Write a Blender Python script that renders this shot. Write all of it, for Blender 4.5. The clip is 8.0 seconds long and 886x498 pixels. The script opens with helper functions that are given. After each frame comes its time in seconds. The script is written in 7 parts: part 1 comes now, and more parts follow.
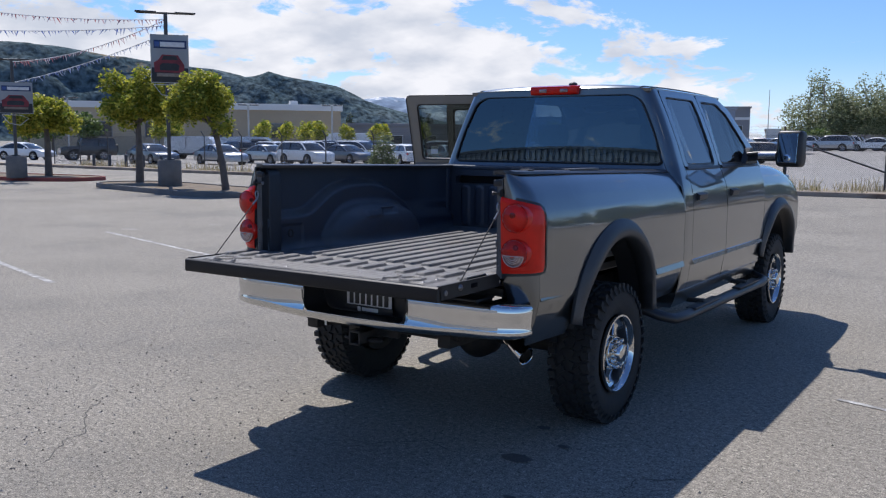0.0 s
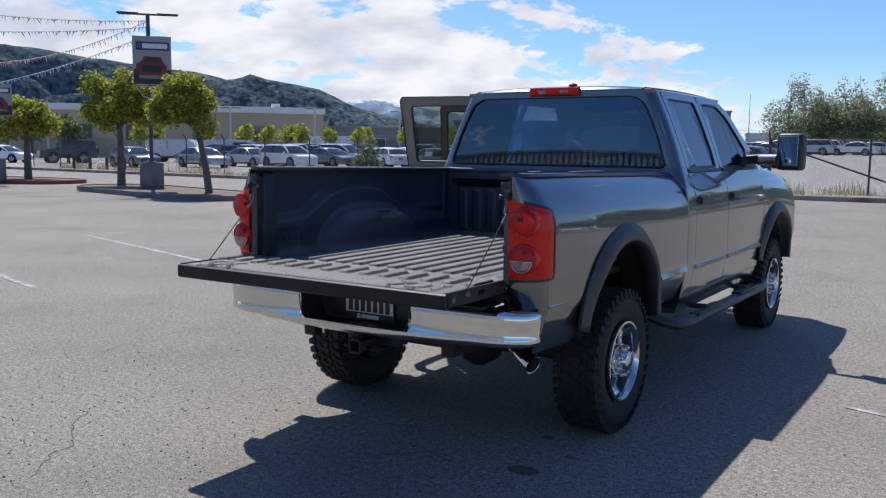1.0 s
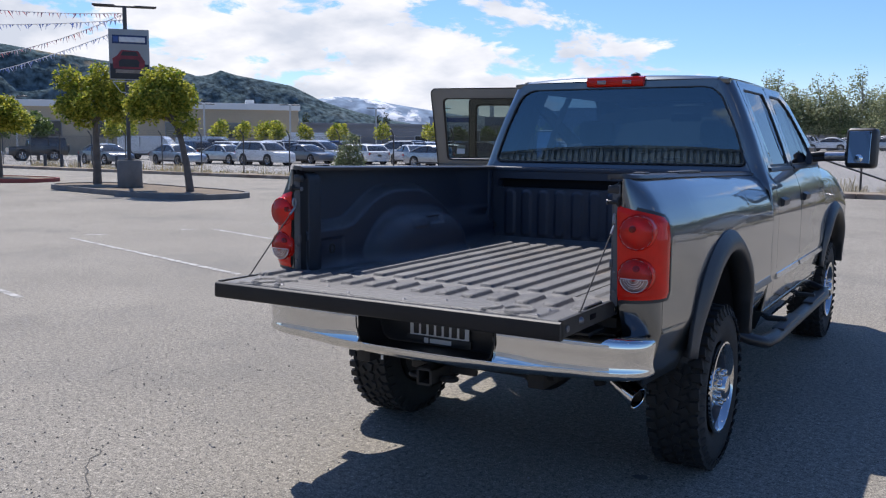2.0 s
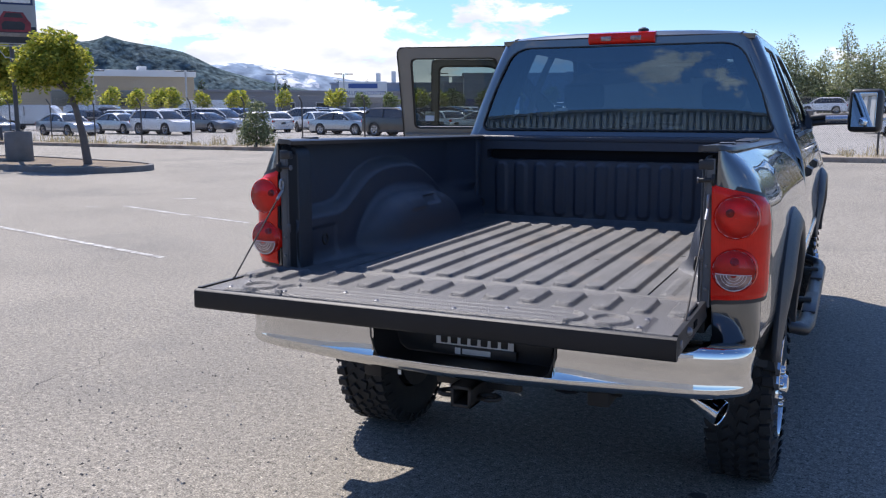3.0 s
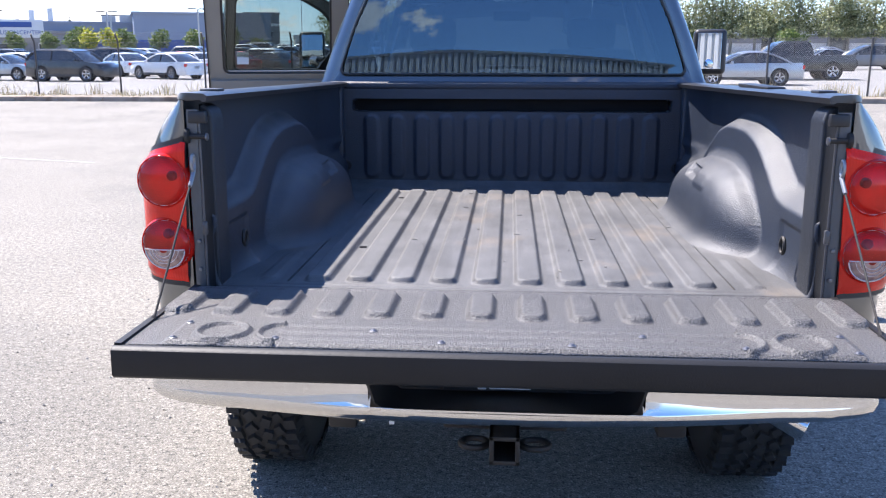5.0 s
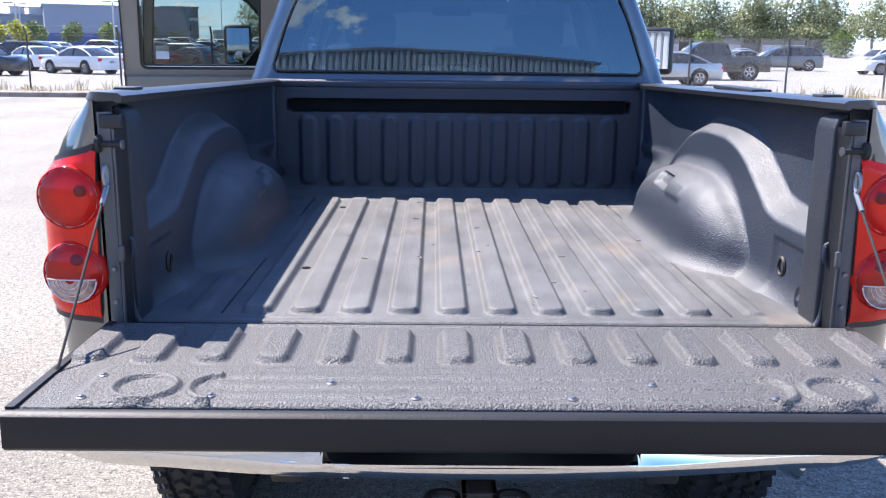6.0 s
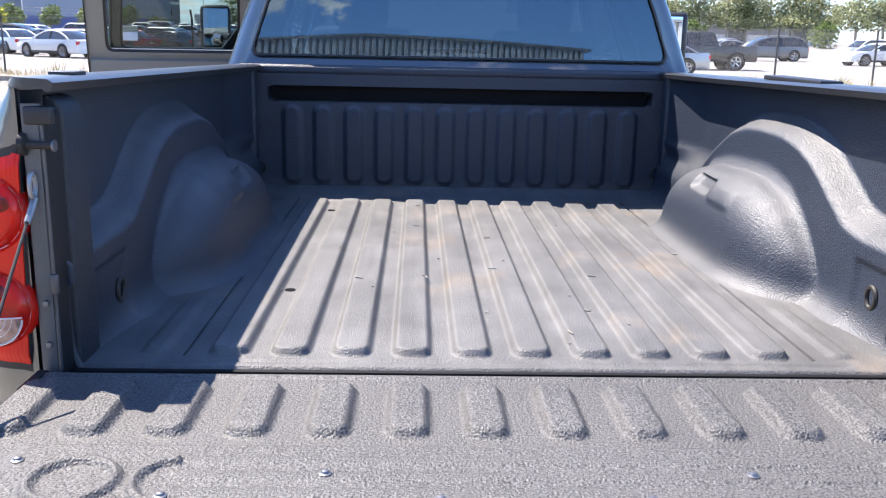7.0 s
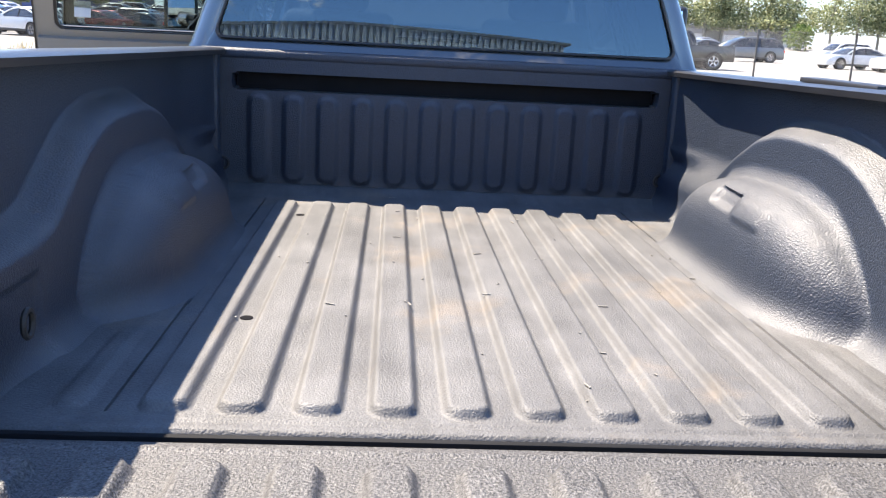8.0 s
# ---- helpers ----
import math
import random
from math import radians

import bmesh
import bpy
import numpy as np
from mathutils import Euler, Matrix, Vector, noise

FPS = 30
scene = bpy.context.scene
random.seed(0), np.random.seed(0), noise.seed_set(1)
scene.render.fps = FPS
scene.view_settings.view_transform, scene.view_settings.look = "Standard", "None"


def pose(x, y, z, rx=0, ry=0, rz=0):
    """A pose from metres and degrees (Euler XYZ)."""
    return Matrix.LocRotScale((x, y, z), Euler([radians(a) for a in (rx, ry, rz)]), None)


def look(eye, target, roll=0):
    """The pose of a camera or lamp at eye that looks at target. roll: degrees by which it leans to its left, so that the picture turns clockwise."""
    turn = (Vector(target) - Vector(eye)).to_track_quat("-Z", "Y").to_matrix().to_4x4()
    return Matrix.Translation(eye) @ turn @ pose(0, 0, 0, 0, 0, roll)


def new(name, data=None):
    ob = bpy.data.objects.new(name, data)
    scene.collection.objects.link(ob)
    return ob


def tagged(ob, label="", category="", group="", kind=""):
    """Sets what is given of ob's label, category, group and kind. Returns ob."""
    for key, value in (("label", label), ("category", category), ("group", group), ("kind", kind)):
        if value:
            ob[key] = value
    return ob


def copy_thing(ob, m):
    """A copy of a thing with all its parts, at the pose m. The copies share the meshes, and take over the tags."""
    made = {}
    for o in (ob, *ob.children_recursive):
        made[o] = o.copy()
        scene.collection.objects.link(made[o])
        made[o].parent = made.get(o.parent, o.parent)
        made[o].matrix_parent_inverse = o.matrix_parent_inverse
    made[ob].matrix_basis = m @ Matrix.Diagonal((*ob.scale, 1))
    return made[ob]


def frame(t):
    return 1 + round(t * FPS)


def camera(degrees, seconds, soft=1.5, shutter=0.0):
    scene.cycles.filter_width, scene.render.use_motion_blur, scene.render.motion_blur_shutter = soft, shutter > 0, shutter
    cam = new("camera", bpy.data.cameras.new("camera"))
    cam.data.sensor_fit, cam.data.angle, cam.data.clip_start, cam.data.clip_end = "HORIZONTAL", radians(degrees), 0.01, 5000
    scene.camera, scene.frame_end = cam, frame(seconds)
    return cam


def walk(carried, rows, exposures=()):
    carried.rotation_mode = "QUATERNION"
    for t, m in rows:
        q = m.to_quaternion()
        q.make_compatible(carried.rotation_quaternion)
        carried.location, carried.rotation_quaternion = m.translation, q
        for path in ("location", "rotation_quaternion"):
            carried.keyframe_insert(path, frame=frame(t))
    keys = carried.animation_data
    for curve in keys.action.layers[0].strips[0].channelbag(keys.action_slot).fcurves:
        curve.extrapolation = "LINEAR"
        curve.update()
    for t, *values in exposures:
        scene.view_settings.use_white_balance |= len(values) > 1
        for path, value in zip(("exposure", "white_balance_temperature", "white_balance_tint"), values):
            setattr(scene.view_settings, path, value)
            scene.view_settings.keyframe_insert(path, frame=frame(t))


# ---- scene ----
# ---- camera and walk ----
cam = camera(53.2, 8.0, soft=1.2)
ROWS = [
    (0.0, 2.930, -3.688, 1.579, 34.05, -6.78, -0.45),
    (0.5, 2.901, -3.682, 1.567, 33.72, -6.68, -0.53),
    (1.0, 2.758, -3.623, 1.569, 32.90, -6.55, -0.56),
    (1.5, 2.414, -3.426, 1.569, 32.71, -6.63, -0.46),
    (1.7, 2.259, -3.383, 1.569, 32.60, -6.49, -0.50),
    (2.8, 1.326, -3.055, 1.547, 25.10, -8.54, -0.10),
    (3.0, 1.204, -2.932, 1.565, 24.70, -8.89, 0.08),
    (3.5, 0.809, -2.805, 1.550, 19.56, -9.87, 0.48),
    (4.0, 0.512, -2.630, 1.566, 12.99, -10.78, 0.79),
    (4.2, 0.403, -2.528, 1.526, 10.75, -11.07, 0.65),
    (5.3, -0.091, -2.201, 1.562, 2.31, -12.71, -0.11),
    (5.5, -0.115, -2.152, 1.554, 1.03, -12.52, -0.14),
    (6.0, -0.108, -1.945, 1.549, -0.56, -12.63, -0.63),
    (6.5, -0.089, -1.755, 1.547, -0.99, -12.59, -0.89),
    (7.0, -0.171, -1.534, 1.533, -1.59, -13.41, -1.18),
    (7.5, -0.258, -1.328, 1.514, -0.87, -13.19, -1.08),
    (8.0, -0.193, -1.190, 1.518, -3.01, -13.92, -2.92),
]
EXPOSURES = [(0.0, 0.17, 6330, 13), (1.7, 0.27, 6380, 13), (3.0, 0.60, 6470, 15), (4.2, 1.09, 6470, 16), (5.4, 1.50, 6400, 16), (6.5, 1.59, 6420, 15), (7.0, 1.70, 6800, 14), (7.4, 1.77, 7240, 14), (8.0, 1.89, 7400, 12)]
walk(cam, [(t, pose(x, y, z, 90 + pitch, roll, yaw)) for t, x, y, z, yaw, pitch, roll in ROWS], EXPOSURES)

# ---- world and sun ----
SUN_TO = Vector((-0.53, 0.42, 1.0)).normalized()
SUN_ELEV = math.asin(SUN_TO.z)
SUN_AZ = math.atan2(SUN_TO.x, SUN_TO.y)


def build_world():
    world = bpy.data.worlds.new("sky")
    scene.world = world
    world.use_nodes = True
    nt = world.node_tree
    nt.nodes.clear()
    N, L = nt.nodes.new, nt.links.new
    out, bg, sky = N("ShaderNodeOutputWorld"), N("ShaderNodeBackground"), N("ShaderNodeTexSky")
    sky.sky_type, sky.sun_disc = "NISHITA", False
    sky.sun_elevation, sky.sun_rotation = SUN_ELEV, SUN_AZ
    sky.air_density, sky.dust_density, sky.ozone_density = 1.0, 0.2, 1.5
    tc, sep = N("ShaderNodeTexCoord"), N("ShaderNodeSeparateXYZ")
    L(tc.outputs["Generated"], sep.inputs[0])
    # cloud field on a plane overhead: direction / (z + 0.12)
    add = N("ShaderNodeMath"); add.operation = "ADD"; add.inputs[1].default_value = 0.34
    mx = N("ShaderNodeMath"); mx.operation = "MAXIMUM"; mx.inputs[1].default_value = 0.0
    L(sep.outputs["Z"], mx.inputs[0]); L(mx.outputs[0], add.inputs[0])
    div = N("ShaderNodeVectorMath"); div.operation = "DIVIDE"
    comb = N("ShaderNodeCombineXYZ")
    for k in range(3):
        L(add.outputs[0], comb.inputs[k])
    L(tc.outputs["Generated"], div.inputs[0]); L(comb.outputs[0], div.inputs[1])
    n1 = N("ShaderNodeTexNoise"); n1.inputs["Scale"].default_value = 4.6
    n1.inputs["Detail"].default_value = 9; n1.inputs["Roughness"].default_value = 0.6
    n1.inputs["Distortion"].default_value = 0.3
    L(div.outputs[0], n1.inputs["Vector"])
    # more cloud towards the hills (north-west) and low down, open blue elsewhere
    dot = N("ShaderNodeVectorMath"); dot.operation = "DOT_PRODUCT"
    dot.inputs[1].default_value = (-0.707, 0.707, -0.60)
    L(tc.outputs["Generated"], dot.inputs[0])
    cov = N("ShaderNodeMapRange")
    cov.inputs["From Min"].default_value, cov.inputs["From Max"].default_value = 0.795, 0.905
    cov.inputs["To Min"].default_value, cov.inputs["To Max"].default_value = -0.11, 0.14
    L(dot.outputs["Value"], cov.inputs["Value"])
    s = N("ShaderNodeMath"); s.operation = "ADD"
    L(n1.outputs[0], s.inputs[0]); L(cov.outputs[0], s.inputs[1])
    ramp = N("ShaderNodeMapRange"); ramp.interpolation_type = "SMOOTHSTEP"
    ramp.inputs["From Min"].default_value, ramp.inputs["From Max"].default_value = 0.505, 0.585
    L(s.outputs[0], ramp.inputs["Value"])
    # shaded undersides
    n2 = N("ShaderNodeTexNoise"); n2.inputs["Scale"].default_value = 5.2; n2.inputs["Detail"].default_value = 6
    L(div.outputs[0], n2.inputs["Vector"])
    shade = N("ShaderNodeMapRange")
    shade.inputs["From Min"].default_value, shade.inputs["From Max"].default_value = 0.35, 0.62
    L(n2.outputs[0], shade.inputs["Value"])
    cc = N("ShaderNodeMix"); cc.data_type = "RGBA"
    cc.inputs["A"].default_value = (6.2, 6.7, 7.5, 1); cc.inputs["B"].default_value = (9.4, 9.5, 9.7, 1)
    L(shade.outputs[0], cc.inputs["Factor"])
    mix = N("ShaderNodeMix"); mix.data_type = "RGBA"
    L(ramp.outputs[0], mix.inputs["Factor"])
    # clear air is deep blue above and pale towards the horizon
    tint = N("ShaderNodeMix"); tint.data_type, tint.blend_type = "RGBA", "MULTIPLY"
    tint.inputs["Factor"].default_value, tint.inputs["B"].default_value = 1.0, (0.70, 0.95, 1.32, 1)
    L(sky.outputs[0], tint.inputs["A"])
    hz = N("ShaderNodeMapRange"); hz.interpolation_type = "SMOOTHSTEP"
    hz.inputs["From Min"].default_value, hz.inputs["From Max"].default_value = 0.0, 0.10
    hz.inputs["To Min"].default_value, hz.inputs["To Max"].default_value = 0.7, 0.0
    L(sep.outputs["Z"], hz.inputs["Value"])
    pale = N("ShaderNodeMix"); pale.data_type = "RGBA"; pale.inputs["B"].default_value = (8.2, 10.0, 12.5, 1)
    L(hz.outputs[0], pale.inputs["Factor"]); L(tint.outputs["Result"], pale.inputs["A"])
    L(pale.outputs["Result"], mix.inputs["A"]); L(cc.outputs["Result"], mix.inputs["B"])
    L(mix.outputs["Result"], bg.inputs["Color"]); bg.inputs["Strength"].default_value = 0.087
    L(bg.outputs[0], out.inputs["Surface"])


build_world()
sun = new("sun", bpy.data.lights.new("sun", "SUN"))
sun.data.energy, sun.data.angle, sun.data.color = 4.55, radians(0.55), (1.0, 0.96, 0.90)
sun.matrix_basis = look(SUN_TO * 60, (0, 0, 0))

# ---- materials ----
def surface(name, c1, c2=None, scale=3.0, rough=0.5, metal=0.0, bump=0.0, bscale=60.0, coat=0.0, fine=0.0, fscale=200.0,
            rvar=0.0, spec=0.5, wear=None, wscale=1.2, wfrom=0.55, wto=0.7):
    """Two-scale noise colour, fine speckle, bump, and an optional worn or dust-covered second colour."""
    m = bpy.data.materials.new(name)
    m.use_nodes = True
    nt = m.node_tree
    N, L = nt.nodes.new, nt.links.new
    p = nt.nodes["Principled BSDF"]
    tc = N("ShaderNodeTexCoord")
    n = N("ShaderNodeTexNoise"); n.inputs["Scale"].default_value = scale; n.inputs["Detail"].default_value = 6
    L(tc.outputs["Object"], n.inputs["Vector"])
    mix = N("ShaderNodeMix"); mix.data_type = "RGBA"
    c2 = c2 or tuple(0.82 * v for v in c1)
    mix.inputs["A"].default_value, mix.inputs["B"].default_value = (*c1, 1), (*c2, 1)
    mr = N("ShaderNodeMapRange"); mr.inputs["From Min"].default_value, mr.inputs["From Max"].default_value = 0.3, 0.7
    L(n.outputs[0], mr.inputs["Value"]); L(mr.outputs[0], mix.inputs["Factor"])
    col = mix.outputs["Result"]
    if fine:
        f = N("ShaderNodeTexNoise"); f.inputs["Scale"].default_value = fscale; f.inputs["Detail"].default_value = 3
        L(tc.outputs["Object"], f.inputs["Vector"])
        fr = N("ShaderNodeMapRange"); fr.inputs["From Min"].default_value, fr.inputs["From Max"].default_value = 0.3, 0.7
        fr.inputs["To Min"].default_value, fr.inputs["To Max"].default_value = 1 - fine, 1 + fine
        L(f.outputs[0], fr.inputs["Value"])
        mul = N("ShaderNodeVectorMath"); mul.operation = "SCALE"
        L(col, mul.inputs[0]); L(fr.outputs[0], mul.inputs["Scale"])
        col = mul.outputs[0]
    if wear:
        w = N("ShaderNodeTexNoise"); w.inputs["Scale"].default_value = wscale; w.inputs["Detail"].default_value = 8
        w.inputs["Roughness"].default_value = 0.65
        L(tc.outputs["Object"], w.inputs["Vector"])
        wr = N("ShaderNodeMapRange"); wr.inputs["From Min"].default_value, wr.inputs["From Max"].default_value = wfrom, wto
        L(w.outputs[0], wr.inputs["Value"])
        wm = N("ShaderNodeMix"); wm.data_type = "RGBA"; wm.inputs["B"].default_value = (*wear, 1)
        L(wr.outputs[0], wm.inputs["Factor"]); L(col, wm.inputs["A"])
        col = wm.outputs["Result"]
    L(col, p.inputs["Base Color"])
    p.inputs["Roughness"].default_value, p.inputs["Metallic"].default_value = rough, metal
    p.inputs["Coat Weight"].default_value, p.inputs["Coat Roughness"].default_value = coat, 0.04
    p.inputs["Specular IOR Level"].default_value = spec
    if rvar:
        rr = N("ShaderNodeMapRange"); rr.inputs["To Min"].default_value, rr.inputs["To Max"].default_value = rough - rvar, rough + rvar
        L(n.outputs[0], rr.inputs["Value"]); L(rr.outputs[0], p.inputs["Roughness"])
    if bump:
        b = N("ShaderNodeTexNoise"); b.inputs["Scale"].default_value = bscale; b.inputs["Detail"].default_value = 4
        L(tc.outputs["Object"], b.inputs["Vector"])
        bp = N("ShaderNodeBump"); bp.inputs["Strength"].default_value = 1.0; bp.inputs["Distance"].default_value = bump
        L(b.outputs[0], bp.inputs["Height"]); L(bp.outputs[0], p.inputs["Normal"])
    return m


def glass(name, tint, gloss=1.0, ior=1.5):
    m = bpy.data.materials.new(name)
    m.use_nodes = True
    nt = m.node_tree
    nt.nodes.clear()
    N, L = nt.nodes.new, nt.links.new
    out, tr, gl, mix, fr = N("ShaderNodeOutputMaterial"), N("ShaderNodeBsdfTransparent"), N("ShaderNodeBsdfGlossy"), N("ShaderNodeMixShader"), N("ShaderNodeFresnel")
    tr.inputs[0].default_value = (*tint, 1)
    gl.inputs["Roughness"].default_value = 0.0
    gl.inputs["Color"].default_value = (*gloss, 1) if isinstance(gloss, tuple) else (gloss, gloss, gloss, 1)
    fr.inputs["IOR"].default_value = ior
    L(fr.outputs[0], mix.inputs[0]); L(tr.outputs[0], mix.inputs[1]); L(gl.outputs[0], mix.inputs[2]); L(mix.outputs[0], out.inputs[0])
    return m


def lens(name, col, rough=0.08):
    m = surface(name, col, tuple(0.7 * c for c in col), 9, rough, coat=1.0)
    p = m.node_tree.nodes["Principled BSDF"]
    p.inputs["Coat Weight"].default_value, p.inputs["Specular IOR Level"].default_value = 0.25, 0.2
    return m


PAINT = surface("grey_metallic_paint", (0.064, 0.073, 0.079), (0.057, 0.065, 0.071), 1.5, 0.32, 0.80, coat=1.0, fine=0.08, fscale=900)
PAINT.node_tree.nodes["Principled BSDF"].inputs["Coat IOR"].default_value = 2.1
PAINT.node_tree.nodes["Principled BSDF"].inputs["Coat Roughness"].default_value = 0.01
FLARE = surface("flare_plastic", (0.045, 0.047, 0.05), (0.035, 0.037, 0.04), 4, 0.45, bump=0.0006, bscale=300)
CHROME = surface("chrome", (0.68, 0.675, 0.66), (0.62, 0.62, 0.61), 3, 0.06, 1.0, rvar=0.03)
BARREL = surface("dull_wheel_barrel", (0.22, 0.225, 0.24), (0.15, 0.155, 0.165), 9, 0.38, 0.85)
CHROME_TRIM = surface("chrome_trim", (0.62, 0.64, 0.67), (0.56, 0.58, 0.61), 3, 0.18, 1.0)
SCREW = surface("screw_steel", (0.22, 0.22, 0.23), (0.16, 0.16, 0.17), 40, 0.4, 0.8)
FITTING = surface("bright_zinc", (0.36, 0.37, 0.38), (0.26, 0.265, 0.275), 40, 0.35, 0.6)
PLASTIC = surface("black_plastic", (0.018, 0.018, 0.02), (0.024, 0.024, 0.026), 6, 0.42, bump=0.0004, bscale=400)
RUBBER = surface("tyre_rubber", (0.015, 0.015, 0.016), (0.024, 0.023, 0.021), 12, 0.78, bump=0.0008, bscale=160)
STEEL_DARK = surface("dark_steel", (0.03, 0.03, 0.03), (0.05, 0.042, 0.035), 8, 0.6, 0.4, bump=0.001, bscale=80)
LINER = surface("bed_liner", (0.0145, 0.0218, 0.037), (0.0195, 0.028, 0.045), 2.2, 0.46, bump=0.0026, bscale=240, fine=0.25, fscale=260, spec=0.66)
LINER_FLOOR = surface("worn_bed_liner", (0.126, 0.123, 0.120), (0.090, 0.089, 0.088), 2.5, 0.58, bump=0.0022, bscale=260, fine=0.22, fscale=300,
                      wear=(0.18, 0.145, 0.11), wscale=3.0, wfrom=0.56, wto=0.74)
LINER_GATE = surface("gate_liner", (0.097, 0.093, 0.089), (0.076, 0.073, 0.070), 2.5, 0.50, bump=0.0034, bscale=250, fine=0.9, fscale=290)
# near-black for shade painted into the wall slot and the hinge joint
GAP_BLACK = surface("gap_black", (0.008, 0.008, 0.009), (0.012, 0.012, 0.013), 8, 0.8, spec=0.2)
RAIL = surface("rail_cap_plastic", (0.030, 0.031, 0.034), (0.022, 0.023, 0.026), 6, 0.32, spec=0.7, bump=0.0003, bscale=300)
POST = surface("black_post_liner", (0.018, 0.021, 0.027), (0.024, 0.027, 0.033), 4, 0.45, bump=0.0022, bscale=240, fine=0.25, fscale=260)
GATE_PAINT = surface("gate_black_trim", (0.012, 0.0125, 0.014), (0.017, 0.0175, 0.02), 5, 0.5, spec=0.3, bump=0.0006, bscale=220)
RED_LENS = lens("red_lens", (0.84, 0.022, 0.010), 0.08)
RED_DOME = lens("red_dome_lens", (0.74, 0.016, 0.008), 0.05)
JAMB = surface("jamb_paint", (0.115, 0.120, 0.126), (0.085, 0.089, 0.094), 9, 0.40, 0.3)
CHANNEL = surface("channel_paint", (0.12, 0.12, 0.125), (0.08, 0.08, 0.085), 9, 0.34, 0.3, bump=0.0006, bscale=120)
def dust_and_toplight(m, dust, z0, z1, amount):
    """Pale dust thick on a floor edge, thinning up the wall; its colour also paints top light on ledges."""
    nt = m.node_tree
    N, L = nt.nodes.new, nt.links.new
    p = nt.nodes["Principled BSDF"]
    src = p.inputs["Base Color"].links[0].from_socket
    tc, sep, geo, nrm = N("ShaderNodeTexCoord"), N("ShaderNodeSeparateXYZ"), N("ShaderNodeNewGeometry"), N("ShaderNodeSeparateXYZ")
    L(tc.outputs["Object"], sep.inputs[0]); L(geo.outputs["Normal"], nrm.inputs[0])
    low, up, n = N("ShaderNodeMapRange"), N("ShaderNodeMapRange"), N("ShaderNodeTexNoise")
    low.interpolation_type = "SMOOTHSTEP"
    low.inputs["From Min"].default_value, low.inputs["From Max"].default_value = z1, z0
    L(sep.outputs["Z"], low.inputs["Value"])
    # faces turned upward get a lighter colour, as if lit from above
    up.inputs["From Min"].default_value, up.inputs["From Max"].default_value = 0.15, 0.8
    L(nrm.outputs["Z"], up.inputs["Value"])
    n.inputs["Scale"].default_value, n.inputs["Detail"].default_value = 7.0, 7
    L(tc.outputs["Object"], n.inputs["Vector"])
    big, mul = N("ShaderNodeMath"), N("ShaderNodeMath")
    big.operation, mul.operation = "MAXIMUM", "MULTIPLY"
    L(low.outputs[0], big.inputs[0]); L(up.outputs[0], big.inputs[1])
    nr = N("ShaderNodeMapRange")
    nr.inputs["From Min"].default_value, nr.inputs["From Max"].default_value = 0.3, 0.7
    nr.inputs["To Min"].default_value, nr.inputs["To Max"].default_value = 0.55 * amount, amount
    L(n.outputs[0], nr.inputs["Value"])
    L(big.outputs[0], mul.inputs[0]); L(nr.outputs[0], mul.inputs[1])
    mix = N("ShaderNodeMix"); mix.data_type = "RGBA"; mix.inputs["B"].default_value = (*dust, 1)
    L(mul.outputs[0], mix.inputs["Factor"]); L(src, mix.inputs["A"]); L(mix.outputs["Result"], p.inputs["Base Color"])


dust_and_toplight(LINER, (0.12, 0.116, 0.112), 0.94, 1.01, 0.70)


def scuffed(m, amount, stretch):
    """Blotches and long scuffs along the bed, lighter and darker than the rest."""
    nt = m.node_tree
    N, L = nt.nodes.new, nt.links.new
    p = nt.nodes["Principled BSDF"]
    col = p.inputs["Base Color"].links[0].from_socket
    tc = N("ShaderNodeTexCoord")
    for size, k in (((7.0, 7.0, 7.0), amount), ((34.0, 34.0 / stretch, 34.0), 0.7 * amount)):
        mp, n, r, sc = N("ShaderNodeMapping"), N("ShaderNodeTexNoise"), N("ShaderNodeMapRange"), N("ShaderNodeVectorMath")
        mp.inputs["Scale"].default_value = size
        L(tc.outputs["Object"], mp.inputs["Vector"]); L(mp.outputs[0], n.inputs["Vector"])
        n.inputs["Scale"].default_value, n.inputs["Detail"].default_value = 1.0, 8
        r.inputs["From Min"].default_value, r.inputs["From Max"].default_value = 0.32, 0.68
        r.inputs["To Min"].default_value, r.inputs["To Max"].default_value = 1 - k, 1 + k
        L(n.outputs[0], r.inputs["Value"])
        sc.operation = "SCALE"
        L(col, sc.inputs[0]); L(r.outputs[0], sc.inputs["Scale"])
        col = sc.outputs[0]
    L(col, p.inputs["Base Color"])


scuffed(LINER_FLOOR, 0.20, 9.0)


def fluted(m, scale):
    """Fine upright flutes moulded into a lens."""
    nt = m.node_tree
    N, L = nt.nodes.new, nt.links.new
    tc, w, b = N("ShaderNodeTexCoord"), N("ShaderNodeTexWave"), N("ShaderNodeBump")
    w.wave_type, w.bands_direction = "BANDS", "X"
    w.inputs["Scale"].default_value, w.inputs["Distortion"].default_value = scale, 0.0
    L(tc.outputs["Object"], w.inputs["Vector"])
    b.inputs["Distance"].default_value = 0.0003
    L(w.outputs[1], b.inputs["Height"]); L(b.outputs[0], nt.nodes["Principled BSDF"].inputs["Normal"])


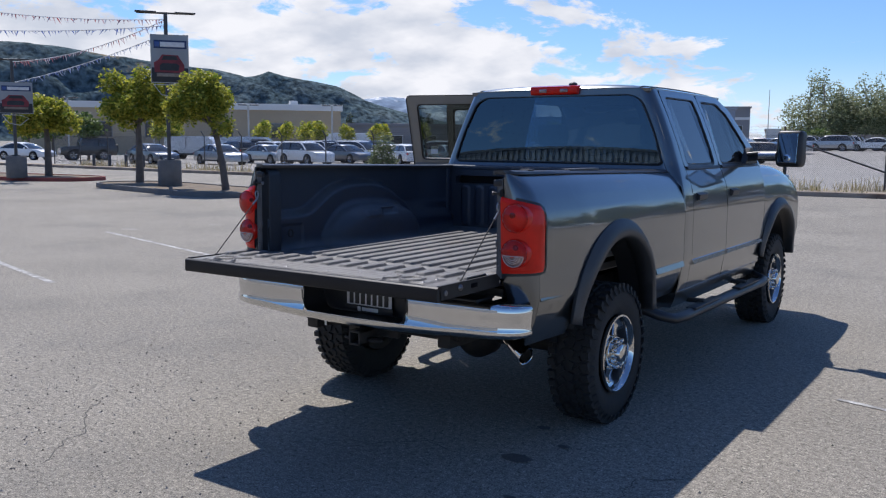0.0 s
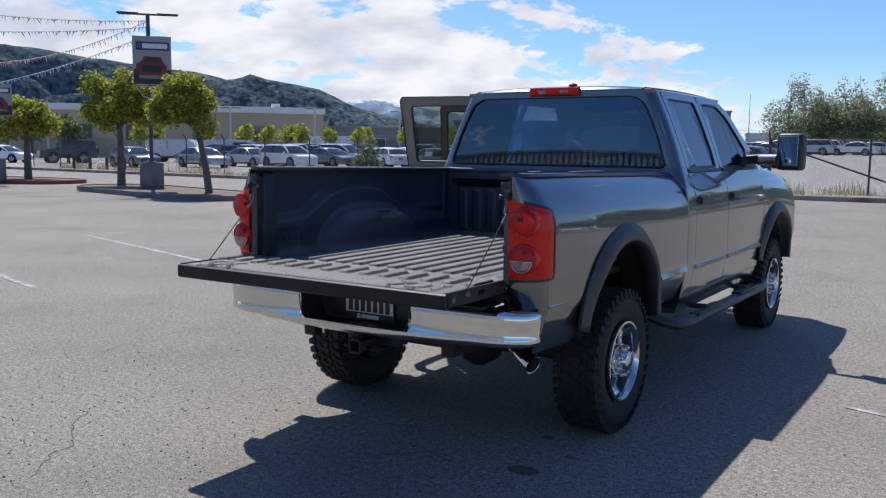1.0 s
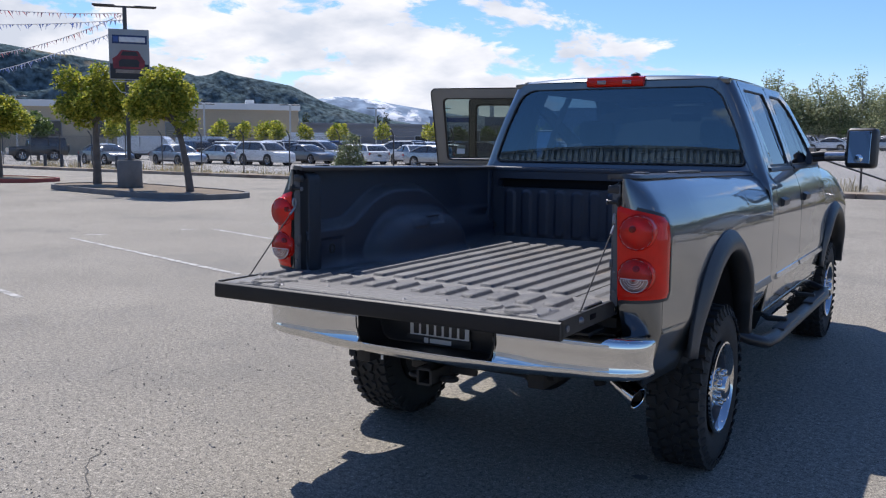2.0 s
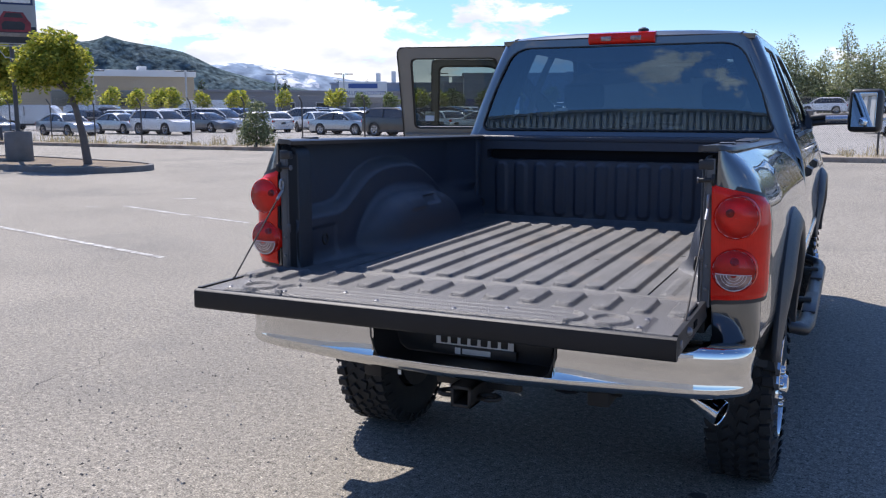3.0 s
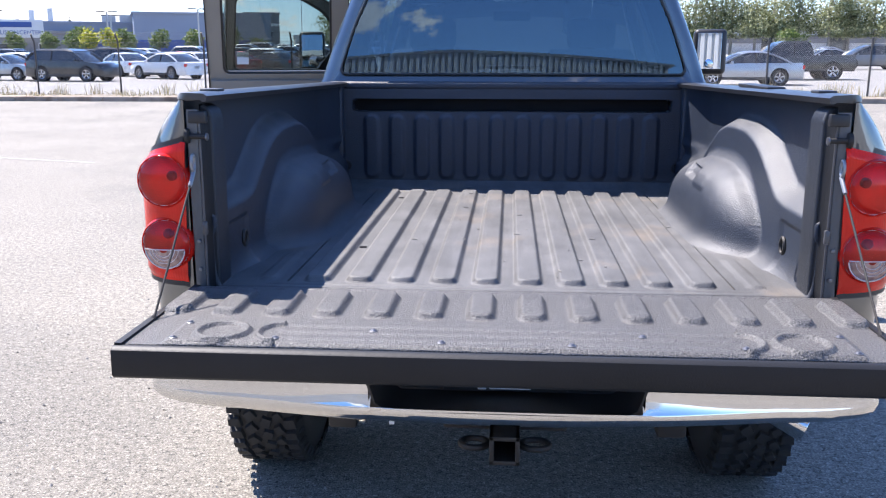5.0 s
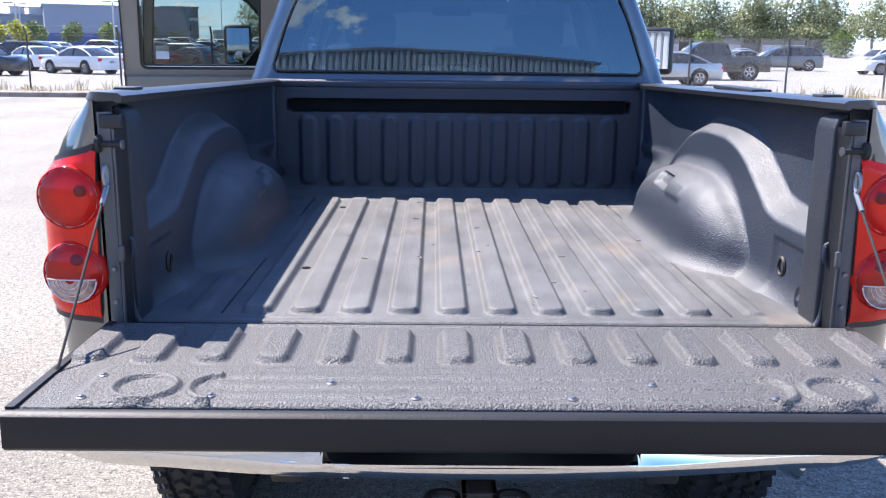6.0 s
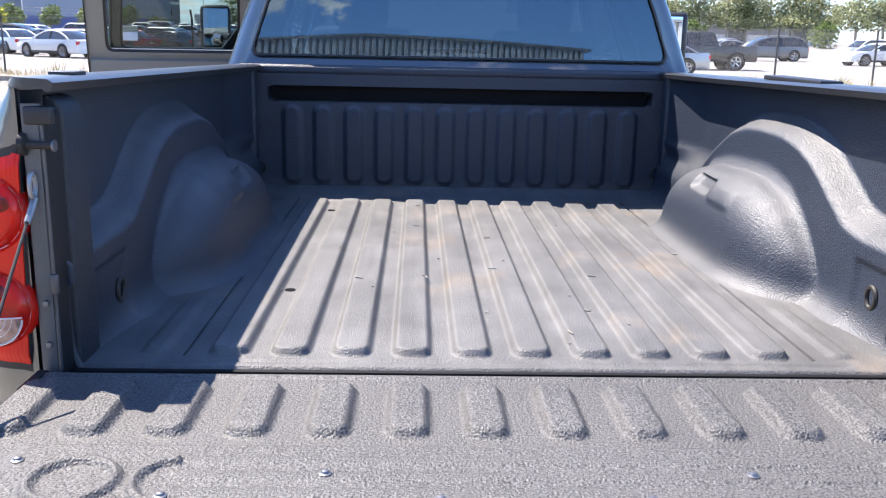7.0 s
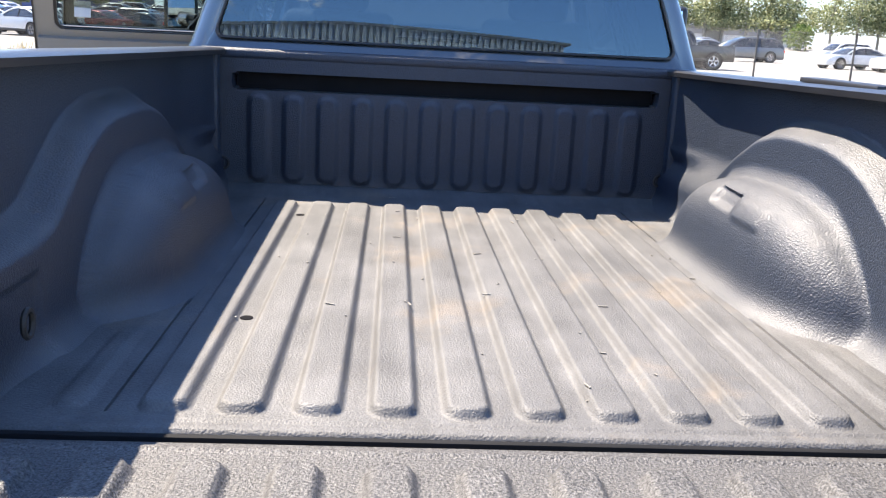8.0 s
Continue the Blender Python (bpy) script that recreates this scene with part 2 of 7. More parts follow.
fluted(RED_LENS, 42)
RED_GLASS = glass("red_glass", (1.0, 0.11, 0.07), 1.0, 1.45)
BULB = surface("bulb_socket", (0.26, 0.22, 0.21), (0.13, 0.11, 0.10), 40, 0.3)
LENS_EDGE = surface("pale_lens_edge", (0.72, 0.66, 0.64), (0.58, 0.52, 0.50), 30, 0.3)
REFLECTOR = surface("reflector_bowl", (0.94, 0.93, 0.92), (0.84, 0.82, 0.81), 60, 0.35, 0.0, bump=0.001, bscale=120)
CLEAR_LENS = surface("clear_lens", (0.46, 0.36, 0.34), (0.20, 0.10, 0.10), 60, 0.12, 0.5, coat=1.0, bump=0.002, bscale=90)
# blue in tint and gloss paints a deeper sky into the reflections
DARK_GLASS = glass("tinted_glass_blue_sheen", (0.26, 0.34, 0.40), (0.60, 0.82, 1.0), 2.05)
SIDE_GLASS = glass("side_glass", (0.12, 0.14, 0.16), 1.0, 2.3)
WIND_GLASS = glass("clear_windscreen", (0.72, 0.78, 0.76), 1.0, 1.5)
DOOR_GLASS = glass("door_glass", (0.46, 0.52, 0.51), 1.0, 1.45)
MIRROR = surface("mirror_glass", (0.85, 0.87, 0.88), (0.85, 0.87, 0.88), 1, 0.0, 1.0)
TRIM_TAN = surface("tan_trim", (0.28, 0.26, 0.225), (0.25, 0.23, 0.20), 5, 0.6, bump=0.0008, bscale=200)
SEAT_CLOTH = surface("seat_cloth", (0.10, 0.10, 0.105), (0.075, 0.075, 0.08), 12, 0.9, bump=0.001, bscale=300)
INTERIOR = surface("dark_interior", (0.05, 0.05, 0.052), (0.04, 0.04, 0.042), 5, 0.7)
PAPER = surface("paper_sheet", (0.75, 0.76, 0.74), (0.68, 0.69, 0.68), 20, 0.8)
DEEP_BLACK = surface("deep_black", (0.006, 0.006, 0.008), None, 5, 0.9, spec=0.1)
PLATE_BLACK = surface("plate_black", (0.02, 0.02, 0.022), None, 10, 0.4)
PLATE_WHITE = surface("plate_white", (0.72, 0.72, 0.72), None, 10, 0.5)
ALLOY = surface("silver_alloy", (0.6, 0.6, 0.62), (0.5, 0.5, 0.52), 10, 0.25, 0.9)
HEADLIGHT = surface("headlight_clear", (0.6, 0.62, 0.65), (0.45, 0.47, 0.5), 30, 0.1, 0.5, coat=1)


# ---- mesh helpers ----
def part(name, bm, material, parent=None, label="", smooth=35, solid=0.0, offset=-1.0, split=True):
    me = bpy.data.meshes.new(name)
    bmesh.ops.recalc_face_normals(bm, faces=bm.faces[:]) if smooth is not None and not solid else None
    bm.to_mesh(me)
    bm.free()
    me.materials.append(material)
    if smooth:
        me.polygons.foreach_set("use_smooth", [True] * len(me.polygons))
        me.set_sharp_from_angle(angle=radians(smooth))
    ob = new(name, me)
    ob.parent = parent
    if solid:
        s = ob.modifiers.new("thickness", "SOLIDIFY")
        s.thickness, s.offset = solid, offset
        if smooth and split:
            e = ob.modifiers.new("edges", "EDGE_SPLIT")
            e.split_angle = radians(max(smooth, 40))
    return tagged(ob, label)


def thing(name, label, category, at=None, group="", kind=""):
    ob = new(name)
    ob.empty_display_size = 0.2
    if at is not None:
        ob.matrix_basis = at
    return tagged(ob, label, category, group, kind)


def add_box(bm, c, s, bevel=0.0, m=None, seg=2):
    r = bmesh.ops.create_cube(bm, size=1.0)
    vs = r["verts"]
    M = Matrix.Translation(c) @ (m or Matrix()) @ Matrix.Diagonal((*s, 1))
    bmesh.ops.transform(bm, matrix=M, verts=vs)
    if bevel:
        es = list({e for v in vs for e in v.link_edges})
        bmesh.ops.bevel(bm, geom=es, offset=bevel, segments=seg, affect="EDGES", profile=0.5)


def box(c, s, bevel=0.0, m=None, seg=2):
    bm = bmesh.new()
    add_box(bm, c, s, bevel, m, seg)
    return bm


def add_grid(bm, fn, us, vs, flip=False):
    rows = [[bm.verts.new(fn(u, v)) for v in vs] for u in us]
    for i in range(len(us) - 1):
        for j in range(len(vs) - 1):
            q = (rows[i][j], rows[i + 1][j], rows[i + 1][j + 1], rows[i][j + 1])
            bm.faces.new(q[::-1] if flip else q)
    return rows


def grid(fn, us, vs, flip=False):
    bm = bmesh.new()
    add_grid(bm, fn, us, vs, flip)
    return bm


def add_loft(bm, rings, closed=True, cap=True):
    R = [[bm.verts.new(p) for p in ring] for ring in rings]
    n = len(R[0])
    for a, b in zip(R, R[1:]):
        for j in range(n if closed else n - 1):
            bm.faces.new((a[j], a[(j + 1) % n], b[(j + 1) % n], b[j]))
    if cap and closed:
        bm.faces.new(R[0][::-1])
        bm.faces.new(R[-1])
    return R


def loft(rings, closed=True, cap=True):
    bm = bmesh.new()
    add_loft(bm, rings, closed, cap)
    return bm


def add_tube(bm, pts, r, n=10, squash=1.0):
    """A round bar along pts; r may be a list."""
    pts = [Vector(p) for p in pts]
    rs = r if isinstance(r, (list, tuple)) else [r] * len(pts)
    rings, up = [], None
    for i, p in enumerate(pts):
        d = (pts[min(i + 1, len(pts) - 1)] - pts[max(i - 1, 0)]).normalized()
        if up is None:
            up = Vector((0, 0, 1)) if abs(d.z) < 0.9 else Vector((1, 0, 0))
        a = d.cross(up).normalized()
        b = a.cross(d).normalized()
        up = b
        rings.append([p + rs[i] * (math.cos(k * math.tau / n) * a + squash * math.sin(k * math.tau / n) * b) for k in range(n)])
    add_loft(bm, rings)


def tube(pts, r, n=10, squash=1.0):
    bm = bmesh.new()
    add_tube(bm, pts, r, n, squash)
    return bm


def add_lathe(bm, profile, c, n=32, axis="x", cap=True, side=1):
    """profile: (along axis, radius) pairs; spun round the axis through c."""
    c = Vector(c)
    rings = []
    for a, r in profile:
        ring = []
        for k in range(n):
            u, v = r * math.cos(k * math.tau / n), r * math.sin(k * math.tau / n)
            q = {"x": (a * side, u, v), "y": (u, a * side, v), "z": (u, v, a * side)}[axis]
            ring.append(c + Vector(q))
        rings.append(ring)
    add_loft(bm, rings, True, cap)


def lathe(profile, c, n=32, axis="x", cap=True, side=1):
    bm = bmesh.new()
    add_lathe(bm, profile, c, n, axis, cap, side)
    return bm


def ring_plate(outer, inner, fn):
    """A frame between two matched loops of 2-d points; fn maps (a, b) to space."""
    bm = bmesh.new()
    o = [bm.verts.new(fn(*p)) for p in outer]
    i = [bm.verts.new(fn(*p)) for p in inner]
    n = len(o)
    for k in range(n):
        bm.faces.new((o[k], o[(k + 1) % n], i[(k + 1) % n], i[k]))
    return bm


def loop_of(corners, n=10, r=0.04):
    """A closed loop with rounded corners and n points on each side."""
    m = len(corners)
    out = []
    for k in range(m):
        p0, p, p1 = (Vector(corners[(k + d) % m]).to_2d() for d in (-1, 0, 1))
        a = p + (p0 - p).normalized() * r
        b = p + (p1 - p).normalized() * r
        for j in range(5):
            s = j / 4
            out.append(tuple((1 - s) ** 2 * a + 2 * s * (1 - s) * p + s * s * b))
        nxt = Vector(corners[(k + 1) % m]).to_2d()
        e = nxt + (p - nxt).normalized() * r
        for j in range(1, n):
            out.append(tuple(b.lerp(e, j / n)))
    return out


def interp(table, v):
    return float(np.interp(v, [a for a, _ in table], [b for _, b in table]))


def smooth01(v):
    v = min(1.0, max(0.0, v))
    return v * v * (3 - 2 * v)


def lin(a, b, n):
    return [a + (b - a) * k / (n - 1) for k in range(n)]


def words(text, size, m, material, name, parent, label="", depth=0.002):
    cu = bpy.data.curves.new(name, "FONT")
    cu.body, cu.size, cu.extrude, cu.align_x, cu.align_y = text, size, depth, "CENTER", "CENTER"
    tmp = bpy.data.objects.new(name, cu)
    me = bpy.data.meshes.new_from_object(tmp)
    bpy.data.objects.remove(tmp)
    bpy.data.curves.remove(cu)
    me.transform(m)
    me.materials.append(material)
    ob = new(name, me)
    ob.parent = parent
    return tagged(ob, label)

# ---- ground ----
def ground_z(x, y):
    """The lot is level round the truck and rises gently to the north-east."""
    s = 0.64 * x + 0.77 * y
    bank = 0.72 * smooth01((y - 74) / 17) * smooth01((x + 38) / 10)
    return (0.0068 * max(0.0, s - 6.0) if s < 200 else 0.0068 * 194) + bank


def asphalt():
    """Sun-bleached asphalt: pale and dark stones, wide stains, a rough face."""
    m = surface("asphalt", (0.233, 0.212, 0.176), (0.186, 0.170, 0.142), 0.45, 0.88, fine=0.30, fscale=30, wear=(0.125, 0.118, 0.105), wscale=0.35, wfrom=0.52, wto=0.80)
    nt = m.node_tree
    N, L = nt.nodes.new, nt.links.new
    p = nt.nodes["Principled BSDF"]
    src = p.inputs["Base Color"].links[0].from_socket
    tc = N("ShaderNodeTexCoord")
    col = src
    for scale, lo, hi, a, b in ((105, 0.51, 0.61, 1.0, 1.66), (130, 0.36, 0.46, 0.50, 1.0), (52, 0.60, 0.66, 1.0, 0.42), (46, 0.60, 0.68, 1.0, 1.5)):
        n = N("ShaderNodeTexNoise"); n.inputs["Scale"].default_value = scale; n.inputs["Detail"].default_value = 2
        L(tc.outputs["Object"], n.inputs["Vector"])
        r = N("ShaderNodeMapRange")
        r.inputs["From Min"].default_value, r.inputs["From Max"].default_value, r.inputs["To Min"].default_value, r.inputs["To Max"].default_value = lo, hi, a, b
        L(n.outputs[0], r.inputs["Value"])
        s = N("ShaderNodeVectorMath"); s.operation = "SCALE"
        L(col, s.inputs[0]); L(r.outputs[0], s.inputs["Scale"])
        col = s.outputs[0]
    L(col, p.inputs["Base Color"])
    b = N("ShaderNodeTexNoise"); b.inputs["Scale"].default_value = 120; b.inputs["Detail"].default_value = 3
    L(tc.outputs["Object"], b.inputs["Vector"])
    bp = N("ShaderNodeBump"); bp.inputs["Distance"].default_value = 0.0058
    L(b.outputs[0], bp.inputs["Height"]); L(bp.outputs[0], p.inputs["Normal"])
    return m


ASPHALT = asphalt()
ys = [-400, -120, -60, -30, -14] + lin(-10, 40, 26) + [50, 60, 70, 74, 78, 82, 86, 91, 120, 200, 400, 900, 2000, 4500]
xs = [-4500, -2000, -900, -400, -200, -120, -80, -60] + lin(-50, 40, 31) + [60, 90, 140, 250, 500, 1200, 3000]
tagged(part("ground", grid(lambda x, y: (x, y, ground_z(x, y)), xs, ys), ASPHALT, None, "", 60), "sun-bleached grey asphalt lot with fine aggregate", "ground", kind="structure")

# ---- the pickup truck ----
FLOOR_Z = 0.941
AXLE_R, AXLE_F, HUB_Z = 1.00, 4.56, 0.393
SIDE = [(0.54, 0.895), (0.60, 0.925), (0.66, 0.952), (0.73, 0.975), (0.80, 0.990), (0.83, 0.999), (1.0, 0.996), (1.15, 1.0), (1.25, 0.985), (1.33, 0.952), (1.39, 0.912), (1.425, 0.868)]
CAB = [(0.54, 0.945), (0.66, 0.972), (0.80, 0.990), (0.83, 0.998), (1.0, 0.996), (1.15, 0.998), (1.28, 0.983), (1.36, 0.956), (1.43, 0.922), (1.6, 0.863), (1.78, 0.79), (1.90, 0.735), (1.97, 0.70)]
ARCH_Z = 0.545
# wheel arches: centre, half length and height of the opening, then of the flare's outer edge
ARCH_R = (0.955, 0.523, 0.540, 0.948, 0.596, 0.622)
ARCH_F = (4.570, 0.540, 0.500, 4.570, 0.610, 0.575)


def rail_z(y):
    return 1.452 - 0.017 * y


def arch_floor(y, arch, low):
    d = abs(y - arch[0]) / arch[1]
    return max(low, ARCH_Z + arch[2] * math.sqrt(1 - d * d)) if d < 1 else low


def arch_steps(y0, y1, arch, n=24):
    """Steps along a panel, close together at the edges of the wheel arch."""
    cy, r = arch[0], arch[1]
    inner = [cy + r * math.cos(math.pi * k / n) for k in range(n + 1)]
    ys = [y0, y1] + [v for v in inner if y0 < v < y1] + [v for v in lin(y0, y1, 22) if abs(v - cy) > r + 0.01]
    ys += [v for e in (-1, 1) for v in [cy + e * (r + 0.001)] if y0 < v < y1]
    return sorted(set(round(v, 5) for v in ys))


def side_grid(s, y0, y1, arch, table, low, top, wrap=False):
    """A body side with a wheel arch; wrap turns the rear corner inwards."""
    ys = arch_steps(y0, y1, arch)
    zs = [k / 26 for k in range(27)]

    def at(y, v):
        z0 = arch_floor(y, arch, low)
        z1 = top(y) if callable(top) else top
        z = z0 + (z1 - z0) * v
        pinch = (0.016 + 0.016 * smooth01((1.2 - z) / 0.25)) * smooth01((0.6 - y) / 0.6) if wrap else 0.0
        return (s * (interp(table, z - (top(y) - 1.425 if callable(top) else 0) * v) - pinch), y, z)
    bm = grid(at, ys, zs, flip=s > 0)
    if wrap:
        RX, RY, Q = 0.14, 0.115, math.pi / 2
        us = lin(0, Q, 9) + lin(Q + 0.02, Q + 0.125, 5)

        def under(z):
            return 0.055 * smooth01((0.955 - z) / 0.16)

        def corner(u, v):
            z0 = low + (0.80 - low) * smooth01(u / 1.0)
            z = z0 + (top(y0) - z0) * v
            x = interp(table, z - (top(y0) - 1.425) * v) - 0.016 - 0.016 * smooth01((1.2 - z) / 0.25)
            rx = min(RX, x - 0.832)
            if u <= Q:
                return (s * (x - rx + rx * math.cos(u)), y0 - (RY - under(z)) * math.sin(u), z)
            k = (u - Q) / 0.125
            return (s * (x - rx + (0.826 - x + rx) * k), y0 - RY + under(z), z)
        add_grid(bm, corner, us, zs, flip=s < 0)
    bmesh.ops.remove_doubles(bm, verts=bm.verts[:], dist=0.0005)
    return bm


def flare(s, arch):
    """A fender flare: a bulging band round the wheel arch."""
    ci, ri, hi, co, ro, ho = arch
    rings = []
    for k in range(37):
        a = 0.06 + (math.pi - 0.26) * k / 36
        c, sn = math.cos(a), math.sin(a)
        tp = 0.25 + 0.75 * smooth01(min(k, 36 - k) / 9)
        ring = []
        for v, x in ((-0.12, 0.93), (-0.12, 1.026), (0.0, 1.036), (0.35, 1.036), (0.68, 1.022), (1.0, 1.002), (1.0, 0.985)):
            x = x if x < 0.998 else 0.998 + (x - 0.998) * tp
            y = ci + (co - ci) * v + (ri + (ro - ri) * v) * c
            ring.append((s * x, y, ARCH_Z + (hi + (ho - hi) * v) * sn))
        rings.append(ring)
    return loft(rings, closed=False, cap=False)


def eased(table, v, w=0.03):
    return (interp(table, v - w) + 2 * interp(table, v) + interp(table, v + w)) / 4


# inner wheel housing along the bed: its height, and how far its face stands in from the wall
HUMP_TOP = [(0.36, 0.93), (0.43, 0.985), (0.478, 1.050), (0.56, 1.120), (0.64, 1.164), (0.75, 1.186), (0.85, 1.190), (1.10, 1.178), (1.24, 1.152), (1.32, 1.10), (1.37, 1.02), (1.41, 0.93)]
HUMP_IN = [(0.30, -0.13), (0.40, -0.028), (0.44, 0.0), (0.466, 0.035), (0.50, 0.068), (0.534, 0.092), (0.58, 0.114), (0.626, 0.128), (0.68, 0.137), (0.75, 0.140), (1.27, 0.140), (1.33, 0.122), (1.37, 0.075), (1.40, 0.0), (1.43, -0.04), (1.50, -0.14)]
ARCH_TOP = [(-0.05, 1.160), (0.28, 1.160), (0.36, 1.172), (0.45, 1.226), (0.55, 1.284), (0.64, 1.314), (0.74, 1.330), (0.90, 1.332), (1.0, 1.326), (1.12, 1.298), (1.25, 1.235), (1.36, 1.165), (1.42, 1.130), (1.47, 1.125), (2.0, 1.125)]


def bed_wall_x(y, z):
    x = 0.840 - 0.066 * smooth01((eased(ARCH_TOP, y, 0.02) - z) / (0.056 + 0.10 * smooth01((y - 1.34) / 0.12)) + 0.40)
    top, depth = eased(HUMP_TOP, y, 0.02), eased(HUMP_IN, y, 0.012)
    if depth > -0.10:
        b = max(0.0, z - 0.955) / max(0.03, top - 0.955)
        v = 1 - b ** 3
        hump = 0.774 - (depth * v ** 0.42 if v > 0 else 0.13 * v)
        # pocket on top of the housing, and a low ridge behind it
        hump += 0.019 * rib(y, 0.93, 1.09, 0.014) * rib(z, 1.112, 1.158, 0.009)
        hump -= 0.007 * rib(y, 0.74, 0.92, 0.03) * rib(z, 1.095, 1.165, 0.02)
        k = max(0.002, 0.085 * smooth01(depth / 0.075))
        e = max(0.0, k - abs(x - hump)) / k
        x = min(x, hump) - e * e * k / 4
    # the upper wall curves in towards the front corner
    x -= 0.046 * smooth01((y - 1.52) / 0.36) * smooth01((z - 1.10) / 0.06)
    # broad moulding towards the rear post
    x += 0.008 * rib(y, -0.1, 0.285, 0.014) * smooth01((1.10 - z) / 0.02)
    return x - (0.012 + 0.030 * smooth01((y - 0.10) / 0.25)) * math.exp(-(z - FLOOR_Z) / 0.022)


def rib(v, a, b, edge):
    return smooth01((v - a) / edge) * smooth01((b - v) / edge)


RIB_X = [-0.522 + 0.116 * k for k in range(10)]


def pad(dx, y, y0, y1, half, r, edge):
    """1 on a long round-ended pad, falling to 0 over its edge."""
    gap = math.hypot(max(0.0, abs(dx) - half + r), max(0.0, y0 + r - y, y - y1 + r)) - r
    return smooth01(0.5 - gap / edge)


def floor_height(x, y):
    h = 0.0
    for c in RIB_X:
        if abs(x - c) < 0.052:
            h = max(h, 0.0160 * pad(x - c, y, 0.058, 1.668, 0.0345, 0.024, 0.014))
    for c in (-0.665, 0.665):
        if abs(x - c) < 0.03:
            h = max(h, 0.007 * pad(x - c, y, 0.07, 0.40, 0.020, 0.012, 0.010))
    for c in (-0.602, 0.602):
        if abs(x - c) < 0.004 and 0.06 < y < 1.75:
            h -= 0.006
    if abs(y - 0.03) < 0.006 and abs(x) < 0.66:
        h -= 0.003
    # the last edge rolls down into the joint before the tailgate
    return FLOOR_Z + h + 0.02 * smooth01((y - 1.80) / 0.13) - 0.020 * smooth01((0.004 - y) / 0.012)


def gate_height(x, y):
    h = 0.0
    if -0.365 < y < -0.10:
        for k in range(14):
            d = x - (-0.7714 + 0.1187 * k)
            if abs(d) < 0.05:
                h = max(h, 0.0155 * pad(d, y, -0.338, -0.150, 0.030, 0.022, 0.013) * smooth01(0.62 + (y + 0.338) / 0.06))
    # screwed-on access cover with ring shapes at its ends
    if -0.556 < y < -0.372 and abs(x) < 0.725:
        h = 0.008 * rib(y, -0.556, -0.372, 0.008) * smooth01((0.725 - abs(x)) / 0.02)
        for k in range(3):
            h += 0.0022 * rib(y, -0.530 + 0.045 * k, -0.502 + 0.045 * k, 0.006) * smooth01((0.50 - abs(x)) / 0.03)
        for cx, rx in ((0.607, 0.054), (0.480, 0.048)):
            if cx == 0.607 or abs(x) > 0.480:
                q = math.hypot((abs(x) - cx) / rx, (y + 0.489) / 0.056)
                h += 0.0095 * smooth01((0.19 - abs(q - 1)) / 0.15)
    # long bead before the hinge line
    h += 0.003 * rib(y, -0.112, -0.080, 0.010)
    return 0.962 + h - 0.016 * smooth01((y + 0.105) / 0.055) - 0.026 * smooth01((y + 0.050) / 0.012)


def tyre_mesh(s, cx, cy):
    """Carcass and rim of a mud-terrain tyre, axis along x; cx: its middle."""
    w = 0.138
    prof = [(-w * 0.82, 0.222), (-w * 0.98, 0.26), (-w * 1.03, 0.31), (-w, 0.362), (-w * 0.86, 0.388), (0, 0.393), (w * 0.86, 0.388), (w, 0.362), (w * 1.03, 0.31), (w * 0.98, 0.26), (w * 0.82, 0.222)]
    return lathe(prof, (cx, cy, HUB_Z), 72, "x", cap=False)


def tread_mesh(cx, cy):
    """Staggered blocks of the tread, with shoulder lugs that reach down the sidewall."""
    bm = bmesh.new()
    n, w = 40, 0.145
    rng = random.Random(7)
    for k in range(n):
        for row, (x, sx, sa, turn) in enumerate(((-0.112, 0.062, 0.044, 0.0), (-0.047, 0.050, 0.046, 0.5), (0.018, 0.048, 0.046, -0.45), (0.066, 0.04, 0.04, 0.4), (0.115, 0.058, 0.044, 0.0))):
            a = (k + 0.5 * (row % 2) + rng.uniform(-0.06, 0.06)) * math.tau / n
            M = Matrix.Rotation(a, 4, "X") @ Matrix.Translation((x, 0, 0.394)) @ Matrix.Rotation(turn, 4, "Z")
            M = Matrix.Translation((cx, cy, HUB_Z)) @ M
            hx, hy = sx / 2, sa / 2
            jog = rng.uniform(-0.006, 0.006)
            base = [(-hx, -hy, -0.012), (hx, -hy + jog, -0.012), (hx * 0.7, hy, -0.012), (-hx, hy * 0.75, -0.012)]
            top = [(p[0] * 0.86, p[1] * 0.82, 0.011) for p in base]
            B = [bm.verts.new(M @ Vector(p)) for p in base]
            T = [bm.verts.new(M @ Vector(p)) for p in top]
            bm.faces.new(T)
            for j in range(4):
                bm.faces.new((B[j], B[(j + 1) % 4], T[(j + 1) % 4], T[j]))
        for e in (-1, 1):
            a = (k + 0.25) * math.tau / n
            M = Matrix.Translation((cx, cy, HUB_Z)) @ Matrix.Rotation(a, 4, "X")
            add = [(e * w * 0.93, -0.016, 0.386), (e * w * 0.93, 0.016, 0.386), (e * w * 1.04, 0.013, 0.352), (e * w * 1.04, -0.013, 0.352)]
            inn = [(v[0] * 1.045, v[1] * 0.8, v[2] + 0.004) for v in add]
            B = [bm.verts.new(M @ Vector(p)) for p in add]
            T = [bm.verts.new(M @ Vector(p)) for p in inn]
            bm.faces.new(T)
            for j in range(4):
                bm.faces.new((B[j], B[(j + 1) % 4], T[(j + 1) % 4], T[j]))
    return bm


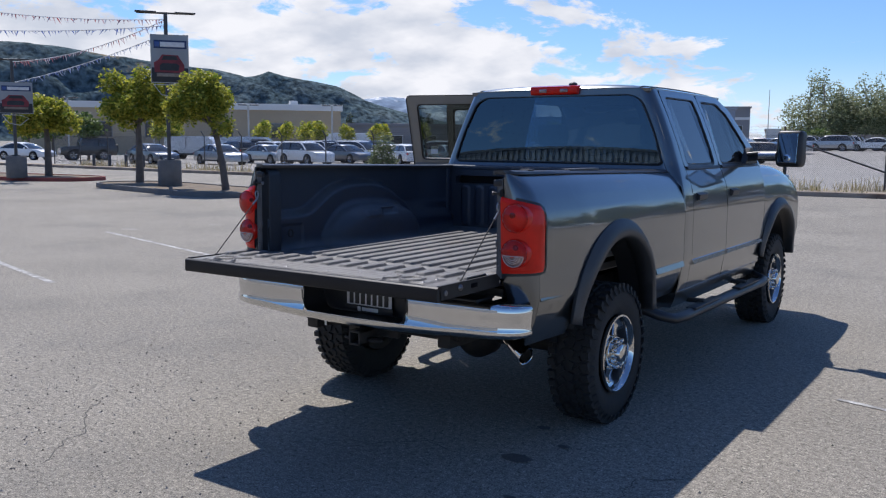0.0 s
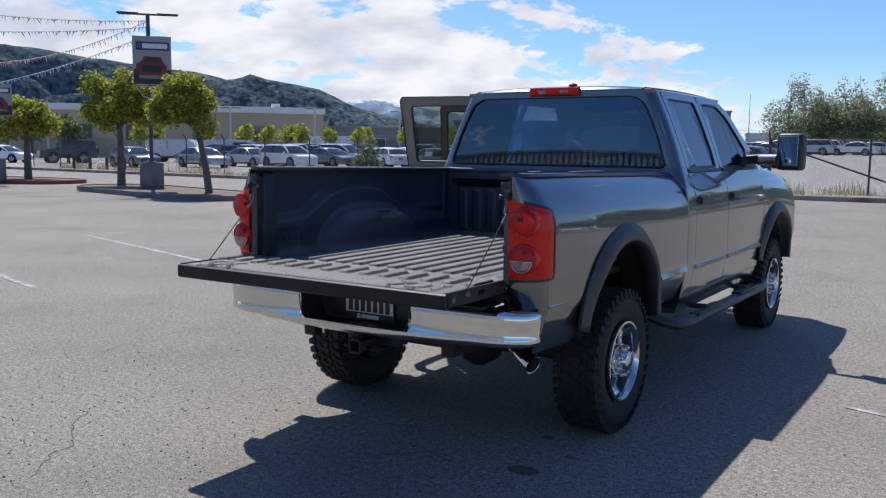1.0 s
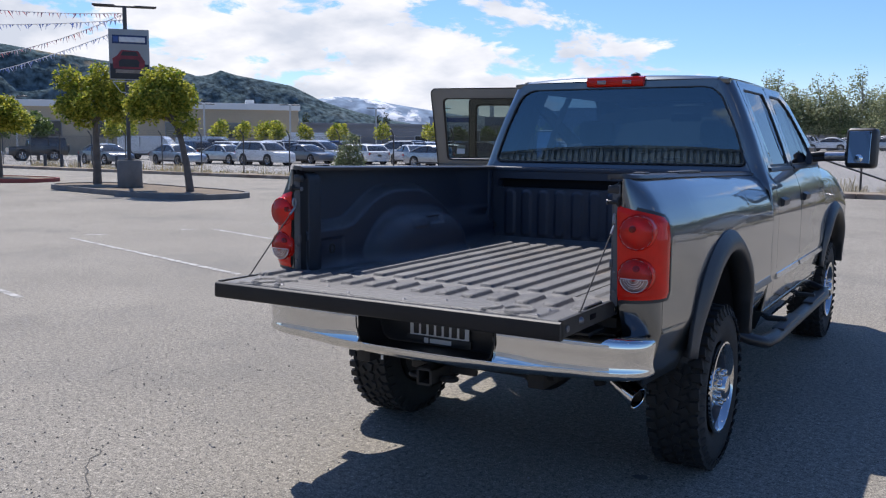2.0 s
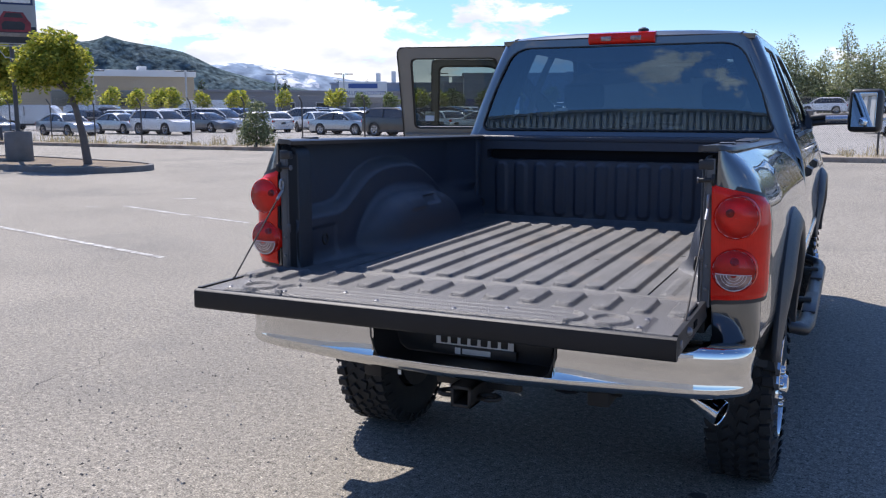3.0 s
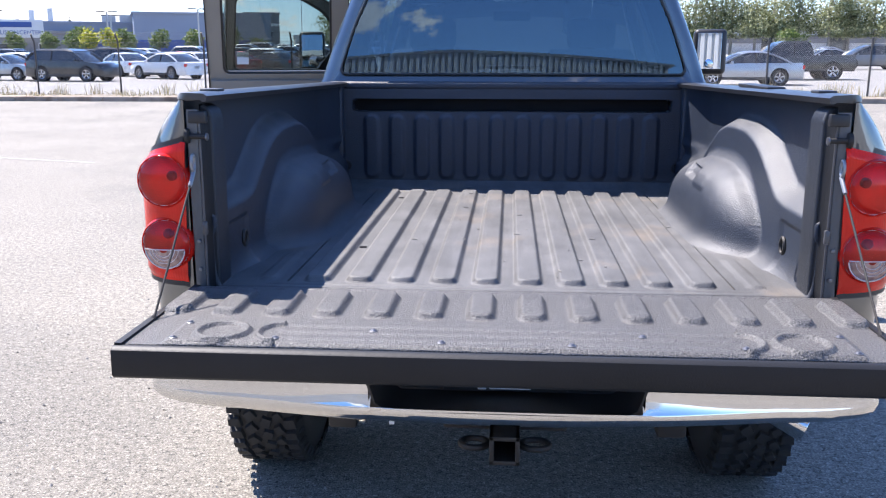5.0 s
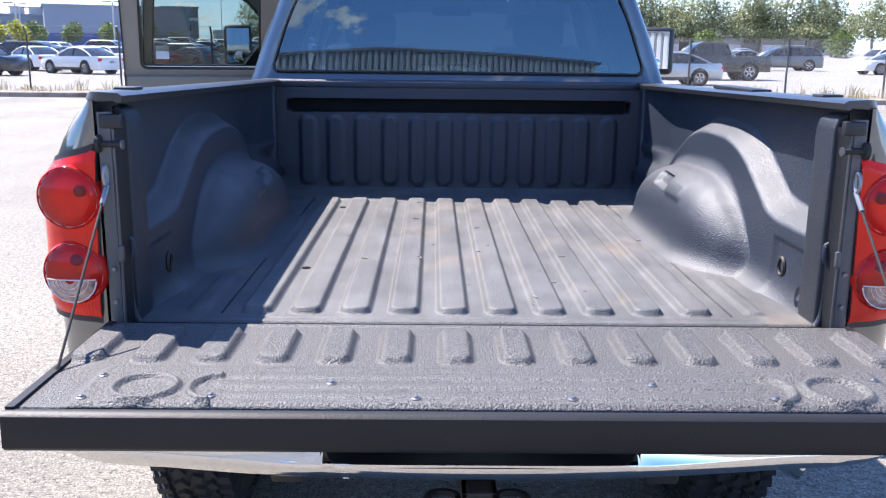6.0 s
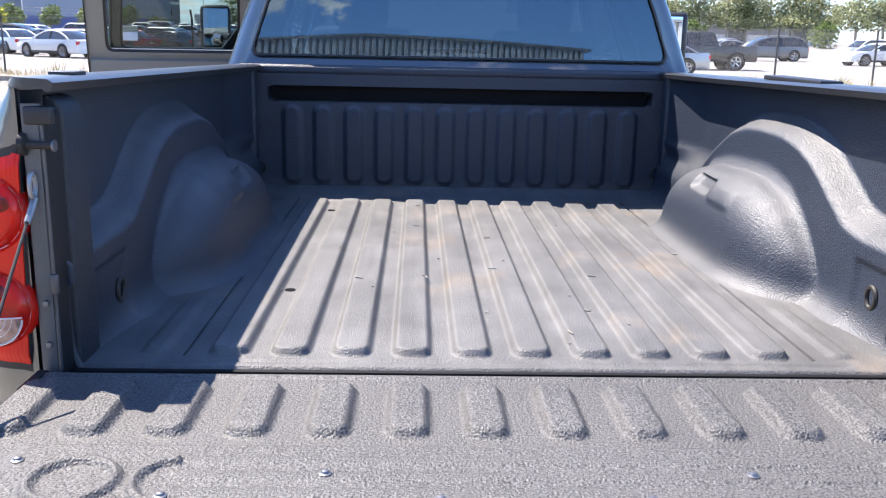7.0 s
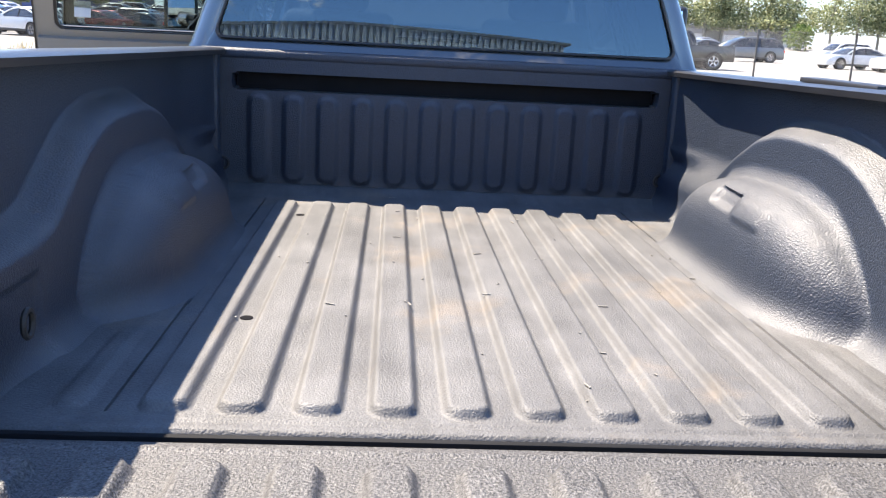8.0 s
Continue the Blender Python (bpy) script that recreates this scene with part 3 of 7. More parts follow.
def truck_wheel(truck, s, cy):
    cx = s * 0.846
    wheel = part("wheel", lathe([(-0.11, 0.05), (-0.11, 0.21), (0.05, 0.215), (0.05, 0.05)], (cx, cy, HUB_Z), 40, "x", side=s), STEEL_DARK, truck, "lifted wheel with mud-terrain tyre and chrome rim")
    narrow = Matrix.Translation((cx + s * 0.017, 0, 0)) @ Matrix.Diagonal((0.88, 1, 1, 1)) @ Matrix.Translation((-cx, 0, 0))
    tyre, tread = tyre_mesh(s, cx, cy), tread_mesh(cx, cy)
    tyre.transform(narrow)
    tread.transform(narrow)
    part("tyre", tyre, RUBBER, wheel, "black mud-terrain tyre", 50)
    part("tread", tread, RUBBER, wheel, smooth=None)
    # rim: bright lip, dark barrel, a disc of five broad spokes and a tall hub with eight nuts
    part("rim", lathe([(0.03, 0.206), (0.128, 0.213), (0.136, 0.226), (0.148, 0.224), (0.150, 0.214), (0.140, 0.204), (0.112, 0.198)], (cx, cy, HUB_Z), 64, "x", cap=False, side=s), CHROME, wheel, "polished chrome rim lip", 40)
    part("barrel", lathe([(0.112, 0.198), (0.02, 0.190), (0.015, 0.05)], (cx, cy, HUB_Z), 48, "x", cap=False, side=s), BARREL, wheel, "dull grey inner barrel", 40)
    for k in range(5):
        M = Matrix.Translation((cx, cy, HUB_Z)) @ Matrix.Rotation(k * math.tau / 5 + math.pi, 4, "X")
        rings = []
        for r, hw, d in ((0.080, 0.052, 0.100), (0.105, 0.047, 0.098), (0.135, 0.043, 0.090), (0.165, 0.050, 0.088), (0.188, 0.070, 0.096), (0.200, 0.078, 0.106)):
            drop = r - math.sqrt(max(0.0, r * r - hw * hw * 0.8))
            rings.append([M @ Vector(p) for p in ((s * (d - 0.006), -hw, r - drop), (s * d, -hw * 0.90, r - drop * 0.8), (s * (d + 0.004), -hw * 0.4, r), (s * (d + 0.004), hw * 0.4, r), (s * d, hw * 0.90, r - drop * 0.8), (s * (d - 0.006), hw, r - drop), (s * (d - 0.045), hw * 0.9, r - drop), (s * (d - 0.045), -hw * 0.9, r - drop))])
        part("spoke", loft(rings), CHROME, wheel, smooth=35)
    part("hub_cap", lathe([(0.07, 0.100), (0.110, 0.099), (0.122, 0.094), (0.126, 0.060), (0.160, 0.056), (0.170, 0.050), (0.176, 0.036), (0.178, 0.0)], (cx, cy, HUB_Z), 48, "x", side=s), CHROME, wheel, "tall chrome centre cap")
    for k in range(8):
        a = (k + 0.5) * math.tau / 8
        c = (cx, cy + 0.077 * math.cos(a), HUB_Z + 0.077 * math.sin(a))
        part("lug_nut", lathe([(0.115, 0.0145), (0.150, 0.0135), (0.158, 0.010), (0.161, 0.0)], c, 10, "x", side=s), CHROME, wheel)


LAMP_X, LAMP_EYES = 0.888, ((1.233, False), (1.066, True))


def pierce(bm, s):
    """Cut the openings behind the two round lenses of a tail lamp."""
    gone = []
    for f in bm.faces:
        c = f.calc_center_median()
        if c.y < 0.04 and min(math.hypot(c.x - s * LAMP_X, c.z - z) for z, _ in LAMP_EYES) < 0.066:
            gone.append(f)
    bmesh.ops.delete(bm, geom=gone, context="FACES")


def tail_lamp(truck, s):
    """Red lamp that wraps the rear corner, with two round bulging lenses."""
    RY = 0.115
    ts = lin(0, 1, 60)

    def at(u, t):
        z = 0.964 + 0.012 * u + (0.368 - 0.085 * max(0.0, u - 0.2)) * t
        e = 0.007 * (smooth01(t / 0.06) * smooth01((1 - t) / 0.06)) + 0.004
        x_in, x_out = (0.826 if s < 0 else 0.812) + 0.012 * (1 - t), min(0.997, interp(SIDE, z - 0.02) + 0.002) - 0.018
        RX = min(0.14, x_out - x_in - 0.015)
        straight = x_out - RX - x_in
        if u < 0.25:
            return (s * (x_in + straight * u / 0.25), -0.055 - e, z)
        if u < 0.85:
            a = (u - 0.25) / 0.60 * math.pi / 2
            return (s * (x_out - RX + (RX + e * 0.7) * math.sin(a)), 0.06 - (RY + e) * math.cos(a), z)
        return (s * (x_out + e * 0.7), 0.06 + (u - 0.85) / 0.15 * 0.014, z)
    bm = grid(at, lin(0, 0.24, 6) + lin(0.25, 0.85, 33) + lin(0.9, 1, 4), ts, flip=s > 0)
    back = grid(lambda u, t: tuple(Vector(at(u, 1.08 * t - 0.04)) * 1.0 + Vector((0, 0.004, 0))), lin(-0.02, 0.24, 6) + lin(0.25, 0.85, 33) + [0.95, 1.12], lin(0, 1, 60), flip=s > 0)
    for shell in (bm, back):
        pierce(shell, s)
    lamp = part("tail_lamp", bm, RED_LENS, truck, "red tail lamp with two round lenses", 60, solid=0.02, offset=1)
    part("lamp_bezel", back, PLASTIC, lamp, "black lamp surround", 60, solid=0.016, offset=1)
    for zc, low in LAMP_EYES:
        C = Vector((s * LAMP_X, -0.031, zc))
        turn = Matrix.Rotation(s * radians(4), 4, "Z")
        K = 0.90
        def dish(prof, n=40):
            bm = bmesh.new()
            add_loft(bm, [[C + turn @ Vector((K * r * math.cos(a), -d, K * r * math.sin(a))) for a in lin(0, math.tau * (n - 1) / n, n)] for r, d in prof], cap=False)
            return bm
        part("lens_ring", dish([(0.080, -0.085), (0.080, 0.022), (0.078, 0.031), (0.0745, 0.036), (0.070, 0.030)]), RED_DOME, lamp, "", 50)
        # a faceted bowl and its bulb behind a clear red dome
        bowl = bmesh.new()
        prof = [(0.072, 0.032), (0.062, 0.024), (0.050, 0.017), (0.036, 0.012), (0.020, 0.009), (0.0005, 0.008)]
        add_loft(bowl, [[C + turn @ Vector((K * r * math.cos(a), -d - (0.0016 if (j + i) % 2 else 0.0), K * r * math.sin(a))) for j, a in enumerate(lin(0, math.tau * 27 / 28, 28))] for i, (r, d) in enumerate(prof)], cap=False)
        part("reflector", bowl, REFLECTOR, lamp, "faceted silver bowl", 12)
        bulb = bmesh.new()
        at_b = Vector((-s * 0.020, 0, 0.012)) if not low else Vector((0, 0, 0.026))
        for k, (r, d) in enumerate(((0.013, 0.008), (0.013, 0.022), (0.010, 0.027), (0.0, 0.029))):
            ring = [C + turn @ (at_b + Vector((r * math.cos(a), -d, r * math.sin(a)))) for a in lin(0, math.tau * 15 / 16, 16)]
            last = [bulb.verts.new(v) for v in ring] if k == 0 else last
            if k:
                now = [bulb.verts.new(v) for v in ring]
                for j in range(16):
                    bulb.faces.new((last[j], last[(j + 1) % 16], now[(j + 1) % 16], now[j]))
                last = now
        part("bulb", bulb, BULB, lamp, "dark bulb socket behind the lens", 40)
        part("round_lens", dish([(0.072, 0.031), (0.067, 0.0375), (0.060, 0.0415), (0.0585, 0.0405), (0.057, 0.0425), (0.046, 0.0460), (0.03, 0.0495), (0.018, 0.051), (0.0005, 0.0515)]), RED_GLASS, lamp, "clear red domed lens", 25)
        if low:
            bm = bmesh.new()
            rows = []
            for r, d in ((0.060, 0.0425), (0.05, 0.0475), (0.03, 0.0515), (0.012, 0.053)):
                rows.append([bm.verts.new(C + turn @ Vector((K * r * math.cos(a), -d - 0.001, K * r * math.sin(a) - 0.008))) for a in lin(-math.pi + 0.10, -0.10, 20)])
            for a, b in zip(rows, rows[1:]):
                for j in range(19):
                    bm.faces.new((a[j], a[j + 1], b[j + 1], b[j]))
            half = part("reverse_lens", bm, CLEAR_LENS, lamp, "clear reversing lens in the lower half", 50)
            for r in (0.024, 0.034, 0.044, 0.0605):
                d = interp([(0.012, 0.053), (0.03, 0.0515), (0.05, 0.0475), (0.060, 0.0425)], r)
                part("lens_rib", tube([C + turn @ Vector((K * r * math.cos(a), -d - 0.0015, K * r * math.sin(a) - 0.008)) for a in lin(-math.pi + 0.12, -0.12, 18)], 0.0009 if r < 0.06 else 0.0018, 5), LENS_EDGE, half)
            part("lens_rib", tube([C + turn @ Vector((K * x, -interp([(0.0, 0.0535), (0.03, 0.0515), (0.05, 0.0475), (0.060, 0.0430)], abs(x)) - 0.0015, -0.010)) for x in lin(-0.060, 0.060, 13)], 0.0016, 5), LENS_EDGE, half)


def truck_side(truck, s):
    panel = side_grid(s, 0.06, 2.03, ARCH_R, SIDE, 0.60, lambda y: rail_z(y) - 0.012, wrap=True)
    pierce(panel, s)
    bed = part("bed_side", panel, PAINT, truck, "grey metallic bed side panel", 50, solid=0.008, offset=1)
    part("crease_trim", loft([[(s * (bx + x), y, z) for x, z in ((-0.004, 0.818), (0.008, 0.826), (0.001, 0.856), (-0.006, 0.864))] for y, bx in ((0.07, 0.9625), (0.2, 0.967), (0.40, 0.979))]), PAINT, bed)
    part("crease_trim", loft([[(s * x, y, z) for x, z in ((0.985, 0.780), (1.010, 0.787), (0.999, 0.820), (0.986, 0.828))] for y in (1.525, 1.8, 2.025)]), PAINT, bed)
    part("fender_flare", flare(s, ARCH_R), FLARE, truck, "dark grey plastic fender flare", 50, solid=0.012, offset=0, split=False)
    part("fender_flare", flare(s, ARCH_F), FLARE, truck, "dark grey plastic fender flare", 50, solid=0.012, offset=0, split=False)
    # rail cap along the top of the bed side
    rings = []
    for y in [-0.056, -0.050, -0.04, -0.025, -0.005, 0.03, 0.06] + lin(0.12, 2.02, 14):
        z = rail_z(y)
        lim = 0.80 + 0.066 * math.sqrt(max(0.0, 1 - (max(0.0, 0.06 - y) / 0.118) ** 2)) + 0.012 * smooth01((y - 0.06) / 0.6)
        rings.append([(s * min(x, lim - (0.0 if x < 0.87 else -0.004)), y, z + d) for x, d in ((0.767, -0.018), (0.763, -0.004), (0.772, 0.002), (0.84, 0.004), (0.868, -0.001), (0.878, -0.012), (0.868, -0.016), (0.78, -0.014), (0.778, -0.018))])
    part("rail_cap", loft(rings), RAIL, truck, "black textured rail cap", 40)
    part("stake_plug", box((s * 0.825, 0.17, rail_z(0.17) + 0.006), (0.05, 0.06, 0.008), 0.003), FLARE, truck)
    if s > 0:
        part("pocket_cover", box((0.826, 0.78, rail_z(0.78) + 0.007), (0.058, 0.36, 0.012), 0.004), PLASTIC, truck, "flat black stake pocket cover")
    # inside wall with the wheel housing
    bm = grid(lambda y, z: (s * bed_wall_x(y, z), y, z if z < 1.40 else z - 1.41 + rail_z(y)), lin(-0.01, 1.935, 195), lin(FLOOR_Z - 0.004, 1.41, 100), flip=s < 0)
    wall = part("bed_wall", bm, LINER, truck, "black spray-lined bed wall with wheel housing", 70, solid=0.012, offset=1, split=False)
    bm = bmesh.new()
    add_tube(bm, [(s * 0.742, 0.14 + 0.018 * math.cos(a), 1.045 + 0.022 * math.sin(a)) for a in lin(0, math.tau, 20)], 0.005, 6)
    part("tie_down_ring", bm, STEEL_DARK, wall)
    part("corner_post", box((s * 0.815, 1.895, 1.19), (0.07, 0.055, 0.47), 0.015), LINER, truck)
    # rear post: a lined inner face, a dark slot behind it, the jamb beside the lamp, striker and latch
    rings = []
    for z, c in ((0.930, 0.0), (1.385, 0.0), (1.405, 0.004), (1.418, 0.012), (1.425, 0.024)):
        ring = loop_of([(0.771 + c, -0.002), (0.806, -0.002), (0.806, 0.094 - c), (0.771 + c, 0.094 - c)], 3, 0.008)
        rings.append([(s * x, y, z) for x, y in ring])
    post = part("rear_post", loft(rings), POST, truck, "black lined rear post")
    slot = loft([[(s * x, y, z) for x, y in ((0.776, 0.0), (0.781, -0.006), (0.787, -0.022), (0.788, -0.046), (0.800, -0.046), (0.806, 0.0))] for z in (0.935, 1.16, 1.395)])
    part("latch_slot", slot, GATE_PAINT, post, "black slot beside the post")
    part("bead", tube([(s * 0.790, -0.049, z) for z in (0.95, 1.10, 1.38)], 0.0035, 8), CHANNEL, post, "grey painted bead")
    part("bead_stop", box((s * 0.789, -0.050, 1.108), (0.014, 0.012, 0.036), 0.004), CHANNEL, post)
    jamb = loft([[(s * x, y, z) for x, y in ((0.791, -0.046), (0.794, -0.052), (0.812, -0.058), (0.819, -0.056), (0.821, -0.040), (0.795, -0.036))] for z in (0.940, 1.2, 1.415)])
    part("jamb", jamb, JAMB, post, "grey painted jamb beside the lamp")
    part("striker_pin", tube([(s * 0.814, -0.064, 1.349), (s * 0.768, -0.058, 1.347)], 0.0068, 10), STEEL_DARK, post, "dark steel striker pin")
    part("striker_head", lathe([(0, 0.010), (0.004, 0.010), (0.005, 0.0)], (s * 0.770, -0.058, 1.347), 12, "x", side=-s), SCREW, post)
    part("striker_base", lathe([(0, 0.02), (0.008, 0.018), (0.012, 0.0)], (s * 0.820, -0.062, 1.349), 16, "x", side=-s), STEEL_DARK, post)
    part("latch_block", box((s * 0.792, -0.050, 1.396), (0.046, 0.022, 0.030), 0.004), PLASTIC, post)
    for z in (1.00, 1.075):
        part("hinge_bolt", lathe([(0, 0.006), (0.005, 0.005), (0.006, 0)], (s * 0.804, -0.056, z), 10, "y", side=-1), SCREW, post)
    part("gate_hinge", lathe([(-0.02, 0.014), (0.012, 0.014), (0.016, 0.0)], (s * 0.80, -0.050, 0.928), 14, "x", side=s), CHROME_TRIM, post)
    # tailgate cable
    a, b = Vector((s * 0.804, -0.066, 1.260)), Vector((s * 0.800, -0.405, 0.950))
    cable = part("tailgate_cable", tube([a, a.lerp(b, 0.3), a.lerp(b, 0.7), b], 0.0029, 8), STEEL_DARK, truck, "braided steel tailgate cable")
    part("upper_eye", tube([a + Vector((0, 0.012 * math.sin(t) - 0.004, 0.022 + 0.020 * math.cos(t))) for t in lin(0, math.tau, 18)], 0.0040, 6), FITTING, cable)
    part("ferrule", tube([a, a.lerp(b, 0.11)], 0.0055, 8), FITTING, cable, "bright crimped sleeve")
    part("lower_clip", tube([b.lerp(a, 0.06), b + Vector((0, 0, -0.004))], 0.0065, 8), STEEL_DARK, cable)
    tail_lamp(truck, s)
    for cy in (AXLE_R, AXLE_F):
        truck_wheel(truck, s, cy)
    # wheel wells, dark inside
    for arch in (ARCH_R, ARCH_F):
        bm = loft([[(s * x, arch[0] + (arch[1] - 0.005) * math.cos(a), ARCH_Z + min((arch[2] - 0.005) * math.sin(a), 0.55 if x > 0.9 else 0.46)) for x in (0.97, 0.86, 0.80)] for a in lin(0.15, math.pi - 0.15, 20)], closed=False, cap=False)
        part("wheel_well", bm, PLASTIC, truck, "black wheel well lining", 60)
    # side step bar
    pts = [(s * 0.80, 1.66, 0.56), (s * 0.97, 1.68, 0.505), (s * 1.03, 1.76, 0.478), (s * 1.045, 1.95, 0.470), (s * 1.045, 3.85, 0.455), (s * 1.03, 4.0, 0.458), (s * 0.90, 4.06, 0.50)]
    step = part("step_bar", tube(pts, 0.044, 14, 0.75), PLASTIC, truck, "black oval side step bar", 60)
    for y in (2.35, 3.4):
        part("step_pad", box((s * 1.047, y, 0.499), (0.07, 0.55, 0.014), 0.005), PLASTIC, step)
        part("bracket", box((s * 0.93, y, 0.51), (0.24, 0.05, 0.03), 0.006), STEEL_DARK, step)


def truck_door(truck, s, y_hinge, length, opened, front):
    """A door with its window, built round its hinge line and swung open by degrees."""
    def pt(u, z, d=0.0):
        return (s * (interp(CAB, z) - d), y_hinge - u, z)
    M = Matrix.Translation((s * 0.95, y_hinge, 0)) @ Matrix.Rotation(s * radians(opened), 4, "Z") @ Matrix.Translation((-s * 0.95, -y_hinge, 0))
    low, belt, top = 0.60, 1.43, 1.988 if opened else 1.962
    name = "front_door" if front else "rear_door"
    lbl = ("open " if opened else "closed ") + ("front" if front else "rear") + " door in grey metallic paint"
    bm = grid(lambda u, z: pt(u, z), lin(0.002, length - 0.002, 14), lin(low, belt, 18), flip=s < 0)
    bm.transform(M)
    door = part(name, bm, PAINT, truck, lbl, 50, solid=0.03, offset=1)
    if front:
        out = [(0.004, belt), (length - 0.004, belt), (length - 0.004, 1.962), (0.58, 1.962), (0.36, 1.87), (0.06, 1.58)]
        inn = [(0.17, belt + 0.012), (length - 0.055, belt + 0.012), (length - 0.06, 1.915), (0.60, 1.915), (0.43, 1.83), (0.19, 1.57)]
    else:
        out = [(0.004, belt), (length - 0.004, belt), (length - 0.015, top), (length * 0.6, top), (length * 0.3, top), (0.004, top)]
        inn = [(0.085, belt + 0.012), (length - 0.07, belt + 0.012), (length - 0.085, top - 0.047), (length * 0.6, top - 0.047), (length * 0.3, top - 0.047), (0.085, top - 0.047)]
    lo, li = loop_of(out, 4, 0.045), loop_of(inn, 4, 0.045)
    bm = ring_plate(lo, li, lambda u, z: pt(u, z))
    bm.transform(M)
    part("window_surround", bm, PAINT, door, "", 50, solid=0.035, offset=s)
    cu, cz = sum(p[0] for p in li) / len(li), sum(p[1] for p in li) / len(li)
    shrunk = [(cu + (u - cu) * 0.965, cz + (z - cz) * 0.955) for u, z in li]
    bm = ring_plate(li, shrunk, lambda u, z: pt(u, z, 0.004))
    bm.transform(M)
    part("rubber_seal", bm, PLASTIC, door, "", 50, solid=0.02, offset=s)
    bm = bmesh.new()
    bm.faces.new([bm.verts.new(pt(u, z, 0.016)) for u, z in shrunk])
    bmesh.ops.triangulate(bm, faces=bm.faces[:])
    bm.transform(M)
    if opened and front:
        bm.free()
    else:
        pane = part("window_pane", bm, DOOR_GLASS if opened or front else SIDE_GLASS, door, "closed tinted window pane", None, solid=0.004)
    if opened and not front:
        bm = box((0, 0, 0), (0.004, 0.065, 0.07), 0.001)
        x, y, z = pt(0.60, 1.525, 0.024)
        bm.transform(M @ Matrix.Translation((x, y, z)) @ Matrix.Rotation(s * 0.35, 4, "Y"))
        part("window_sticker", bm, PAPER, pane, "white paper sticker on the glass")
    # inner trim
    rings = [[pt(u, z, d) for z, d in ((low + 0.05, 0.035), (low + 0.05, 0.075), (1.0, 0.10), (belt - 0.03, 0.085), (belt - 0.01, 0.035))] for u in (0.03, 0.06, length - 0.05, length - 0.02)]
    bm = loft(rings)
    bm.transform(M)
    part("inner_trim", bm, TRIM_TAN, door, "tan inner trim panel", 40)
    if opened and not front:
        # the edge of the open door runs on straight below the belt
        lo = loop_of([(u, z - 0.12 if z == belt else z) for u, z in out], 4, 0.045)
    lo2 = [(cu + (u - cu) * 0.985, cz + (z - cz) * 0.985) for u, z in lo]
    fu, fz = (0.95, 0.94) if opened and not front else (1.0, 1.0)
    lt = [(cu + (u - cu) * fu, cz + (z - cz) * (fz if z > cz else 1.0) - (0.012 if fu < 1 and z > cz else 0)) for u, z in li]
    bm = ring_plate(lo2, lt, lambda u, z: pt(u, z, 0.046))
    bm.transform(M)
    part("frame_trim", bm, TRIM_TAN, door, "", 50, solid=0.012, offset=s)
    bm = ring_plate(lo, lo2, lambda u, z: pt(u, z, 0.034))
    bm.transform(M)
    part("edge_seal", bm, PLASTIC, door, "black edge seal", 50, solid=0.03, offset=s)
    if fu < 1:
        lt2 = [(cu + (u - cu) * 0.96, cz + (z - cz) * (0.95 if z > cz else 0.985)) for u, z in lt]
        bm = ring_plate(lt, lt2, lambda u, z: pt(u, z, 0.040))
        bm.transform(M)
        part("inner_seal", bm, PLASTIC, door, "", 50, solid=0.012, offset=s)
    # handle, belt moulding and lower trim strip
    hy = length - 0.16
    bm = loft([[(s * (interp(CAB, 1.24) + d), y_hinge - hy + u, 1.235 + z) for d, z in ((-0.01, -0.035), (0.022, -0.02), (0.026, 0.012), (-0.01, 0.03))] for u in (-0.085, -0.06, 0.06, 0.085)])
    bm.transform(M)
    part("door_handle", bm, PLASTIC, door, "black door handle", 50)
    bm = loft([[pt(u, z, -d) for z, d in ((1.418, -0.002), (1.421, 0.012), (1.438, 0.010), (1.44, -0.004))] for u in (0.03, length - 0.03)])
    bm.transform(M)
    part("belt_moulding", bm, PLASTIC, door)
    bm = loft([[pt(u, z, -d) for z, d in ((0.768, -0.004), (0.776, 0.017), (0.806, 0.006), (0.812, -0.006))] for u in (0.02, length - 0.02)])
    bm.transform(M)
    part("trim_strip", bm, CHROME_TRIM, door, "bright body trim strip", 40)
    if front:
        # towing mirror on its arm
        arm = bmesh.new()
        y0 = y_hinge - 0.37
        for dz in (0.0, 0.035):
            add_tube(arm, [(s * 0.935, y0, 1.475 + dz), (s * 1.03, y0 - 0.01, 1.485 + dz), (s * 1.20, y0 - 0.02, 1.49 + dz)], 0.021, 10)
        arm.transform(M)
        mir = part("side_mirror", arm, PLASTIC, door, "black towing mirror on a long arm", 50)
        sail = loft([[(s * x, y_hinge - u, z) for u, z in ((0.12, 1.44), (0.44, 1.44), (0.34, 1.56), (0.26, 1.57))] for x in (0.90, 0.945)])
        sail.transform(M)
        part("mirror_base", sail, PLASTIC, mir, "", 40)
        sleeve = tube([(s * 1.03, y0 - 0.01, 1.503), (s * 1.165, y0 - 0.02, 1.506)], 0.032, 12)
        sleeve.transform(M)
        part("arm_sleeve", sleeve, ALLOY, mir, "silver sleeve on the mirror arm", 50)
        turn = Matrix.Rotation(-s * (1.235 if opened else 0.16), 4, "Z") @ Matrix.Rotation(-0.135 if opened else -0.06, 4, "X")
        mid = Vector((s * 1.272, y0, 1.56))
        head = bmesh.new()
        add_box(head, mid, (0.205 if not opened else 0.182, 0.12 if not opened else 0.10, 0.285), 0.032, turn, 4)
        head.transform(M)
        part("mirror_head", head, PLASTIC, mir, "black mirror housing", 50)
        g = bmesh.new()
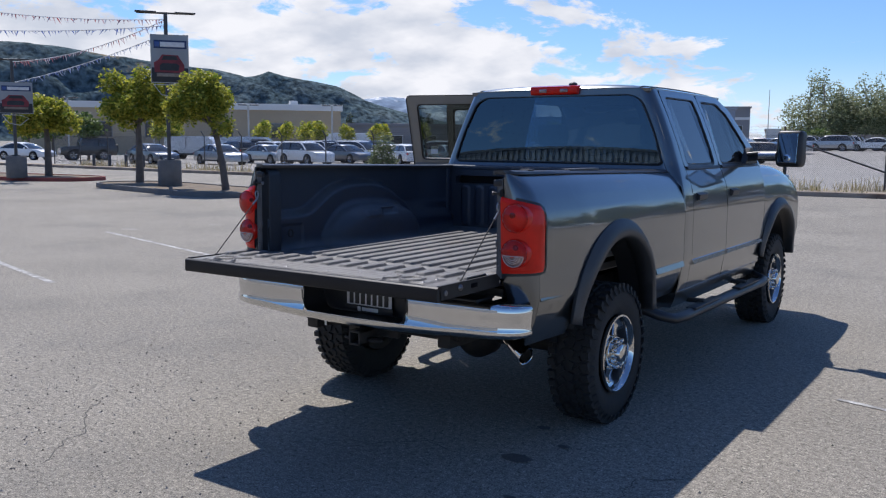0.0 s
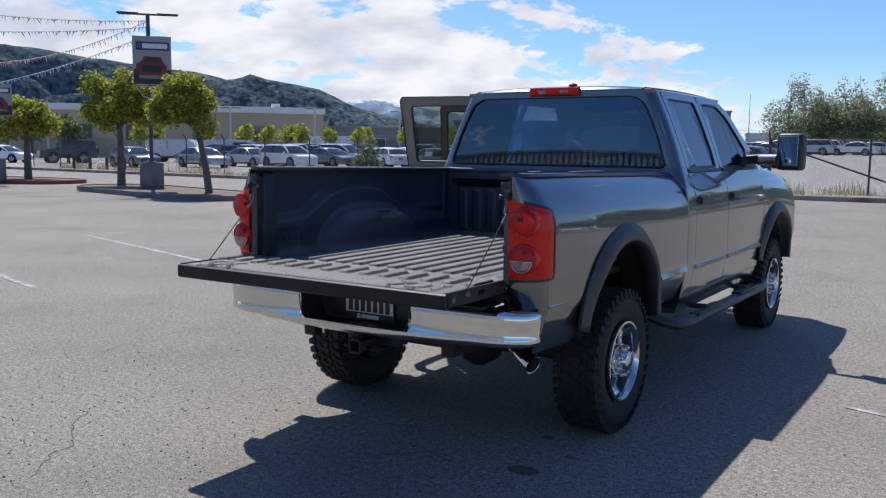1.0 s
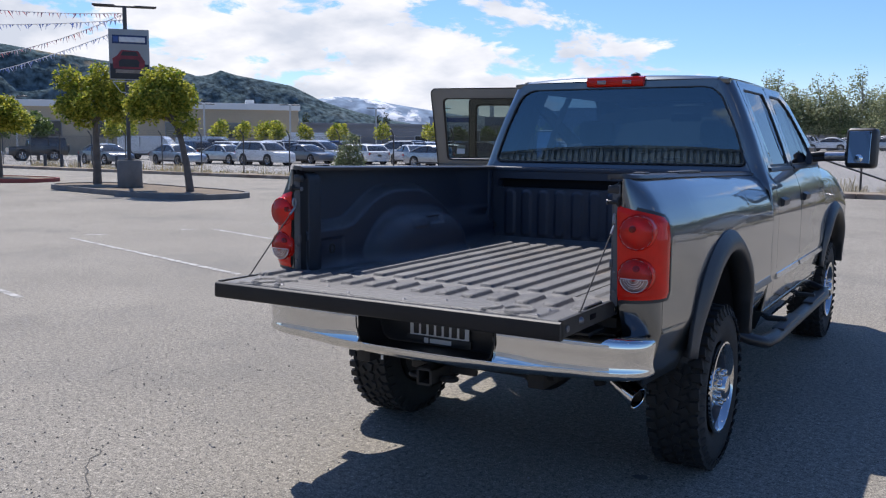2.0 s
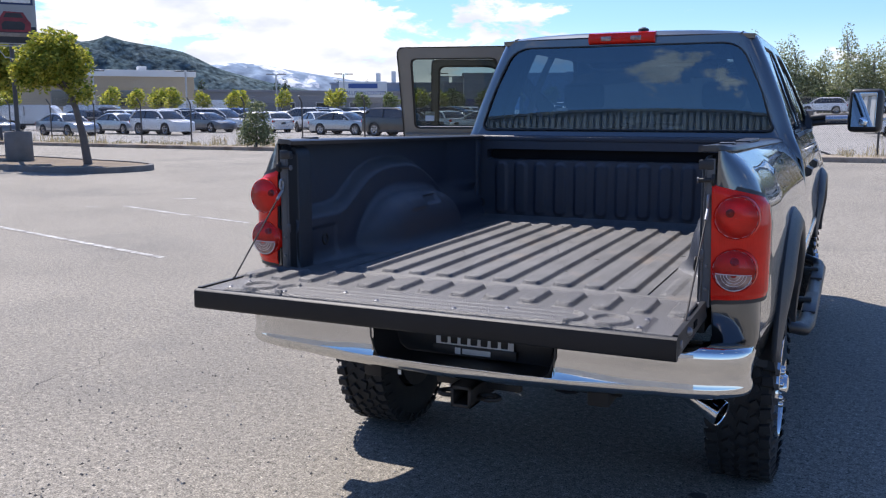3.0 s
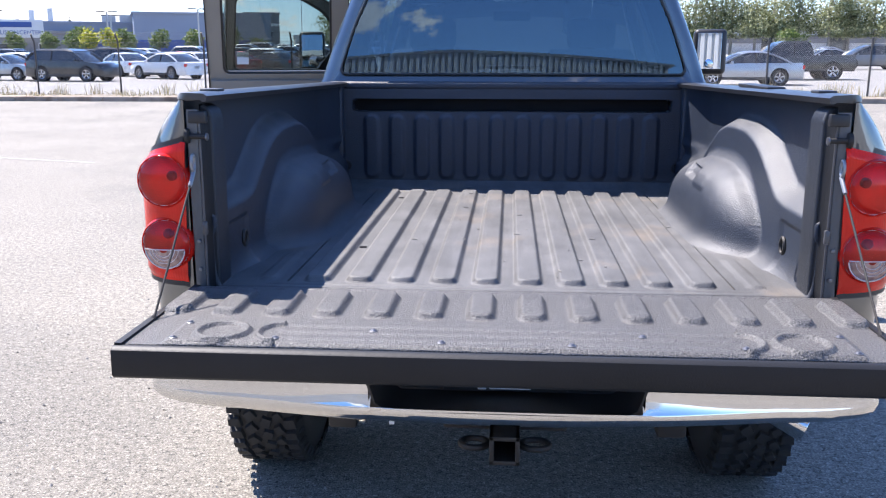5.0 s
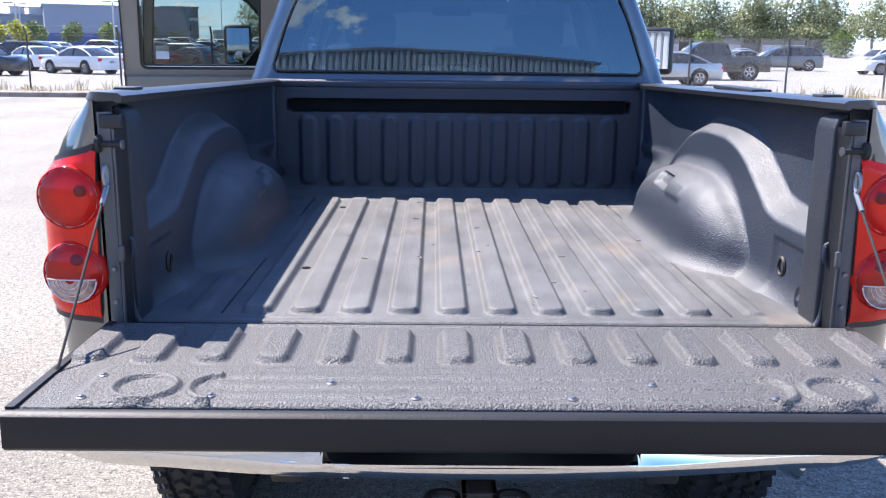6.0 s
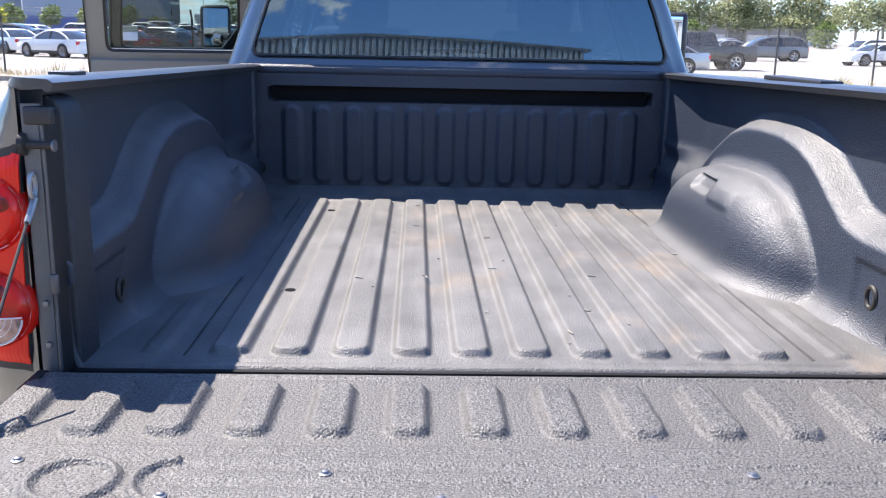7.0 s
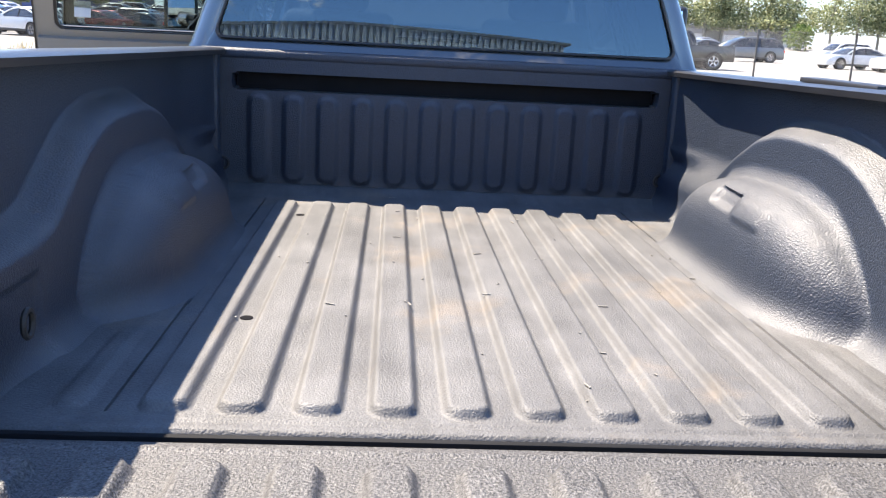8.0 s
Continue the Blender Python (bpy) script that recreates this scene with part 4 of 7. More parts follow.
        add_box(g, mid + turn @ Vector((-s * 0.004, -0.0615 if not opened else -0.0515, 0.003)), (0.148, 0.004, 0.226), 0.0015, turn)
        g.transform(M)
        part("mirror_pane", g, MIRROR, mir, "reflecting mirror glass", None)
        spot = lathe([(0, 0.028), (0.003, 0.027), (0.005, 0.018), (0.006, 0.0)], (0, 0, 0), 24, "y", side=-1)
        spot.transform(M @ Matrix.Translation(mid + turn @ Vector((-s * 0.004, -0.0635 if not opened else -0.0535, -0.075))) @ turn)
        part("spot_mirror", spot, MIRROR, mir, "small round blind-spot mirror", 60)
    return door


def truck_cab(truck):
    # back of the cab: rounded corners, and a frame round the rear window
    TOPZ = 1.965

    def back_y(z):
        return 2.045 + 0.075 * (z - 1.43)

    def back(x, z):
        w = interp(CAB, z) - 0.075
        return (x, back_y(z) - 0.004 * (1 - min(1.0, abs(x) / w) ** 2.2) - 0.35 * max(0.0, 1.455 - z), z)
    def edge(z):
        return interp(CAB, z) - 0.075
    out = [(-edge(1.40), 1.40), (edge(1.40), 1.40), (edge(1.68), 1.68), (edge(1.90), 1.90), (edge(TOPZ), TOPZ), (-edge(TOPZ), TOPZ), (-edge(1.90), 1.90), (-edge(1.68), 1.68)]
    inn = [(-0.83, 1.452), (0.83, 1.452), (0.752, 1.68), (0.655, 1.885), (0.58, 1.925), (-0.58, 1.925), (-0.655, 1.885), (-0.752, 1.68)]
    lo, li = loop_of(out, 8, 0.02), loop_of(inn, 8, 0.045)
    shell = part("cab_back", ring_plate(lo, li, back), PAINT, truck, "grey metallic back of the cab", 50, solid=0.02, offset=-1)
    cz = 1.69
    sh = [(u * 0.989, cz + (z - cz) * 0.976) for u, z in li]
    part("window_seal", ring_plate(li, sh, lambda x, z: tuple(Vector(back(x, z)) + Vector((0, -0.003, 0)))), PLASTIC, shell, "", 60, solid=0.012, offset=1)

    def pane(u, v):
        z = 1.457 + (1.918 - 1.457) * v
        w = interp([(1.45, 0.818), (1.68, 0.742), (1.86, 0.662), (1.92, 0.60)], z)
        x, y, zz = back(u * w, z)
        return (x, y + 0.004, zz)
    part("rear_window", grid(pane, lin(-1, 1, 41), lin(0, 1, 13)), DARK_GLASS, shell, "dark tinted rear window", 80, solid=0.004, offset=1)
    part("back_panel", grid(lambda x, z: (x, 2.06, z), lin(-0.90, 0.90, 9), lin(0.62, 1.41, 5)), PAINT, shell, "", 40, solid=0.02)

    # roof with rolled edges all round
    def roof(u, v):
        y = back_y(TOPZ) - 0.004 * (1 - abs(u) ** 2.2) + (3.60 - back_y(TOPZ)) * v
        roll = (1 - abs(u) ** 9) * smooth01(0.3 + v / 0.05) * smooth01((1 - v) / 0.03 + 0.2)
        return (0.705 * u, y, TOPZ + (0.016 + 0.020 * (1 - u * u) + 0.018 * math.sin(math.pi * v)) * roll)
    us = lin(-1, -0.86, 10) + lin(-0.80, 0.80, 13) + lin(0.86, 1, 10)
    roof_ob = part("roof", grid(roof, us, [0, 0.006, 0.014, 0.024, 0.036, 0.05, 0.07] + lin(0.1, 0.94, 12) + [0.96, 0.98, 1.0]), PAINT, truck, "grey metallic cab roof", 60, solid=0.025, offset=-1)
    for e in (-1, 1):
        bm = bmesh.new()
        add_tube(bm, [Vector(roof(e * 0.90, v)) + Vector((0, 0, 0.001)) for v in [0, 0.01, 0.025, 0.05] + lin(0.1, 0.98, 10)], 0.005, 6)
        part("drip_moulding", bm, PLASTIC, roof_ob)
    # brake lamp on the roof edge
    bm = loft([[(x, 2.070 + y + 0.012 * (abs(x) / 0.63) ** 2.2, z) for y, z in ((0.0, 1.932), (-0.016, 1.938), (-0.024, 1.962), (-0.014, 1.990), (0.03, 1.998))] for x in lin(-0.185, 0.185, 11)])
    lamp = part("brake_lamp", bm, RED_LENS, roof_ob, "red high brake lamp with cargo lights", 50)
    for e in (-1, 1):
        part("cargo_light", box((e * 0.083, 2.047, 1.960), (0.058, 0.012, 0.026), 0.003), CLEAR_LENS, lamp, "clear cargo light")
    part("antenna_base", lathe([(0, 0.032), (0.012, 0.028), (0.02, 0.012), (0.022, 0)], (0.10, 2.16, 2.004), 18, "z"), PLASTIC, roof_ob)
    for s in (-1, 1):
        # quarter pillar behind the rear door and the door-frame pillars
        def pillar(rows, name, lbl=""):
            bm = grid(lambda a, z: (s * interp(CAB, z), interp(rows[0], z) + (interp(rows[1], z) - interp(rows[0], z)) * a, z), lin(0, 1, 5), lin(rows[0][0][0], rows[0][-1][0], 12), flip=s > 0)
            return part(name, bm, PAINT, truck, lbl, 60, solid=0.045, offset=1)
        def corner(a, z):
            x, y = interp(CAB, z), back_y(max(z, 1.40))
            ry = 0.008 + 0.062 * smooth01((z - 1.31) / 0.12)
            y -= 0.008 * (1 - smooth01((z - 1.38) / 0.05))
            if a > 1:
                return (s * x, y + ry + (a - 1) * (2.203 - y - ry), z)
            t = a * math.pi / 2
            rx = 0.008 + 0.067 * smooth01((z - 1.30) / 0.10)
            return (s * (x - rx + rx * math.sin(t)), y + ry - ry * math.cos(t), z)
        part("cab_corner", grid(corner, lin(0, 1, 10) + [1.5, 2.0], lin(0.60, TOPZ, 24), flip=s < 0), PAINT, truck, "grey metallic rear cab corner", 60, solid=0.02, offset=-1)
        part("inner_corner_trim", loft([[(s * x, y, z) for x, y in ((interp(CAB, z) - 0.04, 2.44), (interp(CAB, z) - 0.12, 2.40), (interp(CAB, z) - 0.17, 2.12), (interp(CAB, z) - 0.05, 2.10))] for z in (1.0, 1.43, 1.7, 1.93)]), INTERIOR, truck, "", 50)
        pillar(([(0.6, 2.982), (1.43, 2.982), (1.965, 2.982)], [(0.6, 2.984), (1.43, 2.984), (1.965, 2.984)]), "door_pillar")
        bm = loft([[(s * (interp(CAB, z) + d), y, z) for d, e in ((-0.04, 0), (0.0, 0.0), (-0.002, 0.05), (-0.05, 0.05)) for z in (zz + 0.0,) for y in (yy + e,)] for yy, zz in ((4.06, 1.40), (3.98, 1.58), (3.68, 1.87), (3.47, 1.962))])
        part("windscreen_pillar", bm, PAINT, truck, "", 50)
        bm = loft([[(s * x, y, z) for x, z in ((0.66, 1.93), (0.705, 1.955), (0.704, 1.966), (0.66, 1.968))] for y in (2.20, 2.8, 3.60)])
        part("roof_rail", bm, PAINT, truck, "", 50)
        part("rocker", loft([[(s * x, y, z) for x, z in ((0.80, 0.50), (0.93, 0.50), (0.955, 0.56), (0.965, 0.605), (0.80, 0.605))] for y in (2.0, 3.0, 3.98)]), PAINT, truck, "", 40)
        truck_door(truck, s, 2.98, 0.80 if s < 0 else 0.775, 76 if s < 0 else 0, False)
        truck_door(truck, s, 4.05, 1.065, 63 if s < 0 else 0, True)
    # front end: fenders, hood, grille, lamps, bumper, windscreen
    for s in (-1, 1):
        table = [(0.54, 0.945), (0.66, 0.972), (0.80, 0.990), (0.83, 0.999), (1.0, 0.998), (1.15, 0.996), (1.26, 0.975), (1.34, 0.94), (1.40, 0.89), (1.425, 0.84)]
        bm = side_grid(s, 4.055, 5.30, ARCH_F, table, 0.60, lambda y: 1.421 - 0.03 * max(0.0, (y - 4.12) / 1.22) - 0.10 * max(0.0, (y - 4.12) / 1.22) ** 4)
        part("front_fender", bm, PAINT, truck, "grey metallic front fender", 50, solid=0.02, offset=1)
        part("headlamp", loft([[(s * x, y, z) for z in (1.00, 1.05, 1.18, 1.22)] + [(s * x, y - 0.1, z) for z in (1.2, 1.02)] for x, y in ((0.62, 5.40), (0.80, 5.36), (0.93, 5.25))]), HEADLIGHT, truck, "clear headlamp", 40)
    def hood(u, v):
        y = 4.12 + 1.22 * v
        z = 1.425 - 0.03 * v - 0.10 * v ** 4 + 0.022 * (1 - (2 * u) ** 2) + 0.02 * smooth01((0.28 - abs(u)) / 0.06)
        x = u * 1.72
        return (x, y, z - 0.25 * max(0, abs(u) - 0.42) ** 1.2)
    part("hood", grid(hood, lin(-0.5, 0.5, 27), lin(0, 1, 18)), PAINT, truck, "grey metallic hood", 60, solid=0.02)
    part("cowl", box((0, 4.13, 1.395), (1.70, 0.12, 0.05), 0.01), PLASTIC, truck)
    grille = part("grille", box((0, 5.38, 1.12), (1.15, 0.08, 0.34), 0.03), CHROME, truck, "chrome grille frame")
    for cx, cz in ((-0.28, 1.205), (0.28, 1.205), (-0.28, 1.035), (0.28, 1.035)):
        part("grille_mesh", box((cx, 5.41, cz), (0.48, 0.04, 0.13), 0.01), PLASTIC, grille)
    part("nose_panel", box((0, 5.30, 1.10), (1.80, 0.10, 0.42), 0.03), PAINT, truck)
    part("front_bumper", loft([[(x, y + d, z) for d, z in ((0, 0.66), (0.10, 0.66), (0.13, 0.72), (0.12, 0.86), (0.0, 0.90))] for x, y in ((-0.97, 5.18), (-0.85, 5.33), (-0.4, 5.40), (0.4, 5.40), (0.85, 5.33), (0.97, 5.18))]), CHROME, truck, "chrome front bumper", 40)
    ws = grid(lambda u, v: (u * (0.86 - 0.20 * v), 4.16 - 0.56 * v - 0.10 * (abs(u) ** 2), 1.44 + 0.50 * v), lin(-1, 1, 17), lin(0, 1, 9))
    shield = part("windscreen", ws, WIND_GLASS, truck, "windscreen with a paper sheet", 80)
    part("price_sheet", grid(lambda u, v: (0.33 + 0.17 * u, 4.02 - 0.56 * (0.52 + 0.42 * v) - 0.03, 1.42 + 0.50 * (0.52 + 0.42 * v)), (0, 1), (0, 1)), PAPER, shield, "white paper sheet taped inside", None)
    part("rear_view_mirror", box((0.0, 3.66, 1.79), (0.24, 0.03, 0.065), 0.012), PLASTIC, shield)
    # inside: floor, dash, seats, wheel
    part("cab_floor", box((0, 3.1, 0.66), (1.80, 2.1, 0.08)), INTERIOR, truck)
    part("dashboard", loft([[(x, y, z) for y, z in ((4.10, 1.0), (3.72, 1.0), (3.70, 1.25), (3.80, 1.36), (4.12, 1.38))] for x in (-0.86, 0.86)]), INTERIOR, truck, "", 40)
    part("headliner", grid(lambda x, y: (x, y, 1.925), lin(-0.66, 0.66, 5), lin(2.10, 3.55, 5)), TRIM_TAN, truck, "", None, solid=0.01)
    for x in (-0.45, 0.45):
        seat = part("front_seat", box((x, 3.25, 0.98), (0.52, 0.52, 0.16), 0.05, seg=3), SEAT_CLOTH, truck, "dark cloth front seat")
        part("seat_back", box((x, 3.02, 1.28), (0.50, 0.15, 0.60), 0.05, Matrix.Rotation(0.18, 4, "X"), 3), SEAT_CLOTH, seat)
        part("headrest", box((x, 2.93, 1.66), (0.27, 0.10, 0.17), 0.04, Matrix.Rotation(0.15, 4, "X"), 3), SEAT_CLOTH, seat)
    bench = part("rear_bench", box((0, 2.48, 0.95), (1.45, 0.45, 0.14), 0.05, seg=3), SEAT_CLOTH, truck, "dark cloth rear bench")
    part("bench_back", box((0, 2.24, 1.22), (1.45, 0.14, 0.48), 0.05, Matrix.Rotation(0.1, 4, "X"), 3), SEAT_CLOTH, bench)
    bm = bmesh.new()
    add_tube(bm, [(-0.45 + 0.18 * math.cos(a), 3.62 + 0.06 * math.sin(a), 1.28 + 0.17 * math.sin(a)) for a in lin(0, math.tau, 28)], 0.014, 8)
    part("steering_wheel", bm, PLASTIC, truck)


def truck_bed(truck):
    xs = sorted(set([round(v, 4) for v in lin(-0.80, 0.80, 201) if min(abs(v - c) for c in RIB_X) > 0.054] + [round(c + e * d, 4) for c in RIB_X for e in (-1, 1) for d in (0.0, 0.012, 0.020, 0.024, 0.027, 0.030, 0.033, 0.036, 0.039, 0.042, 0.045, 0.048, 0.053)] + [e * (0.602 + d) for e in (-1, 1) for d in (-0.0042, -0.0037, -0.002, 0.002, 0.0037, 0.0042)]))
    ys = lin(-0.010, 0.10, 26) + lin(0.112, 1.61, 50) + lin(1.62, 1.69, 14) + lin(1.70, 1.93, 16)
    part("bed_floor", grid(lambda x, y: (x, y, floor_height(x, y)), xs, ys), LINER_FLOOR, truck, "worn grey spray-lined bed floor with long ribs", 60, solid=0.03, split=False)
    floor = truck.children[-1]
    # thin black discs paint the darkness of two holes
    for x, y in ((-0.467, 0.505), (-0.464, 1.505)):
        bm = lathe([(0.0, 0.013), (0.0025, 0.013), (0.003, 0.0)], (x, y, floor_height(x, y) - 0.001), 14, "z")
        part("bolt_hole", bm, DEEP_BLACK, floor)
    rng = random.Random(5)
    bm = bmesh.new()
    for _ in range(46):
        x, y = rng.uniform(-0.5, 0.6), rng.uniform(0.1, 1.9)
        z = floor_height(x, y) + 0.002
        a = rng.uniform(0, 6.28)
        l = rng.choice((0.004, 0.006, 0.02))
        add_box(bm, (x, y, z), (l, 0.003, 0.002), 0, Matrix.Rotation(a, 4, "Z"))
    tagged(part("grit", bm, TRIM_TAN, floor, "bits of dry straw and grit", None), kind="stuff")
    # front wall: top beam, long slot and upright ribs
    def front(x, z):
        y = 1.925
        if 1.285 < z < 1.345:
            y += 0.11 * smooth01((1.0 - (max(0.0, abs(x) - 0.715) / 0.03) ** 2 - ((z - 1.3145) / 0.0295) ** 2 * smooth01((abs(x) - 0.70) / 0.02)) / 0.15) * rib(z, 1.284, 1.345, 0.004)
        if 0.955 < z < 1.285 and abs(x) < 0.72:
            k = min(11, max(0, round((x + 0.6525) / 0.1187)))
            y -= 0.011 * pad(x + 0.6525 - 0.1187 * k, z, 0.972, 1.268, 0.033, 0.030, 0.022)
        return (x, y, z if z < 1.38 else 1.38 + (z - 1.38) * 0.9)
    xs = sorted(lin(-0.845, 0.845, 341) + [e * v for e in (-1, 1) for v in lin(0.7011, 0.7521, 16)])
    zs = lin(0.935, 0.96, 4) + lin(0.965, 1.01, 10) + lin(1.03, 1.21, 6) + lin(1.225, 1.28, 12) + [1.284, 1.2885, 1.30, 1.32, 1.3405, 1.345] + lin(1.35, 1.36, 2) + lin(1.375, 1.425, 4)
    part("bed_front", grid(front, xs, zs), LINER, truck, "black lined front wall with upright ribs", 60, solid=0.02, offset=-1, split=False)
    for s in (-1, 1):
        bm = bmesh.new()
        add_tube(bm, [(s * 0.775 + 0.020 * math.cos(a), 1.912, 1.03 + 0.020 * math.sin(a)) for a in lin(0, math.tau, 20)], 0.005, 6)
        part("tie_down_ring", bm, STEEL_DARK, truck)
    # added dark sheet: paints the shade of the hollow behind the slot
    part("slot_lining", box((0, 1.978, 1.3145), (1.47, 0.012, 0.064), 0.002), GAP_BLACK, truck, "near-black sheet painting the shade inside the long slot")
    part("front_beam", box((0, 1.965, 1.405), (1.70, 0.09, 0.035), 0.012, seg=3), LINER, truck)
    part("bed_underside", box((0, 0.96, 0.86), (1.60, 1.92, 0.04)), STEEL_DARK, truck)
    # tailgate, let down
    xs = lin(-0.80, -0.42, 96) + lin(-0.416, 0.416, 190) + lin(0.42, 0.80, 96)
    ys = lin(-0.558, -0.37, 44) + lin(-0.362, -0.30, 14) + lin(-0.29, -0.19, 6) + lin(-0.182, -0.033, 34)
    gate = part("tailgate", box((0, -0.3125, 0.921), (1.612, 0.515, 0.048), 0.010, seg=3), GATE_PAINT, truck, "lowered tailgate with black liner")
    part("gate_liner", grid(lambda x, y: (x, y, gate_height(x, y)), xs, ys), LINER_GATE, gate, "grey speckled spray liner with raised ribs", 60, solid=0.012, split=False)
    # added strip that draws the open joint's shade as a black line
    part("joint_seal", box((0, -0.0165, 0.918), (1.59, 0.013, 0.044), 0.002), GAP_BLACK, gate, "near-black strip painting the shade in the hinge joint")
    # rolled outer edge
    part("edge_trim", loft([[(x, y, z) for y, z in ((-0.564, 0.955), (-0.567, 0.963), (-0.582, 0.964), (-0.590, 0.958), (-0.592, 0.905), (-0.585, 0.897), (-0.560, 0.897))] for x in (-0.812, -0.806, -0.5, 0, 0.5, 0.806, 0.812)]), GATE_PAINT, gate, "black outer edge of the tailgate", 50)
    for s in (-1, 1):
        part("gate_end", loft([[(s * x, y, z) for y, z in ((-0.040, 0.905), (-0.040, 0.930), (-0.09, 0.966), (-0.57, 0.968), (-0.57, 0.905))] for x in (0.797, 0.812)]), GATE_PAINT, gate, "", 30)
        part("gate_bolt", lathe([(0, 0.013), (0.004, 0.012), (0.006, 0.0)], (s * 0.812, -0.525, 0.932), 14, "x", side=s), SCREW, gate)
        part("gate_bolt", lathe([(0, 0.015), (0.006, 0.013), (0.012, 0.006), (0.013, 0.0)], (s * 0.812, -0.408, 0.942), 14, "x", side=s), SCREW, gate)
        # black plate painted in for the dark of the slot
        part("latch_slot", box((s * 0.813, -0.29, 0.938), (0.006, 0.05, 0.02), 0.002), DEEP_BLACK, gate)
    for x, y in ((0.285, -0.467), (0.134, -0.529), (0.484, -0.525), (0.70, -0.43), (0.70, -0.535)):
        for s in (-1, 1):
            z = gate_height(s * x, y)
            part("cover_screw", lathe([(-0.002, 0.009), (0.0015, 0.009), (0.0025, 0.0062), (0.005, 0.0045), (0.006, 0.0)], (s * x, y, z), 12, "z"), SCREW, gate)


def truck_rear(truck):
    # chrome bumper, swept along its plan curve, with a black recess for the plate
    RU = 0.50

    def plan(u):
        """Point and inward direction at u: -2 to -1 and 1 to 2 are the rounded ends."""
        e, a = (1 if u >= 0 else -1), abs(u)
        if a <= 1:
            return Vector((0.68 * u, -0.186 + 0.014 * a * a)), Vector((-e * 0.05 * a, 1)).normalized()
        t = (a - 1) * math.pi / 2
        c, sn = max(0.0, math.cos(t)), math.sin(t)
        return Vector((e * (0.68 + 0.280 * sn ** 0.80), -0.172 * c ** 0.80)), Vector((-e * 0.172 * sn, 0.280 * c + 0.01)).normalized()

    def ring(u):
        p, n = plan(u)
        k = max(0.0, abs(u) - 1.0)
        lift = 0.026 * min(1.0, u * u) + 0.020 * k
        lip = 0.003 + 0.008 * math.exp(-((abs(u) - RU) / 0.26) ** 2)
        pts = [(0.10, 0.838), (0.03, 0.842), (0.007, 0.836), (-0.004, 0.820), (0.002, 0.765), (0.006, 0.707), (0.004 - lip, 0.684), (0.001 - lip, 0.668), (0.003, 0.649), (0.033, 0.632), (0.10, 0.634)]
        return [(*(p + n * d), z - 0.008 + lift * (0.842 - z) / 0.21 - 0.016 * k * k) for d, z in pts]
    bm = bmesh.new()
    for s in (-1, 1):
        add_loft(bm, [ring(s * u) for u in lin(RU, 1, 10) + lin(1.06, 2, 16)], closed=False, cap=False)
    mid = lin(-RU, RU, 13)
    add_loft(bm, [ring(u)[6:] for u in mid], closed=False, cap=False)
    add_loft(bm, [ring(u)[:2] for u in mid], closed=False, cap=False)
    bmesh.ops.remove_doubles(bm, verts=bm.verts[:], dist=0.0005)
    bumper = part("rear_bumper", bm, CHROME, truck, "polished chrome rear bumper", 60, solid=0.004)
    part("plate_recess", loft([[(x * w, y, z - 0.008) for x, z in ((-0.372, 0.846), (-0.366, 0.757), (-0.345, 0.699), (-0.31, 0.679), (0.31, 0.679), (0.345, 0.699), (0.366, 0.757), (0.372, 0.846))] for y, w in ((-0.187, 0.965), (-0.190, 0.945), (-0.155, 0.93), (-0.03, 0.90))], cap=False), PLASTIC, bumper, "black plastic plate recess", 40)
    for s in (-1, 1):
        fill = bmesh.new()
        add_loft(fill, [[ring(s * RU)[k] for k in range(1, 7)], [(s * 0.346, -0.187, z) for _, _, z in [ring(RU)[k] for k in range(1, 7)]]], closed=False, cap=False)
        part("recess_edge", fill, CHROME, bumper, "", 40)
    part("recess_back", box((0, -0.018, 0.75), (0.72, 0.02, 0.20), 0.004), PLASTIC, bumper)
    part("step_top", box((0, -0.085, 0.838), (1.5, 0.17, 0.012), 0.004), PLASTIC, bumper, "black step pad")
    for s in (-1, 1):
        part("bumper_end", loft([[(s * x, y, z) for y, z in ((-0.10, 0.70), (0.0, 0.71), (0.0, 0.78), (-0.10, 0.81))] for x in (0.74, 0.87)]), PLASTIC, bumper, "", 40)
    plate = part("licence_plate", box((0.0, -0.045, 0.775), (0.305, 0.006, 0.152), 0.004), PLATE_WHITE, bumper, "white licence plate with dark bars")
    for k in range(7):
        part("plate_bar", box((-0.118 + 0.0395 * k, -0.0495, 0.754), (0.026, 0.003, 0.066), 0.003), PLATE_BLACK, plate)
    part("plate_line", box((0.012, -0.054, 0.696), (0.11, 0.003, 0.020), 0.002), PLATE_WHITE, plate)
    part("frame_mark", box((-0.062, -0.054, 0.696), (0.022, 0.003, 0.024), 0.002), PLATE_WHITE, plate)
    part("plate_frame", box((0.0, -0.048, 0.697), (0.33, 0.010, 0.036), 0.004), PLASTIC, plate)
    # hitch receiver with chain loops
    hitch = part("hitch_receiver", tube([(-0.52, 0.06, 0.60), (0.52, 0.06, 0.60)], 0.036, 12), STEEL_DARK, truck, "dark steel hitch receiver")
    bm = bmesh.new()
    for cx, cz, sx, sz in ((0, 0.563 + 0.033, 0.078, 0.012), (0, 0.563 - 0.033, 0.078, 0.012), (-0.033, 0.563, 0.012, 0.078), (0.033, 0.563, 0.012, 0.078)):
        add_box(bm, (cx, -0.05, cz), (sx, 0.24, sz), 0.002)
    part("square_tube", bm, STEEL_DARK, hitch, "square receiver tube", 30)
    # black plug paints the dark inside the receiver tube
    part("tube_dark", box((0, 0.03, 0.563), (0.055, 0.02, 0.055)), DEEP_BLACK, hitch)
